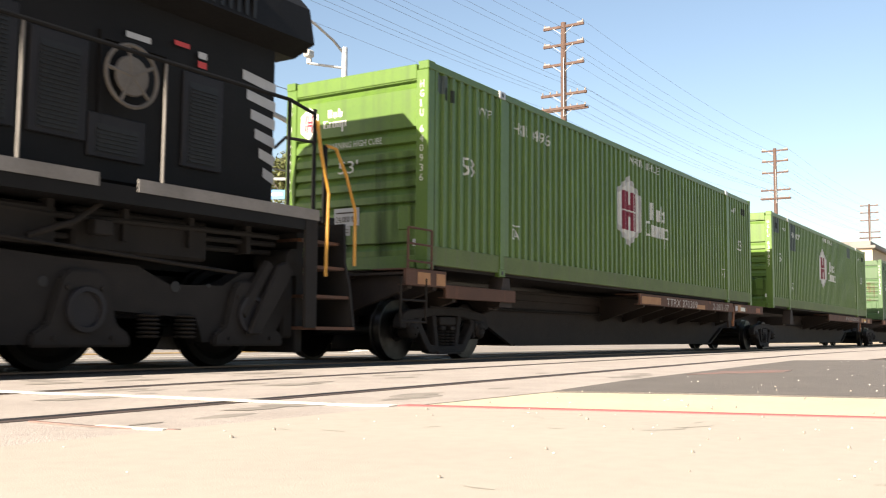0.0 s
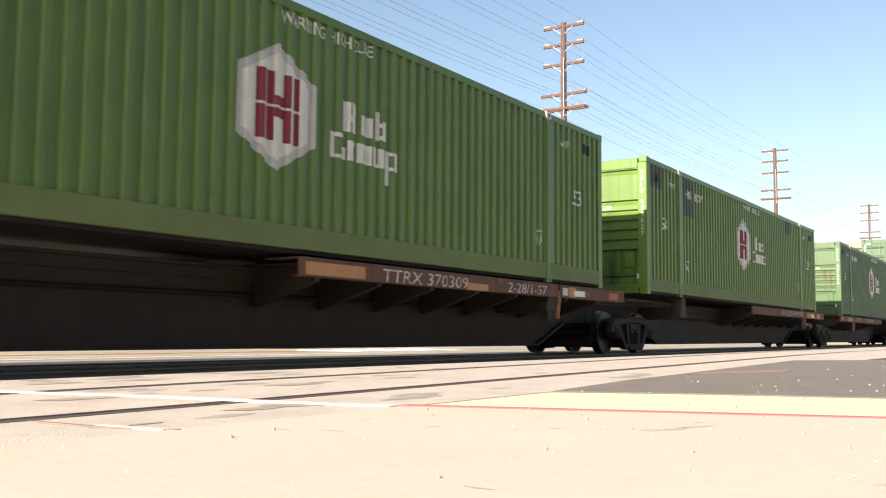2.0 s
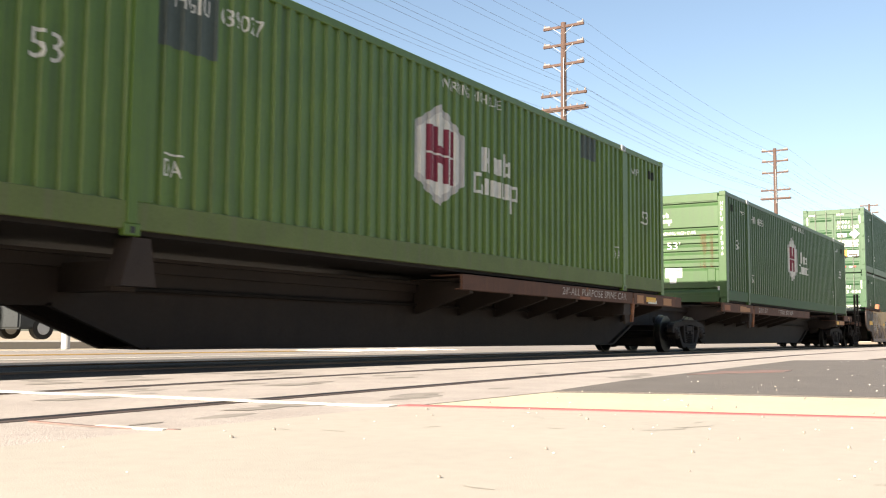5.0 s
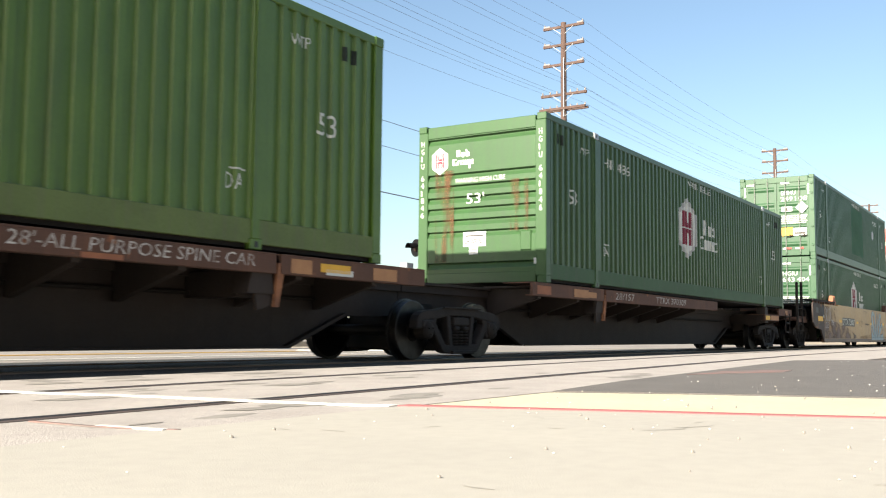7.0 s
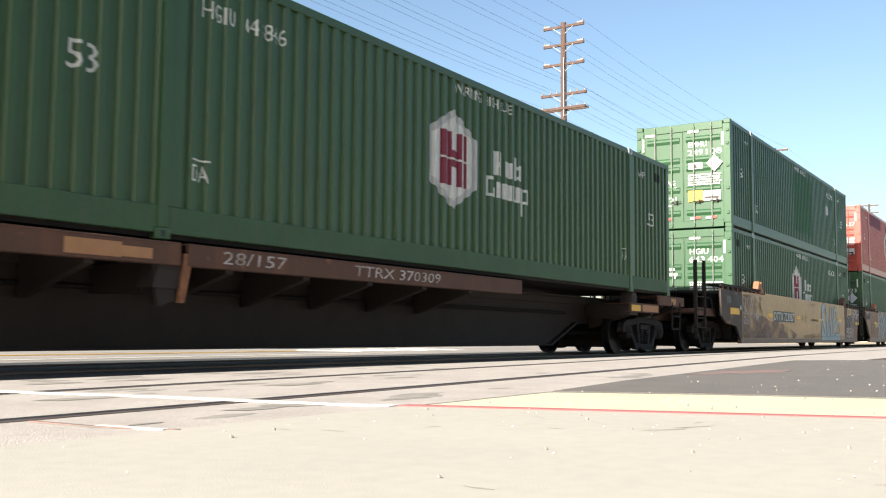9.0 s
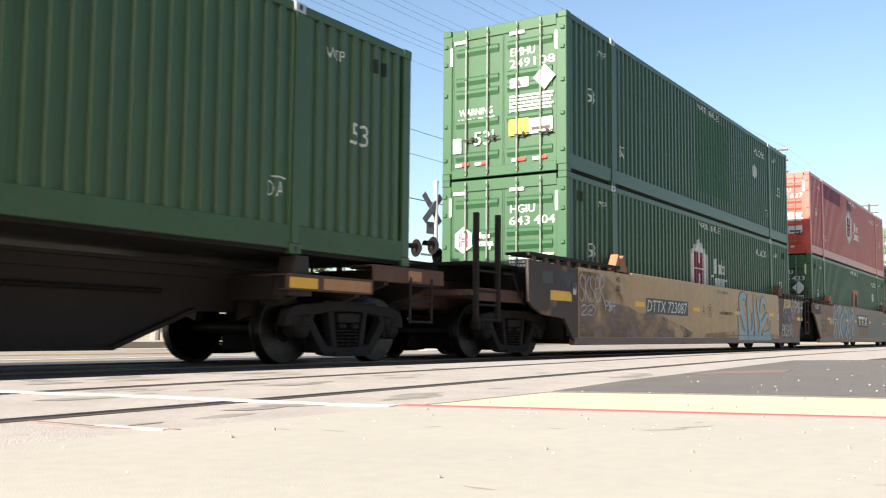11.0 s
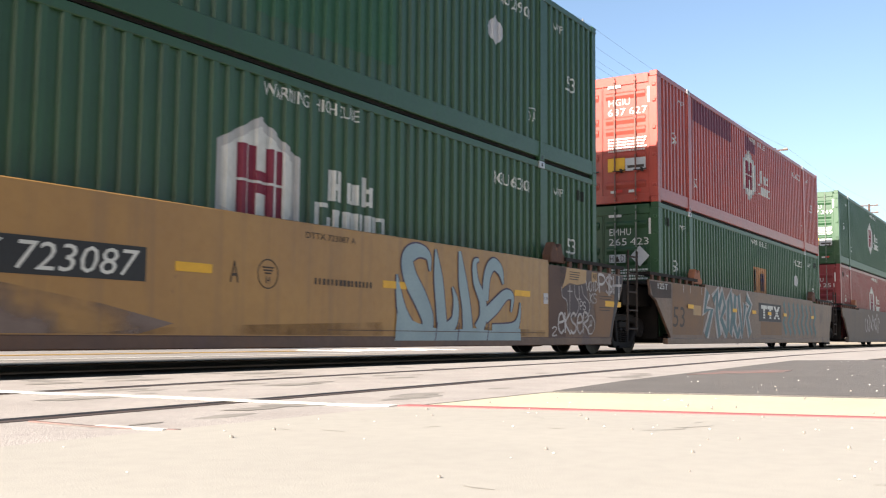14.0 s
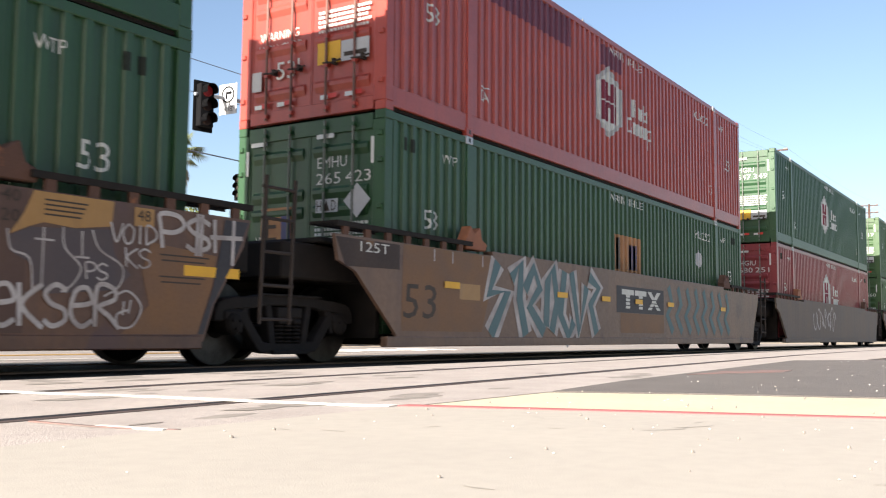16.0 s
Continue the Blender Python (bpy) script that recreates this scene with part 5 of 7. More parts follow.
# ---------------- locomotive ----------------
def locomotive():
    c = thing("locomotive", (7.5, YC, 0), "black diesel locomotive with a dirty white sill stripe", "locomotive")
    ya, yb = D + .33, DF - .33
    YS = D - .2
    part("hood", boxes((-9.0, 8.05, ya, yb, 1.75, 4.2), bevel=.04), LOCO, c)
    bm = bmesh.new()
    extrude(bm, [(ya - .22, 4.15), (ya - .3, 3.72), (ya + .0, 3.6), (yb, 3.6), (yb + .3, 3.72), (yb + .22, 4.15), (yb - .2, 4.6), (ya + .2, 4.6)], 1.5, 8.35, "x")
    part("radiator_wing", bm, LOCO, c)
    part("radiator_grille", boxes(*[(1.7 + k * .12, 1.75 + k * .12, ya - .3, ya - .2, 3.76, 4.1) for k in range(48)]), GRILLE, c)
    part("underframe", boxes((-14.0, 8.2, YS, DF + .2, 1.5, 1.66), (-14, 8.2, YC - .6, YC + .6, 1.0, 1.5)), LOCO, c)
    part("sill_stripe", boxes((-14.0, 5.28, YS - .012, YS - .002, 1.62, 1.74), (5.7, 8.22, YS - .012, YS - .002, 1.62, 1.74)), DIRTYWHITE_LIT, c, "dirty white sill stripe")
    for x0, w, z0, h in ((4.9, .6, 2.1, .95), (5.52, .66, 1.98, .42), (6.64, .56, 2.05, 1.0), (4.0, .78, 2.1, 1.1), (3.0, .85, 2.1, 1.1), (2.0, .85, 2.1, 1.1)):
        d = part("hood_door", boxes((x0, x0 + w, ya - .03, ya, z0, z0 + h), bevel=.01), LOCOFRAME, c)
        part("grille_panel", boxes((x0 + .08, x0 + w - .08, ya - .034, ya - .026, z0 + .05, z0 + h - .1)), GRILLE, d)
        k = 0.06
        bm = bmesh.new()
        while k < h - .14:
            box(bm, x0 + .1, x0 + w - .1, ya - .045, ya - .028, z0 + k, z0 + k + .018); k += .04
        part("louvre", bm, GRILLE, d)
    part("recess_frame", boxes((5.66, 6.4, ya - .03, ya - .005, 3.12, 3.2), (5.62, 5.67, ya - .03, ya - .005, 2.0, 3.2), (6.4, 6.45, ya - .03, ya - .005, 2.0, 3.2)), LOCO, c)
    # the round handbrake wheel
    cx, cz = 5.92, 2.8
    bm = bmesh.new()
    N = 28
    for k in range(N):
        a, b = k * math.tau / N, (k + 1) * math.tau / N
        rod(bm, (cx + .3 * math.cos(a), ya - .12, cz + .3 * math.sin(a)), (cx + .3 * math.cos(b), ya - .12, cz + .3 * math.sin(b)), .022, 6)
    for k in range(5):
        a = k * math.tau / 5 + .5
        rod(bm, (cx, ya - .12, cz), (cx + .3 * math.cos(a), ya - .12, cz + .3 * math.sin(a)), .02, 6)
    lathe(bm, (cx, ya - .13, cz), [(.19, 0), (.2, .02), (.06, .12)], 20)
    part("brake_wheel", bm, WHEELGREY, c, "pale grey handbrake wheel")
    for u, v, w, h, m in ((6.5, 3.28, .2, .05, REDTAPE), (6.82, 3.22, .12, .07, SIGNWHITE), (6.82, 3.12, .12, .07, REDTAPE), (5.9, 3.2, .3, .06, SIGNWHITE)):
        part("sticker", on_side(flat_shape([quad(u, u + w, v, v + h)]), ya, None, .035), m, c)
    for k in range(6):
        z = 3.16 - k * .21
        part("hazard_stripe", on_side(flat_shape([[(7.5 + k * .07, z), (8.03, z - .07), (8.03, z + .05), (7.5 + k * .07, z + .11)]]), ya, None, .006), SIGNWHITE, c, "white sprayed chevron stripe")
    # handrail
    for x in (-1.5, .8, 3.0, 4.5, 5.98, 7.7, 8.12):
        # two thin posts are pale: a dark post's sunlit edge put into their colour
        part("stanchion", boxes((x - (.011 if x in (4.5, 5.98) else .028), x + (.011 if x in (4.5, 5.98) else .028), YS - .01, YS + .015, 1.66, 2.88), bevel=.006), DIRTYWHITE_LIT if x in (4.5, 5.98) else LOCO, c)
    bm = bmesh.new()
    pipe(bm, [(-2, YS, 2.88), (7.7, YS, 2.9), (8.12, YS, 2.82), (8.15, YS + .02, 2.5)], .022)
    pipe(bm, [(8.12, YS, 2.5), (7.75, YS + .1, 2.5), (8.12, YS + .6, 2.5)], .018)
    part("handrail", bm, LOCO, c)
    bm = bmesh.new()
    pipe(bm, [(8.14, YS - .02, 2.75), (8.2, YS - .03, 2.4), (8.34, YS - .03, 1.95), (8.32, YS - .03, 1.0)], .02)
    pipe(bm, [(8.32, YS, 2.5), (8.48, YS - .02, 2.48), (8.66, YS - .03, 2.2), (8.84, YS - .03, 1.8), (8.84, YS - .03, 1.15)], .02)
    part("step_handrail", bm, HANDRAIL_Y, c, "amber painted step handrail")
    # steps
    bm = bmesh.new()
    extrude(bm, [(8.0, 1.66), (8.2, 1.66), (8.2, .42), (8.02, .42)], YS - .01, YS + .03)
    extrude(bm, [(YS - .01, .4), (YS + .06, .9), (YS + .14, 1.2), (YS + .16, 1.66), (YS + .62, 1.66), (YS + .62, .4)], 8.86, 8.9, "x")
    part("step_side", bm, LOCOGREY, c)
    for z, y in ((.42, -.02), (.78, .06), (1.12, .14), (1.42, .22)):
        part("step", boxes((8.19, 8.87, YS + y, YS + .6, z - .02, z + .015)), RUST, c)
    part("step_post", boxes((8.3, 8.34, YS - .01, YS + .03, 1.66, 2.5), (8.3, 8.5, YS, YS + .6, 1.6, 1.68)), LOCO, c)
    part("end_plate", boxes((8.2, 8.32, D + .1, DF - .1, .14, 1.66), bevel=.01), LOCOGREY, c)
    part("pilot_beam", boxes((8.0, 8.19, D + .12, DF - .12, .3, 1.0), bevel=.03), LOCOGREY, c)
    bm = bmesh.new()
    for y, dz in ((YC - .55, 0), (YC - .8, .06), (YC + .5, .03)): pipe(bm, [(8.3, y, .95), (8.45, y, .85 + dz), (8.56, y, .6 + dz), (8.7, y, .45 + dz), (8.88, y, .44 + dz), (9.05, y, .6 + dz)], .03)
    part("air_hose", bm, STEEL, c)
    part("coupler", boxes((8.3, 9.3, YC - .13, YC + .13, .7, .95), (9.1, 9.9, YC - .2, YC + .2, .62, 1.02), bevel=.03), STEEL, c)
    part("fuel_tank", boxes((-6.5, 0.5, D + .1, DF - .1, .35, 1.3), bevel=.2), LOCO, c)
    for k in range(9):
        x = 1.0 + k * .8
        part("cable_clamp", boxes((x, x + .06, YS + .3, YS + .5, 1.2, 1.5)), LOCOGREY, c)
    bm = bmesh.new()
    for y, z in ((YS + .32, 1.42), (YS + .38, 1.34), (YS + .44, 1.25)): pipe(bm, [(-4, y, z), (3.2, y, z + .02), (5.0, y, z - .05), (7.9, y, z)], .03)
    part("conduit", bm, LOCOGREY, c)
    part("air_reservoir", lathe(bmesh.new(), (2.2, YS + .45, 1.1), [(.02, -.9), (.14, -.85), (.16, -.8), (.16, .8), (.14, .85), (.02, .9)], 18, "x"), LOCOGREY, c)
    part("equipment_box", boxes((5.3, 6.9, YS + .35, YS + .9, 1.08, 1.48), (4.4, 5.1, YS + .3, YS + .9, 1.1, 1.45), bevel=.03), LOCOGREY, c)
    # six-wheel trucks
    for xc in (5.35, -8.3):
        bm = bmesh.new()
        y0, y1 = D + .08, D + .3
        extrude(bm, [(xc - 3.0, .55), (xc - 2.9, .95), (xc - 1.2, 1.05), (xc - .2, 1.0), (xc + .6, .98), (xc + 1.0, .82), (xc + 1.7, .84), (xc + 2.0, 1.0), (xc + 2.7, 1.02), (xc + 2.75, .75), (xc + 2.45, .28), (xc + 1.45, .26), (xc + 1.35, .5), (xc + .35, .55), (xc + .25, .25), (xc - .9, .24), (xc - 1.0, .55), (xc - 1.7, .55), (xc - 1.8, .25), (xc - 2.7, .25)], y0, y1)
        t = part("truck", bm, LOCOGREY, c, origin=(xc, YC, .53))
        part("truck_beam", boxes((xc - 2.7, xc + 2.5, YC - .5, YC + .5, .5, .95), (xc - 2.7, xc + 2.5, DF - .3, DF - .08, .3, 1.0)), LOCOGREY, t)
        for dx in (-2.05, 0.0, 2.05):
            x = xc + dx
            bm = bmesh.new()
            extrude(bm, [(x - .5, .22), (x + .52, .22), (x + .5, .34), (x + .36, .42), (x + .24, .82), (x + .16, .9), (x - .16, .9), (x - .24, .82), (x - .36, .42), (x - .5, .34)], y0 - .07, y0 + .01)
            bmesh.ops.bevel(bm, geom=bm.edges[:], offset=.02, segments=2, affect='EDGES')
            ped = part("pedestal", bm, LOCOGREY, t)
            bm = bmesh.new()
            lathe(bm, (x, y0 - .07, .55), [(.2, 0), (.2, -.04), (.16, -.045), (.15, -.01), (.03, -.008)], 28)
            part("axle_cap", bm, LOCOFRAME, ped)
            for a in range(4):
                bm = bmesh.new()
                u = x + .3 * (-1 if a % 2 else 1) * (.6 if a > 1 else 1)
                rod(bm, (u, y0 - .09, .3 if a < 2 else .74), (u, y0 - .06, .3 if a < 2 else .74), .025, 8)
                part("bolt", bm, LOCOGREY, ped)
        for dx, z, r in ((1.07, .8, .06), (-.38, .78, .05), (1.5, .83, .025), (-1.0, .78, .06)):
            bm = bmesh.new()
            lathe(bm, (xc + dx, y0 - .004, z), [(.0 + r, 0), (r * .9, -.004), (r * .1, -.004)], 18)
            part("frame_hole", bm, GRILLE, t)
        bm = bmesh.new()
        extrude(bm, [(xc + 1.95, .34), (xc + 2.12, .34), (xc + 2.62, 1.02), (xc + 2.5, 1.14), (xc + 2.36, 1.08)], y0 - .16, y0 - .08)
        bmesh.ops.bevel(bm, geom=bm.edges[:], offset=.015, segments=1, affect='EDGES')
        part("damper", bm, LOCOGREY, t)
        for dx in (-1.35, -1.0, .75, 1.2):
            bm = bmesh.new()
            for i in range(6): lathe(bm, (xc + dx, D + .07, .3 + i * .04), [(.08, 0), (.11, .01), (.11, .02), (.08, .03)], 12, "z")
            part("coil_spring", bm, STEEL, t)
        bm = bmesh.new()
        lathe(bm, (xc + 2.7, D - .02, 1.15), [(.02, 0), (.15, .01), (.15, .5), (.02, .51)], 18)
        rod(bm, (xc + 1.9, D + .02, .55), (xc + 2.3, D + .02, 1.1), .07)
        part("brake_cylinder", bm, LOCOGREY, t)
        bm = bmesh.new()
        pipe(bm, [(xc - 2.6, D - .02, 1.2), (xc - .7, D + .0, 1.12), (xc + 1.0, D, 1.02), (xc + 1.8, D, .98)], .02)
        pipe(bm, [(xc - .6, D, 1.15), (xc - .2, D - .05, 1.3), (xc + .1, D, 1.5)], .03)
        part("hose", bm, STEEL, t)
        part("sand_box", boxes((xc + .05, xc + .25, D - .02, D + .1, 1.22, 1.36), bevel=.01), LOCOGREY, t)
        for dx in (-2.05, 0.0, 2.05):
            bm = bmesh.new()
            rod(bm, (xc + dx, YC - .7, .53), (xc + dx, YC + .7, .53), .1, 12)
            for s in (-1, 1):
                lathe(bm, (xc + dx, YC + s * .755, .53), [(.1, s * .08), (.2, s * .08), (.4, s * .02), (.46, s * .065), (.526, s * .06), (.526, -s * .05), (.555, -s * .055), (.555, -s * .085), (.4, -s * .08), (.1, -s * .06)], 36)
            w = part("wheel_set", bm, WHEEL, t, origin=(xc + dx, YC, .53))
            WHEELS.append((w, .53))
    TRAIN.append((c, Vector((7.5, YC, 0))))
locomotive()

# ---------------- ground ----------------
def slab(name, outline, z0, z1, m, label, category, kind="structure", bevel=0.0):
    bm = bmesh.new()
    extrude(bm, outline, z0, z1, "z")
    if bevel: bmesh.ops.bevel(bm, geom=[e for e in bm.edges if all(v.co.z > z1 - 1e-4 for v in e.verts)], offset=bevel, segments=1, affect='EDGES')
    return solo(name, bm, m, label, category, kind=kind)

bm = bmesh.new()
N = 60
gx = [-400 + 1400 * (k / N) for k in range(N + 1)]
gv = [[bm.verts.new((x, -300 + 1000 * j / N, -0.06)) for j in range(N + 1)] for x in gx]
for i in range(N):
    for j in range(N): bm.faces.new((gv[i][j], gv[i + 1][j], gv[i + 1][j + 1], gv[i][j + 1]))
solo("ground", bm, SAND, "dusty pale ground reaching to the horizon", "ground", kind="structure")

SK = 0.055
def near_rail(x): return 3.66 + SK * (max(min(x, 24), -6) - 3.0)
# main track
# bed colour: dark asphalt, made darker still for the train's shade
solo("track_bed", boxes((-60, 400, YC - 1.95, YC + 2.0, -.09, -.02)), SHADEDASPHALT, "dark stained asphalt between and beside the rails, train's shade in its colour", "track bed", kind="structure")
def rail(y, label):
    bm = bmesh.new()
    extrude(bm, [(y - .075, -.15), (y + .075, -.15), (y + .07, -.13), (y + .012, -.12), (y + .012, -.04), (y + .036, -.03), (y + .036, -.004), (y + .028, 0), (y - .028, 0), (y - .036, -.004), (y - .036, -.03), (y - .012, -.04), (y - .012, -.12), (y - .07, -.13)], -60, 400, "x")
    solo("rail", bm, RAIL, label, "rail", "rails of the main track")
rail(YC - .752, "worn steel rail with a polished head"); rail(YC + .752, "worn steel rail with a polished head")
# pavement between the tracks and the near track's panels
Y = near_rail
G = 0.085
def strip(name, lo, hi, x0, x1, m, label, z=-.004, n=14):
    xs = [x0 + (x1 - x0) * k / n for k in range(n + 1)]
    pts = [(x, lo(x)) for x in xs] + [(x, hi(x)) for x in reversed(xs)]
    return slab(name, pts, -.1, z, m, label, "pavement")
strip("pavement_between", lambda x: Y(x) + 1.5 + G, lambda x: YC - 1.95, -30, 60, PANEL, "grey concrete between the two tracks")
strip("pavement_gauge", lambda x: Y(x) + .09, lambda x: Y(x) + 1.5 - .09, -30, 60, PANEL, "concrete crossing panels between the near rails")
strip("pavement_apron", lambda x: 2.816, lambda x: Y(x) - G, -30, 60, PANEL, "weathered concrete apron beside the near rail")
strip("groove_bed", lambda x: Y(x) - .1, lambda x: Y(x) + 1.6, -30, 60, GROOVE, "dirt filled flangeways of the near track", z=-.05)
for off in (0.0, 1.5):
    bm = bmesh.new()
    xs = [-30 + 3 * k for k in range(31)]
    for a, b in zip(xs, xs[1:]):
        bm2 = [(a, Y(a) + off - .033, a), (b, Y(b) + off - .033, b)]
        v = [bm.verts.new(p) for p in ((a, Y(a) + off - .033, -.007), (b, Y(b) + off - .033, -.007), (b, Y(b) + off + .033, -.007), (a, Y(a) + off + .033, -.007), (a, Y(a) + off - .033, -.07), (b, Y(b) + off - .033, -.07), (b, Y(b) + off + .033, -.07), (a, Y(a) + off + .033, -.07))]
        for f in ((0, 1, 2, 3), (0, 4, 5, 1), (3, 2, 6, 7)): bm.faces.new([v[i] for i in f])
    bmesh.ops.remove_doubles(bm, verts=bm.verts, dist=1e-4)
    solo("rail", bm, OLDRAIL, "dull sunken rail of the near track", "rail", "rails of the near track")
# sidewalk slabs on which the camera stands
def edge_x(y): return 5.0 - 0.37 * y if y < 2.84 else 3.73
slab("sidewalk", [(-30, -30), (16.1, -30), (edge_x(-5), -5), (edge_x(0.7), .7), (edge_x(2.8), 2.8), (3.0, 2.8), (-30, 2.8)], -.1, 0.0, CONCRETE, "broad sunlit concrete sidewalk with fine cracks", "sidewalk")
slab("gutter", [(16.18, -30), (20, -30), (8.2, -5), (6.4, .9), (6.0, 2.0), (5.6, 2.8), (edge_x(2.8) + .104, 2.8), (edge_x(.7) + .104, .7), (edge_x(-5) + .104, -5)], -.1, -.005, GUTTER, "pale concrete gutter along the kerb", "gutter")
slab("kerb_line", [(edge_x(2.8) + .004, 2.83), (edge_x(2.8) + .1, 2.83), (edge_x(.7) + .1, .7), (edge_x(-5) + .1, -5), (16.176, -30), (16.104, -30), (edge_x(-5) + .004, -5), (edge_x(.7) + .004, .7)], -.1, .004, KERBRED, "worn red painted kerb edge", "kerb")
slab("road", [(20.05, -30), (70, -30), (70, -3), (18, 2.3), (15.8, 3.6), (11.6, 3.3), (7.3, 3.0), (5.66, 2.8), (6.05, 2.0), (6.45, .9), (8.25, -5)], -.1, .002, ASPHALT, "coarse grey asphalt road with loose white gravel", "road")
slab("road_paint", [(8.9, 3.0), (9.6, 2.75), (10.3, 2.45), (10.9, 2.5), (10.7, 2.75), (10.0, 2.98)], .0, .006, WASHRED, "worn red paint mark on the asphalt", "road marking")
slab("edge_line", [(3.44, 5.6), (3.34, 5.6), (3.4, 5.1), (3.6, 4.4), (3.7, 3.8), (3.85, 3.0), (3.93, 2.86), (4.03, 2.86), (3.95, 3.0), (3.8, 3.8), (3.7, 4.4), (3.5, 5.1)], -.003, .002, ROADWHITE, "white painted line across the near track", "road marking")
slab("short_line", [(2.40, 3.14), (2.43, 3.14), (2.475, 2.81), (2.445, 2.81)], -.003, .0025, ROADWHITE, "short worn white paint line", "road marking")
slab("red_line", [(2.36, 3.5), (2.385, 3.5), (2.4, 3.14), (2.5, 2.77), (2.475, 2.77), (2.375, 3.14)], -.003, .0015, WASHRED, "thin worn red paint line", "road marking")
slab("sidewalk_seam", [(-30, 2.802), (3.6, 2.802), (3.7, 2.813), (-30, 2.813)], -.1, -.008, GROOVE, "joint between sidewalk and apron", "joint")
# street beyond the train
slab("far_street", [(-60, 10.5), (60, 10.5), (60, 17.0), (-60, 17.0)], -.1, -.025, DUSTROAD, "pale dusty street beyond the train", "road")
slab("far_sidewalk", [(-60, 20.0), (140, 20.0), (140, 23.0), (-60, 23.0)], -.1, .1, CONCRETE, "sunlit sidewalk beyond the train", "sidewalk")
for y, m, lab in ((11.4, ROADWHITE, "white lane line beyond the train"), (13.4, YELLOWLINE, "yellow lane line beyond the train"), (13.75, YELLOWLINE, "yellow lane line beyond the train"), (16.2, ROADWHITE, "white lane line beyond the train")):
    slab("lane_line", [(-30, y), (15.5, y), (15.5, y + .13), (-30, y + .13)], -.03, -.018, m, lab, "road marking")
for i in range(4):
    x = 16.5 + i * 1.3
    slab("crosswalk_bar", [(x, 12.8), (x + .45, 12.8), (x + .45, 14.6), (x, 14.6)], -.03, -.018, ROADWHITE, "white crosswalk bar on the far street", "road marking")
# loose gravel
bm = bmesh.new()
rnd = random.Random(5)
for k in range(92):
    if k < 32: x, y = 7 + rnd.random() ** 1.5 * 9, rnd.uniform(.3, 2.9)
    else: x, y = rnd.uniform(1.2, 6), rnd.uniform(.2, 2.7)
    s = rnd.uniform(.003, .008) if k < 32 else rnd.uniform(.002, .005)
    v = bmesh.ops.create_icosphere(bm, subdivisions=1, radius=s)["verts"]
    for q in v: q.co = Vector((q.co.x * rnd.uniform(.8, 1.4), q.co.y, q.co.z * .6)) + Vector((x, y, .004))
solo("gravel", bm, ROADWHITE, "scattered white gravel chips on the asphalt", "gravel", kind="stuff")

# plain block added behind the lens, never seen; cuts sky light on the train
solo("backdrop", boxes((-70, 10, -32, -13, -.06, 14.0)), SKYBLOCK, "plain unseen block that keeps sky light off the train's side", "backdrop", kind="structure")
# cracks and oil marks in the pavement
rnd = random.Random(31)
bm = bmesh.new()
for k in range(60):
    x, y = rnd.uniform(1.5, 9), rnd.choice((rnd.uniform(3.0, 3.5), rnd.uniform(4.2, 5.1), rnd.uniform(5.6, 6.4)))
    n, a = rnd.randint(8, 12), rnd.uniform(.08, .3)
    pts = [(x + a * math.cos(q * math.tau / n) * rnd.uniform(.6, 1.3), y + a * .35 * math.sin(q * math.tau / n) * rnd.uniform(.6, 1.3)) for q in range(n)]
    bm.faces.new([bm.verts.new((u, v, -.0035 + k * .00004)) for u, v in pts])
solo("oil_marks", bm, PANEL_STAIN, "dark oil marks on the crossing concrete", "stain", kind="stuff")
bm = bmesh.new()
for k in range(46):
    x, y, r = rnd.uniform(1.3, 7.5), rnd.uniform(.1, 2.75), rnd.uniform(.003, .009)
    for q in bmesh.ops.create_icosphere(bm, subdivisions=1, radius=r)["verts"]: q.co = q.co + Vector((x, y, r * .5))
solo("grit", bm, PANEL_STAIN, "small dark grit lying on the sidewalk", "grit", kind="stuff")
bm = bmesh.new()
for k in range(13):
    x, y = rnd.uniform(1.2, 4.6), rnd.uniform(.2, 2.6)
    n, a = 10, rnd.uniform(.03, .13)
    t = rnd.uniform(0, 3)
    pts = [(a * math.cos(q * math.tau / n) * rnd.uniform(.7, 1.2), a * .22 * math.sin(q * math.tau / n) * rnd.uniform(.6, 1.3)) for q in range(n)]
    bm.faces.new([bm.verts.new((x + u * math.cos(t) - v * math.sin(t), y + u * math.sin(t) + v * math.cos(t), .0012 + k * .00004)) for u, v in pts])
solo("scuffs", bm, SCUFF, "faint grey scuffs on the sidewalk", "stain", kind="stuff")

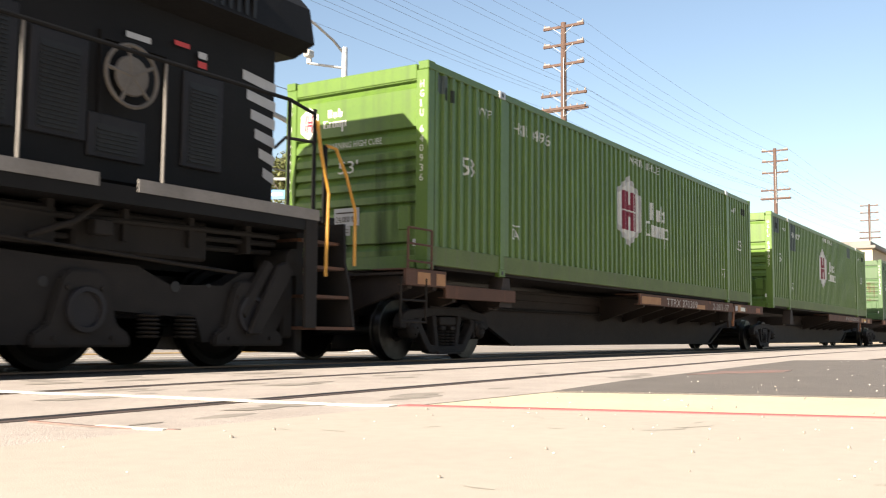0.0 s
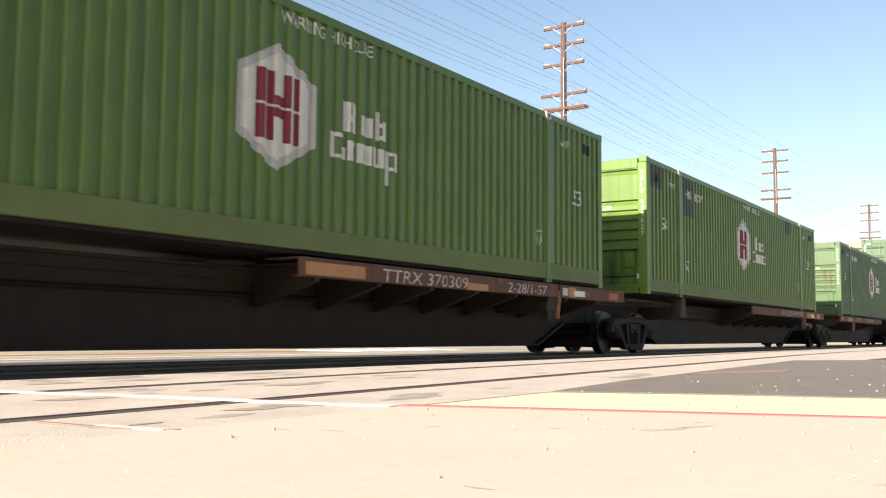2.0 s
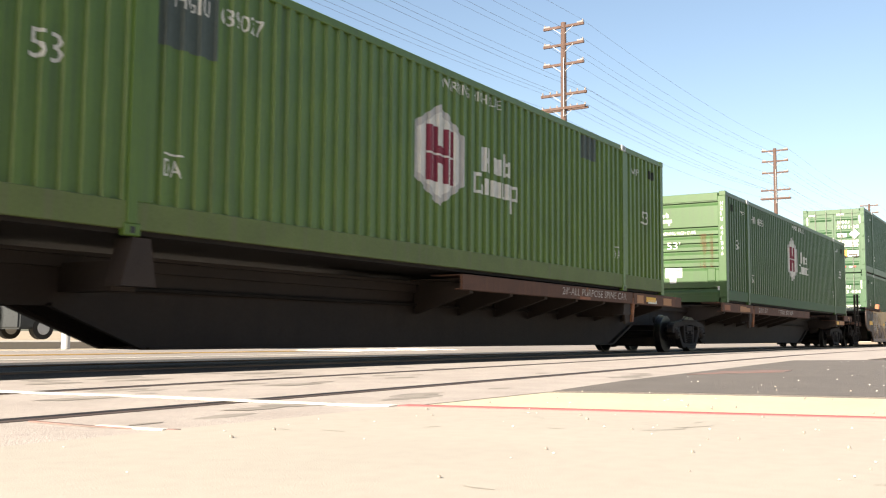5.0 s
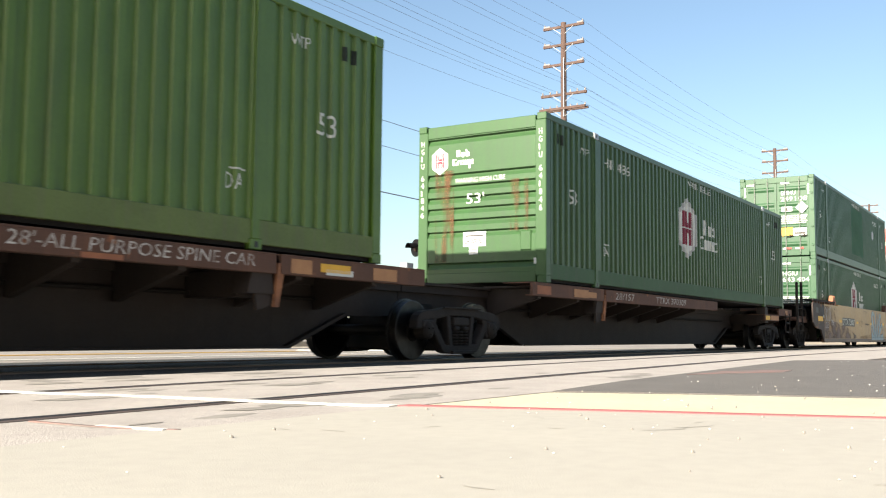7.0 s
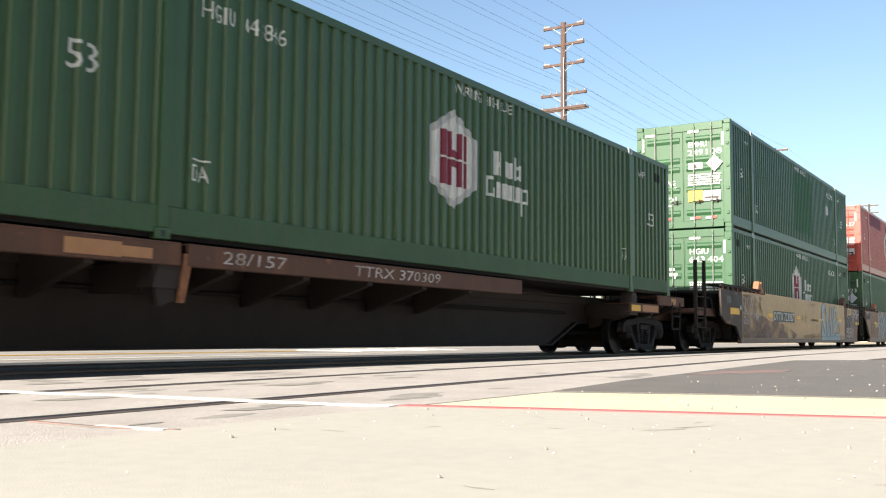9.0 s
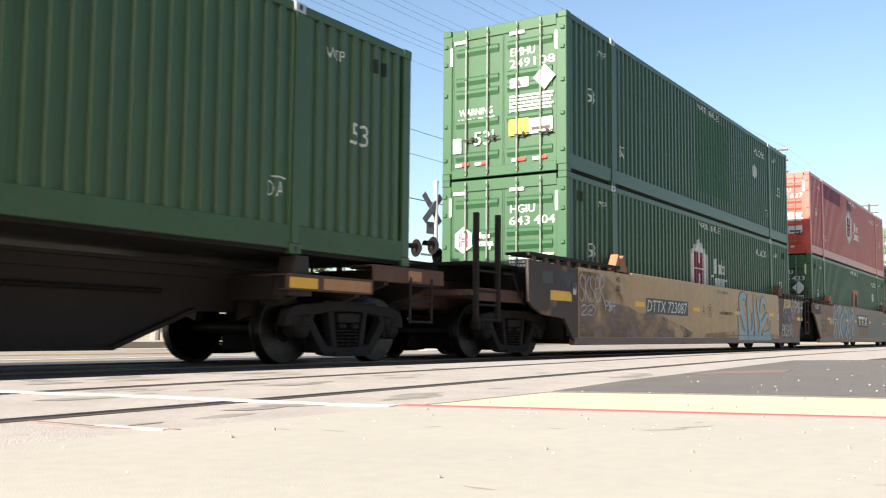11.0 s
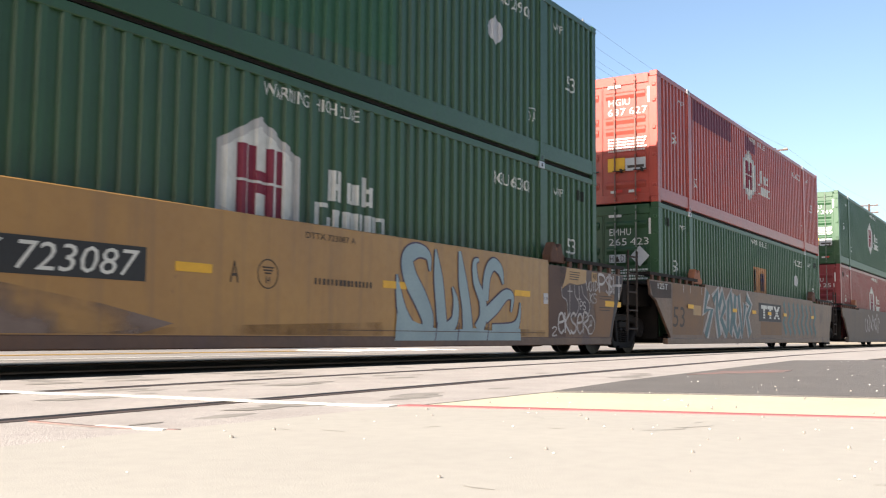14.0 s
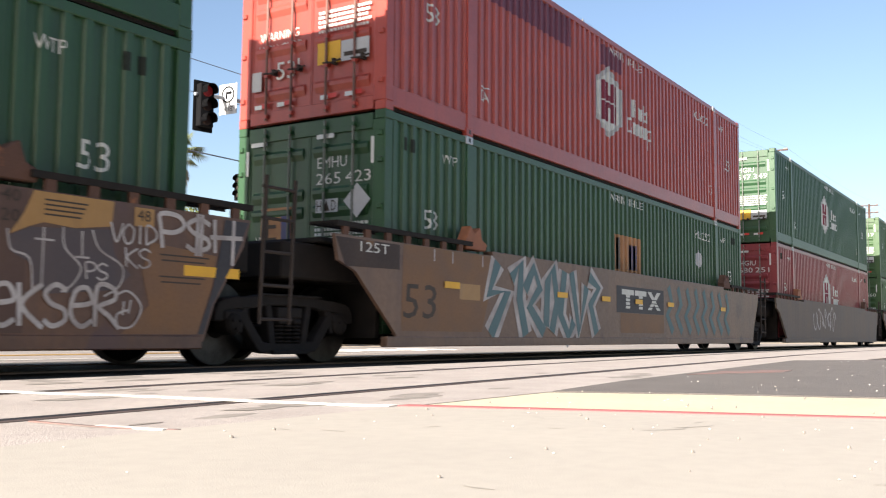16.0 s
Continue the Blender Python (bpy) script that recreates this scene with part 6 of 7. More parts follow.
# ---------------- poles and wires ----------------
POLES = ((0.6, 17.0), (45.8, 17.2), (91.1, 18.0), (143.4, 19.0), (200.0, 19.6))
ARMS = (0.22, 1.22, 2.3, 3.95, 4.75)
PY = 22.0
def utility_pole(x, h):
    p = thing("utility_pole", (x, PY, 0), "tall brown wooden utility pole with five crossarms", "utility pole", "utility poles along the track")
    bm = bmesh.new()
    rod(bm, (x, PY, -.1), (x, PY, h), .22, 14, .15)
    part("pole", bm, POLEWOOD, p)
    for i, d in enumerate(ARMS):
        z, w = h - d, 1.2 if i < 3 else 1.35
        rows = [(x - .06, x + .06, PY - w, PY + w, z - .07, z + .07)]
        if i == 4: rows = [(x - .24, x - .14, PY - w, PY + w, z - .07, z + .07), (x + .14, x + .24, PY - w, PY + w, z - .07, z + .07)]
        arm = part("crossarm", boxes(*rows, bevel=.01), POLEWOOD, p)
        for y in ((-w + .08, w - .08) if i < 3 else (-w + .1, -.8, -.4, .4, .8, w - .1)):
            bm = bmesh.new()
            if i < 3: rod(bm, (x, PY + y * .72, z + .1), (x, PY + y * 1.04, z + .12), .055, 8)
            lathe(bm, (x, PY + y, z + .07), [(.02, 0), (.05, .02), (.055, .06), (.03, .1), (.05, .12), (.02, .17)], 10, "z")
            part("insulator", bm, INSUL, arm)
        bm = bmesh.new()
        for s in (-1, 1): rod(bm, (x - .08, PY, z - .5), (x - .08, PY + s * .6, z - .05), .018, 6)
        part("arm_brace", bm, GALV, arm)
    bm = bmesh.new()
    rod(bm, (x - .2, PY - .1, h - 5.2), (x - .2, PY - .1, h - 2.0), .025, 6)
    part("riser", bm, GALV, p)
    return p
for x, h in POLES: utility_pole(x, h)

def wire(a, b, sag, r, label):
    a, b = Vector(a), Vector(b)
    pts = []
    for k in range(13):
        u = k / 12
        q = a.lerp(b, u); q.z -= sag * 4 * u * (1 - u)
        pts.append(q)
    bm = bmesh.new()
    pipe(bm, pts, r, 5)
    solo("overhead_wire", bm, WIRE, label, "cable", "overhead wires")
spans = [(-45.0, 17.0)] + list(POLES)
for (xa, ha), (xb, hb) in zip(spans, spans[1:]):
    for i, d in enumerate(ARMS):
        for y in ((-1.12, 1.12) if i < 3 else (-1.25, -.8, .8, 1.25) if i == 3 else (-1.2, 1.2)):
            wire((xa, PY + y, ha - d + .2), (xb, PY + y, hb - d + .2), .55, .006, "thin dark overhead power wire")
    for z, r in ((8.7, .013), (7.7, .011), (5.9, .022)):
        k = 1 + (xa - 45.8) * .0004
        wire((xa, PY - .25, z), (xb, PY - .25, z), .12, r, "dark communication cable slung between poles")

# ---------------- street signals ----------------
def cam_facing(p):
    """A turn about z so that local -y faces the lens."""
    return math.atan2(EYE.y - p[1], EYE.x - p[0]) + math.pi / 2
def local_part(name, bm, material, parent, p, turn, label=""):
    bmesh.ops.rotate(bm, verts=bm.verts, cent=(0, 0, 0), matrix=Matrix.Rotation(turn, 3, 'Z'))
    bmesh.ops.translate(bm, verts=bm.verts, vec=p)
    return part(name, bm, material, parent, label)
def signal_head(parent, p, turn, h, lit):
    """Three lamps with hoods on a black backplate, centred at p."""
    k = h / 1.25
    head = local_part("signal_head", boxes((-.19 * k, .19 * k, -.1 * k, .1 * k, -.52 * k, .52 * k), (-.27 * k, .27 * k, .08 * k, .1 * k, -.62 * k, .62 * k), bevel=.02), SIGBLACK, parent, p, turn)
    for i in range(3):
        z = (.35 - i * .35) * k
        bm = bmesh.new()
        lathe(bm, (0, -.1 * k, z), [(.02, -.03), (.1 * k, -.02), (.14 * k, 0)], 18)
        local_part("lens", bm, DIMRED if lit and i == 0 else LENS, head, p, turn)
        bm = bmesh.new()
        N = 14
        vs = [[bm.verts.new((.155 * k * math.cos(a), y, z + .155 * k * math.sin(a))) for a in [math.pi * (-.15 + 1.3 * q / N) for q in range(N + 1)]] for y in (-.1 * k, -.34 * k)]
        for q in range(N): bm.faces.new((vs[0][q], vs[0][q + 1], vs[1][q + 1], vs[1][q]))
        bmesh.ops.solidify(bm, geom=bm.faces[:], thickness=.012)
        local_part("visor", bm, SIGBLACK, head, p, turn)
    return head

sp = thing("signal_pole", (25.0, 20.25, 0), "galvanised traffic signal pole with mast arms and street light", "traffic signal")
bm = bmesh.new(); rod(bm, (25.0, 20.25, 0), (25.0, 20.25, 10.1), .17, 16, .1); lathe(bm, (25.0, 20.25, 0), [(.3, 0), (.3, .1), (.2, .2)], 16, "z"); lathe(bm, (25, 20.25, 5.7), [(.19, 0), (.2, .02), (.2, .3), (.18, .32)], 16, "z")
part("pole", bm, GALV, sp)
bm = bmesh.new(); pipe(bm, [(24.97, 20.32, 9.96), (24.48, 20.33, 10.23), (23.71, 20.43, 10.56), (23.02, 20.57, 10.82), (22.39, 20.62, 10.88), (21.87, 20.69, 10.86)], .045)
arm = part("light_arm", bm, GREYPOLE, sp)
bm = bmesh.new()
extrude(bm, [(21.9, 10.92), (21.7, 10.95), (21.3, 10.88), (21.15, 10.78), (21.3, 10.74), (21.75, 10.78), (21.9, 10.82)], 20.56, 20.84)
bmesh.ops.bevel(bm, geom=bm.edges[:], offset=.03, segments=2, affect='EDGES')
part("lamp_head", bm, GALV, arm)
bm = bmesh.new(); pts = [(25.01, 20.26, 5.89), (23.47, 19.87, 6.33), (21.93, 19.49, 6.63), (20.9, 19.25, 6.72), (19.43, 18.76, 6.69), (18.26, 18.36, 6.56), (17.14, 18.05, 6.4), (16.27, 17.93, 6.28)]
for i, (a, b) in enumerate(zip(pts, pts[1:])): rod(bm, a, b, .105 - i * .009, 10, .105 - (i + 1) * .009)
mast = part("mast_arm", bm, GREYPOLE, sp)
bm = bmesh.new(); pts = [(25.02, 20.24, 4.89), (26.07, 22.3, 5.61), (27.51, 24.68, 6.26), (29.63, 27.85, 6.84), (32.53, 32.56, 7.5)]
for i, (a, b) in enumerate(zip(pts, pts[1:])): rod(bm, a, b, .1 - i * .014, 10, .1 - (i + 1) * .014)
mast2 = part("mast_arm", bm, GALV, sp)
signal_head(sp, (16.55, 17.86, 6.02), cam_facing((16.6, 17.9)) + .55, 1.3, True)
signal_head(sp, (32.5, 32.6, 7.25), cam_facing((32, 32)) - .5, 1.3, False)
signal_head(sp, (25.22, 19.9, 4.16), cam_facing((25, 20)) - .3, 1.5, True)
T1 = cam_facing((17.4, 18)) - .75
sign = local_part("turn_sign", boxes((-.3, .3, -.01, .01, -.4, .4), bevel=.005), SIGNWHITE, sp, (17.42, 17.95, 6.39), T1, "white no-right-turn sign")
bm = flat_shape(ribbon([(.2 * math.cos(k * math.tau / 24), .12 + .2 * math.sin(k * math.tau / 24)) for k in range(25)], .04))
for q in bm.verts: q.co.y = -.014
local_part("prohibition_ring", bm, SIGBLACK, sign, (17.42, 17.95, 6.39), T1)
bm = flat_shape([[(-.07, 0.0), (-.02, 0.0), (-.02, .13), (.06, .13), (.06, .09), (.14, .16), (.06, .23), (.06, .19), (-.07, .19)]])
for q in bm.verts: q.co.y = -.016
local_part("arrow", bm, SIGBLACK, sign, (17.42, 17.95, 6.39), T1)
bm = word("ON RED", -.2, -.33, .4, .13)
for q in bm.verts: q.co.y = -.014
local_part("lettering", bm, SIGBLACK, sign, (17.42, 17.95, 6.39), T1)
bm = bmesh.new(); rod(bm, (24.95, 20.3, 9.39), (23.95, 20.9, 9.39), .045, 8); rod(bm, (23.97, 20.94, 9.39), (23.97, 20.94, 9.7), .09, 10)
cm = part("camera_bracket", bm, SIGNWHITE, sp, "white camera bracket")
part("traffic_camera", boxes((23.75, 24.1, 20.8, 21.05, 9.6, 9.85), bevel=.05), SIGNWHITE, cm)
part("camera_eye", boxes((23.66, 23.75, 20.84, 20.98, 9.7, 9.82), bevel=.02), SIGBLACK, cm)
part("control_box", boxes((25.75, 26.2, 20.2, 20.8, 5.2, 6.35), bevel=.02), SIGNWHITE, sp, "white equipment cabinet")
T2 = cam_facing((29.6, 27.9)) - .2
ns = local_part("street_name_sign", boxes((-.62, .62, -.015, .015, -.2, .2), bevel=.01), SIGNBLUE, sp, (29.5, 27.75, 6.15), T2, "pale blue street name sign")
bm = flat_shape([quad(-.5, -.12, -.06, .08), quad(-.05, .5, -.06, .08)])
for q in bm.verts: q.co.y = -.02
local_part("name_bars", bm, SIGNWHITE, ns, (29.5, 27.75, 6.15), T2)

fl = thing("street_lamp", (43.42, 34.1, 0), "slim grey street lamp beyond the crossing", "street lamp")
bm = bmesh.new(); rod(bm, (43.42, 34.1, 0), (43.42, 34.1, 12.6), .12, 10, .08); part("pole", bm, GALV, fl)
bm = bmesh.new(); pipe(bm, [(43.42, 34.12, 12.4), (43.2, 34.48, 12.95), (42.77, 35.15, 12.95), (42.6, 35.4, 12.9)], .05); part("arm", bm, GALV, fl)
part("lamp_head", boxes((42.15, 42.7, 35.2, 36.1, 12.72, 12.92), bevel=.06), GALV, fl)

# ---------------- crossing signal ----------------
def crossing_signal(CX, CY, TB, face, lit, label):
    """A pole with crossbuck, flashers, relay box and gate mechanism."""
    cs = thing("crossing_signal", (CX, CY, 0), label, "crossing signal", "crossing signals")
    bm = bmesh.new(); rod(bm, (CX, CY, 0), (CX, CY, 5.42), .085, 14); lathe(bm, (CX, CY, 5.38), [(.1, 0), (.1, .06), (.03, .1)], 14, "z"); part("pole", bm, GALV, cs)
    PC = (CX - .2, CY + .1, 4.5)
    def blade(text_a, text_b, ang, y):
        bm = boxes((-.62, .62, y - .008, y + .008, -.115, .115), bevel=.004)
        bmesh.ops.rotate(bm, verts=bm.verts, cent=(0, 0, 0), matrix=Matrix.Rotation(ang, 3, 'Y'))
        b = local_part("crossbuck_blade", bm, face, cs, PC, TB)
        for t, u in ((text_a, -.58), (text_b, .12)):
            if not t or face is not SIGNWHITE: continue
            bm = word(t, u, -.075, .46, .15)
            for q in bm.verts: q.co.y = y - .012
            bmesh.ops.rotate(bm, verts=bm.verts, cent=(0, 0, 0), matrix=Matrix.Rotation(ang, 3, 'Y'))
            local_part("lettering", bm, SIGBLACK, b, PC, TB)
    blade("RAIL", "ROAD", radians(47), -.1); blade("CROSS", "ING", radians(-47), -.13)
    local_part("track_plate", boxes((-.28, .1, -.11, -.09, -.85, -.45), bevel=.005), face, cs, PC, TB)
    bm = bmesh.new(); rod(bm, (-.75, -.05, 0), (.75, -.05, 0), .035, 8); local_part("lamp_bar", bm, GALV, cs, (CX, CY, 2.95), TB)
    def flasher(u, y, z, s, lit, tb):
        bm = bmesh.new(); lathe(bm, (u, y, z), [(.29, 0), (.29, s * .015), (.12, s * .03)], 24)
        f = local_part("flasher_disc", bm, SIGBLACK, cs, (CX, CY, 2.9), tb)
        bm = bmesh.new(); lathe(bm, (u, y, z - .03), [(.095, 0), (.085, -s * .03), (.02, -s * .045)], 18); local_part("lens", bm, REDLENS if lit else LENS, f, (CX, CY, 2.9), tb)
        bm = bmesh.new()
        N = 12
        vs = [[bm.verts.new((u + .15 * math.cos(a), yy, z + .15 * math.sin(a))) for a in [math.pi * (0.0 + q / N) for q in range(N + 1)]] for yy in (y, y - s * .32)]
        for q in range(N): bm.faces.new((vs[0][q], vs[0][q + 1], vs[1][q + 1], vs[1][q]))
        bmesh.ops.solidify(bm, geom=bm.faces[:], thickness=.01)
        local_part("visor", bm, SIGBLACK, f, (CX, CY, 2.9), tb)
        bm = bmesh.new(); lathe(bm, (u, y, z), [(.2, s * .03), (.18, s * .12), (.08, s * .2)], 18); local_part("lamp_back", bm, GREYPOLE, f, (CX, CY, 2.9), tb)
    flasher(-.2, -.3, 0, 1, False, TB); flasher(.62, -.3, -.03, 1, lit, TB); flasher(.1, -.85, .25, 1, False, TB - 1.8); flasher(.55, -.5, .32, 1, False, TB - 1.8)
    part("relay_box", boxes((CX - .2, CX + .2, CY + 1.0, CY + 1.3, 2.3, 2.75), bevel=.02), GREYPOLE, cs)
    part("relay_bracket", boxes((CX - .03, CX + .03, CY, CY + 1.3, 2.5, 2.56)), GREYPOLE, cs)
    part("gate_mechanism", boxes((CX - .25, CX + .25, CY - .2, CY + .3, .7, 1.3), bevel=.03), GALV, cs)
crossing_signal(11.91, 16.57, cam_facing((11.91, 16.57)) + .5, SIGNWHITE, True, "railroad crossing signal with crossbuck and red flashing lamps")
crossing_signal(26.35, 17.35, cam_facing((26.35, 17.35)) + .85, BACKGREY, False, "railroad crossing signal seen from its dark back")

# ---------------- trees ----------------
def leaf_cloud(bm, centre, radius, count, size, seed, droop=0.0):
    rnd = random.Random(seed)
    c = Vector(centre)
    for _ in range(count):
        d = Vector((rnd.gauss(0, 1), rnd.gauss(0, 1), rnd.gauss(0, 1))).normalized() * (rnd.random() ** .4)
        p = c + Vector((d.x * radius[0], d.y * radius[1], d.z * radius[2]))
        a = Vector((rnd.gauss(0, 1), rnd.gauss(0, 1), rnd.gauss(0, .6) - droop)).normalized() * size * rnd.uniform(.6, 1.4)
        b = a.cross(Vector((rnd.gauss(0, 1), rnd.gauss(0, 1), rnd.gauss(0, 1)))).normalized() * size * rnd.uniform(.25, .5)
        bm.faces.new([bm.verts.new(q) for q in (p - a, p + b, p + a, p - b)])

def tree(name, x, y, h, trunk_r, clumps, count, size, leaf, label, seed, droop=0.0):
    t = thing(name, (x, y, -.06), label, "tree")
    rnd = random.Random(seed)
    bm = bmesh.new()
    rod(bm, (x, y, -.06), (x + .2, y, h * .45), trunk_r, 10, trunk_r * .6)
    for cx, cy, cz, r in clumps:
        m = Vector((x + cx * .4, y + cy * .4, h * .45 + (cz - h * .45) * .5))
        rod(bm, (x + .2, y, h * .4), m, trunk_r * .5, 7, trunk_r * .3)
        rod(bm, m, (x + cx, y + cy, cz), trunk_r * .3, 6, trunk_r * .1)
        for _ in range(4):
            rod(bm, m, (x + cx + rnd.uniform(-r, r), y + cy + rnd.uniform(-r, r), cz + rnd.uniform(-.5, .8) * r), trunk_r * .14, 5, .02)
    part("trunk", bm, BARK, t)
    bm = bmesh.new()
    for i, (cx, cy, cz, r) in enumerate(clumps):
        leaf_cloud(bm, (x + cx, y + cy, cz), (r, r, r * .8), int(count * r * r), size, seed * 31 + i, droop)
    tagged(part("crown", bm, leaf, t), kind="stuff")
rnd = random.Random(12)
tree("street_tree", 30.5, 35.8, 7.6, .25, [(rnd.uniform(-1.9, 1.9), rnd.uniform(-1.9, 1.9), rnd.uniform(2.4, 6.7), rnd.uniform(.7, 1.3)) for _ in range(24)], 900, .11, LEAFY, "rounded leafy green tree beyond the crossing", 3, .5)
tree("street_tree", 34.5, 34.5, 5.4, .2, [(rnd.uniform(-1.2, 1.2), rnd.uniform(-1.2, 1.2), rnd.uniform(2.2, 4.8), rnd.uniform(.6, 1.0)) for _ in range(10)], 900, .11, LEAFY, "small dark green tree beside a street lamp", 6, .5)
tree("gum_tree", 49.2, 43.6, 12.6, .17, [(rnd.uniform(-2.2, 2.2), rnd.uniform(-2.2, 2.2), rnd.uniform(9.6, 11.9), rnd.uniform(1.0, 1.5)) for _ in range(18)] + [(rnd.uniform(-2.9, 2.9), rnd.uniform(-2.9, 2.9), rnd.uniform(4.5, 9.5), rnd.uniform(.5, .8)) for _ in range(14)], 300, .15, EUCA, "tall sparse gum tree with pale branches", 9, .4)
tree("gum_tree", 44.0, 58.0, 14.5, .18, [(rnd.uniform(-3, 3), rnd.uniform(-3, 3), rnd.uniform(8, 14), rnd.uniform(.9, 1.5)) for _ in range(16)], 220, .18, EUCA, "greyish gum tree behind the palms", 14, .4)
tree("far_tree", 98.3, 24.5, 11.2, .2, [(rnd.uniform(-1, 1), rnd.uniform(-1, 1), rnd.uniform(8.5, 10.8), rnd.uniform(.6, .9)) for _ in range(8)], 120, .16, EUCA, "thin distant tree beside the pole line", 17)
tree("far_tree", 132.0, 14.5, 11.0, .25, [(rnd.uniform(-2, 2), rnd.uniform(-2, 2), rnd.uniform(6, 10), rnd.uniform(1, 1.5)) for _ in range(10)], 70, .2, LEAFY, "distant green tree at the end of the street", 19)

def palm(x, y, h, r, seed):
    p = thing("palm_tree", (x, y, -.06), "tall fan palm with a skirt of dry fronds", "palm tree", "palms beyond the crossing")
    rnd = random.Random(seed)
    bm = bmesh.new()
    rod(bm, (x, y, -.06), (x + .1, y, h * .5), .28, 10, .22); rod(bm, (x + .1, y, h * .5), (x, y, h), .22, 10, .18)
    part("trunk", bm, BARK, p)
    for name, m, count, e0, e1, ln in (("crown", FROND, 42, -.6, 1.3, r), ("dry_skirt", THATCH, 46, -1.52, -1.05, r * .95)):
        bm = bmesh.new()
        for _ in range(count):
            az, el, k = rnd.uniform(0, math.tau), rnd.uniform(e0, e1), ln * rnd.uniform(.75, 1.1)
            d = Vector((math.cos(az) * math.cos(el), math.sin(az) * math.cos(el), math.sin(el)))
            o = Vector((x, y, h))
            stem = o + d * k * .5
            rod(bm, o, stem, .03, 4, .02)
            side = d.cross(Vector((0, 0, 1))).normalized() if abs(d.z) < .98 else Vector((1, 0, 0))
            up = side.cross(d)
            for q in range(-7, 8):
                a = q * .19
                e = (d * math.cos(a) + side * math.sin(a)).normalized()
                tip = stem + e * k * .5 * (1 - abs(q) * .02) + Vector((0, 0, -.2 * k * (abs(q) * .08 + .2)))
                mid = stem + e * k * .3 + up * .02
                w = up.cross(e).normalized() * .042 * r / 2
                bm.faces.new([bm.verts.new(v) for v in (stem, mid + w, tip, mid - w)])
        tagged(part(name, bm, m, p), kind="stuff")
for x, y, h, r, sd in ((45.8, 67.3, 17.0, 2.9, 1), (48.4, 63.3, 16.6, 3.0, 2), (58.3, 66.4, 16.2, 2.9, 3), (44.4, 69.4, 13.2, 2.7, 4), (55.2, 71.0, 18.0, 2.4, 5)): palm(x, y, h, r, sd)

# ---------------- buildings, fence, parked van ----------------
def building(x0, x1, y0, y1, h, label, rows):
    b = thing("building", ((x0 + x1) / 2, (y0 + y1) / 2, -.06), label, "building")
    part("wall", boxes((x0, x1, y0, y1, -.06, h)), STUCCO, b)
    part("roof", boxes((x0 - .4, x1 + .4, y0 - .4, y1 + .4, h, h + .35), (x0 + .2, x1 - .2, y0 + .2, y1 - .2, h + .35, h + .9), bevel=.05), ROOFTILE, b)
    for r in range(rows):
        z = 1.2 + r * 3.3
        n = max(2, int((x1 - x0) / 3))
        for k in range(n):
            x = x0 + (k + .5) * (x1 - x0) / n
            w = part("window", boxes((x - .7, x + .7, y0 - .06, y0 - .002, z, z + 1.5), bevel=.02), SIGNWHITE, b)
            part("pane", boxes((x - .6, x + .6, y0 - .075, y0 - .062, z + .1, z + 1.4)), GLASS, w)
        for k in range(2):
            y = y0 + (k + .5) * (y1 - y0) / 2
            w = part("window", boxes((x0 - .06, x0 - .002, y - .7, y + .7, z, z + 1.5), bevel=.02), SIGNWHITE, b)
            part("pane", boxes((x0 - .075, x0 - .062, y - .6, y + .6, z + .1, z + 1.4)), GLASS, w)
building(118, 130, 17.9, 23.5, 10.6, "beige stucco building with a flat roof in the distance", 3)

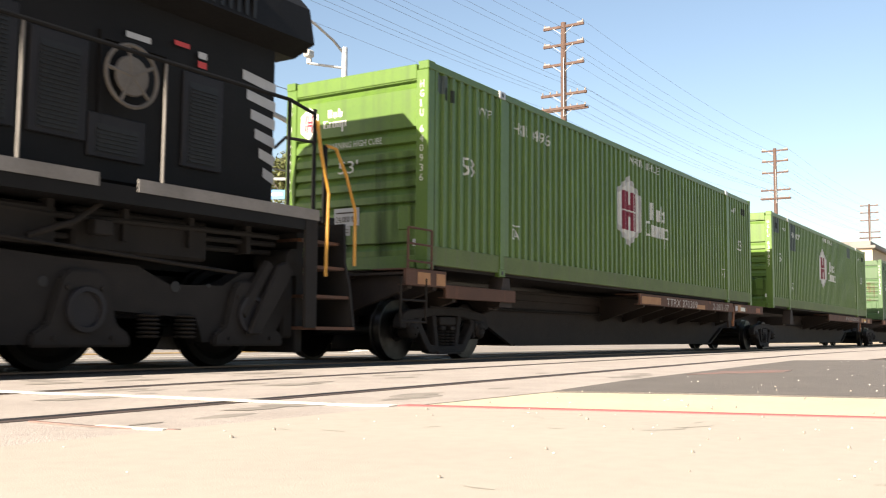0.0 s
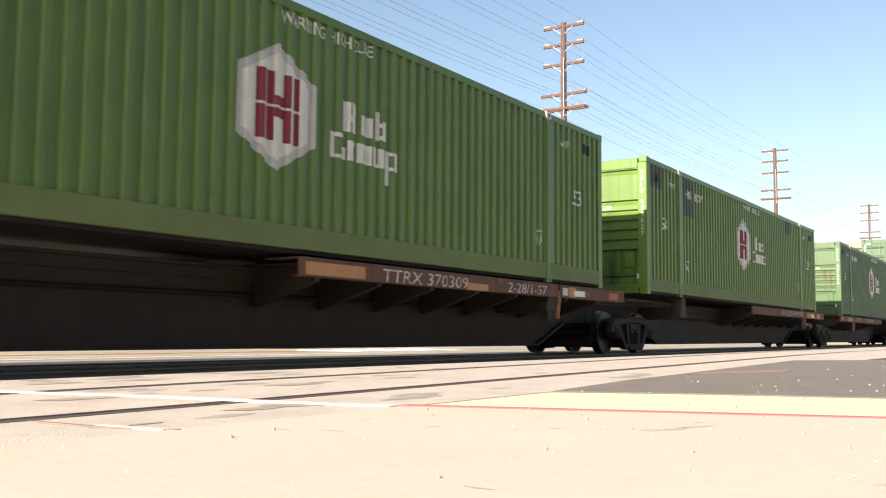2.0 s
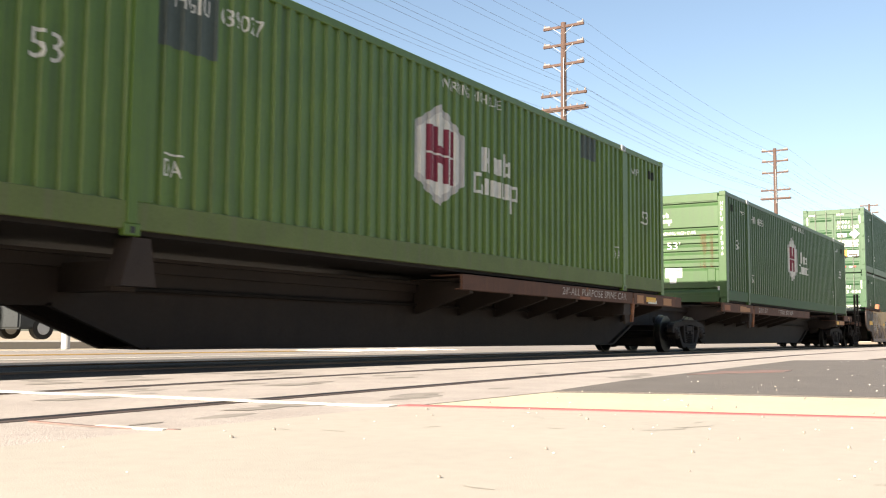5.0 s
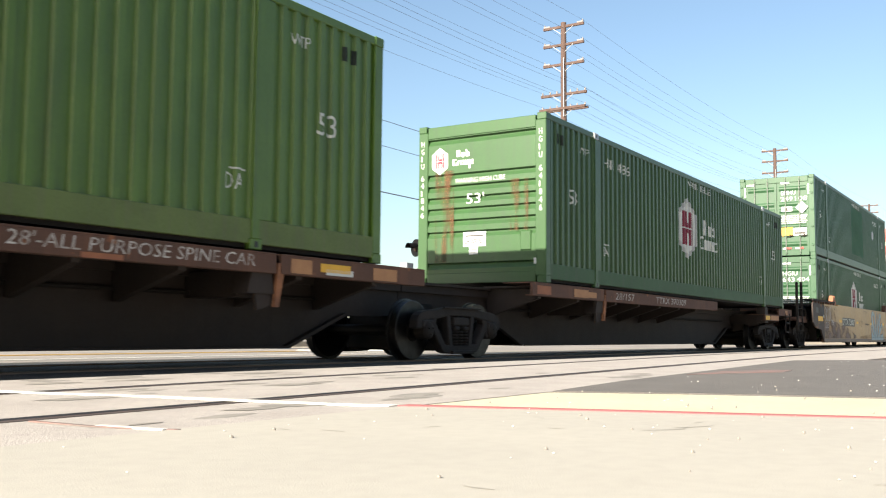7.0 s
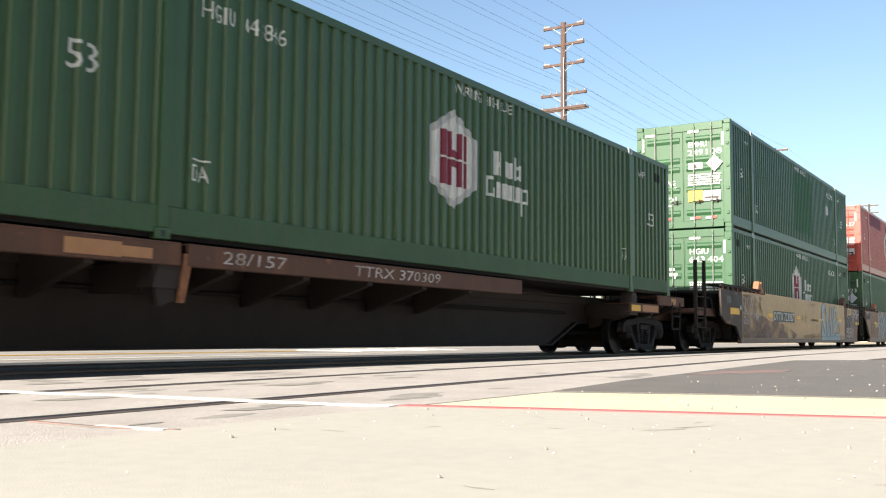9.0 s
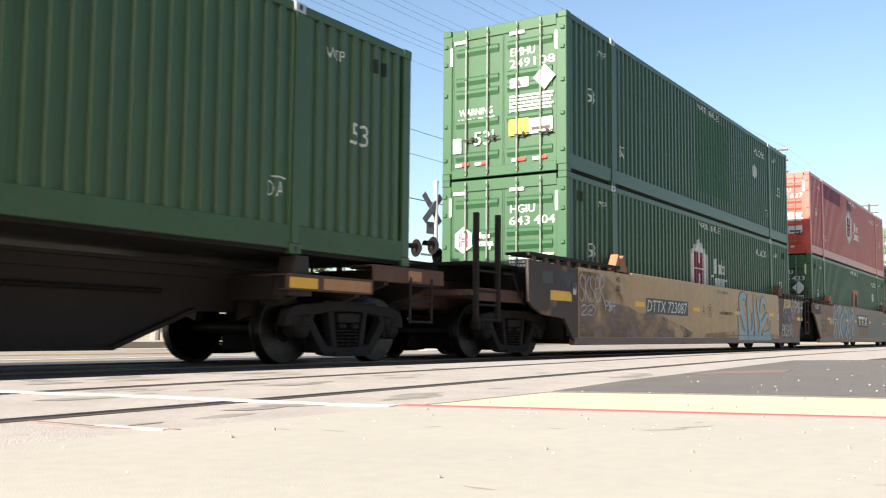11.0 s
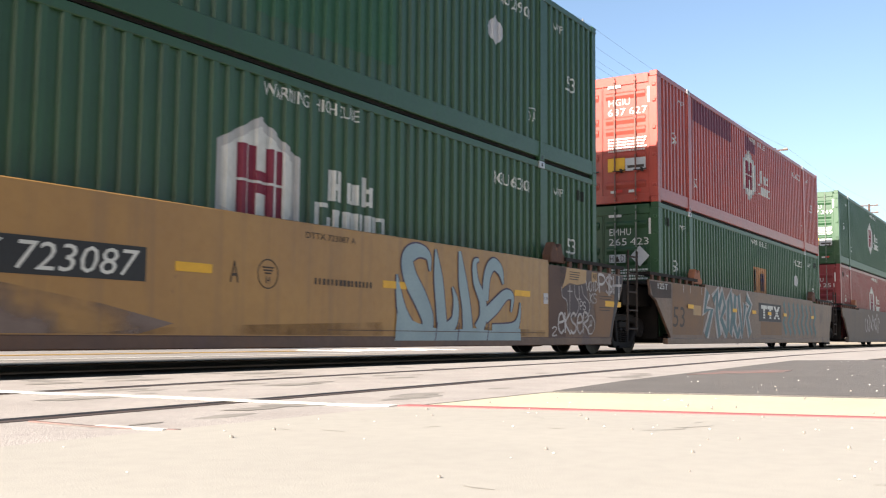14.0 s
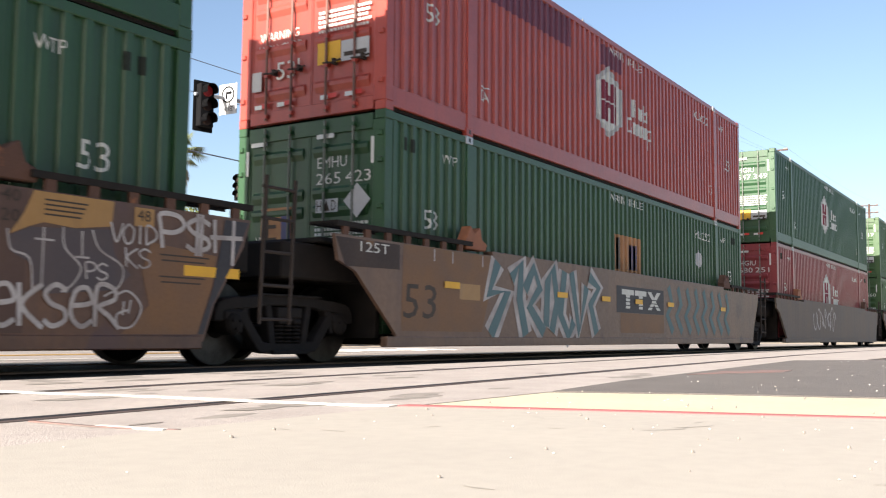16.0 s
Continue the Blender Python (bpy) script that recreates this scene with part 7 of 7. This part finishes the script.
f = thing("post_fence", (40, 27, 0), "low white post and wire fence beyond the street", "fence")
for k in range(26):
    x = 24 + k * 3.2
    part("fence_post", boxes((x - .05, x + .05, 26.95, 27.05, -.06, .75), bevel=.01), SIGNWHITE, f)
bm = bmesh.new()
for z in (.35, .68): rod(bm, (24, 27, z), (104, 27, z), .012, 5)
part("fence_wire", bm, GALV, f)

def van(x, y):
    v = thing("parked_van", (x, y, .1), "dark grey parked van seen beneath the train", "van")
    bm = bmesh.new()
    extrude(bm, [(x - 2.4, .4), (x - 2.4, 1.7), (x - 2.2, 2.1), (x + 1.2, 2.1), (x + 1.9, 1.35), (x + 2.5, 1.2), (x + 2.55, .4)], y - .9, y + .9)
    bmesh.ops.bevel(bm, geom=bm.edges[:], offset=.06, segments=2, affect='EDGES')
    part("body", bm, CARPAINT, v)
    part("side_window", boxes((x - 1.9, x + 1.2, y - .915, y - .9, 1.35, 1.9), bevel=.005), GLASS, v)
    for dx in (-1.6, 1.6):
        for s in (-1, 1):
            bm = bmesh.new(); lathe(bm, (x + dx, y + s * .8, .44), [(.2, -.12), (.34, -.11), (.34, .11), (.2, .12)], 22)
            w = part("wheel", bm, RUBBER, v)
            bm = bmesh.new(); lathe(bm, (x + dx, y + s * .8, .44), [(.2, -.125), (.19, .125)], 18)
            part("rim", bm, GALV, w)
van(19.0, 26.2)

# ---------------- movement ----------------
TRAVEL = (0.0, 5.141, 10.254, 15.34, 20.396, 25.433, 30.519, 35.673, 40.808, 45.845, 50.842, 55.815, 60.775, 65.736, 70.696, 75.646, 80.582)
def travelled(t):
    i = min(int(t), 15)
    a, b = TRAVEL[i], TRAVEL[i + 1]
    p = TRAVEL[i - 1] if i else a - (b - a)
    q = TRAVEL[i + 2] if i < 15 else b + (b - a)
    u = t - i
    return a + 0.5 * u * (b - p + u * (2 * p - 5 * a + 4 * b - q + u * (3 * (a - b) + q - p)))

def motions():
    times = [k * 0.5 for k in range(33)]
    for ob, place in TRAIN:
        walk(ob, [(t, Matrix.Translation(place - Vector((travelled(t), 0, 0)))) for t in times])
    fine = [k / 10 for k in range(161)]
    for ob, r in WHEELS:
        at = ob.location.copy()
        walk(ob, [(t, Matrix.Translation(at) @ Matrix.Rotation(-travelled(t) / r, 4, 'Y')) for t in fine])

motions()
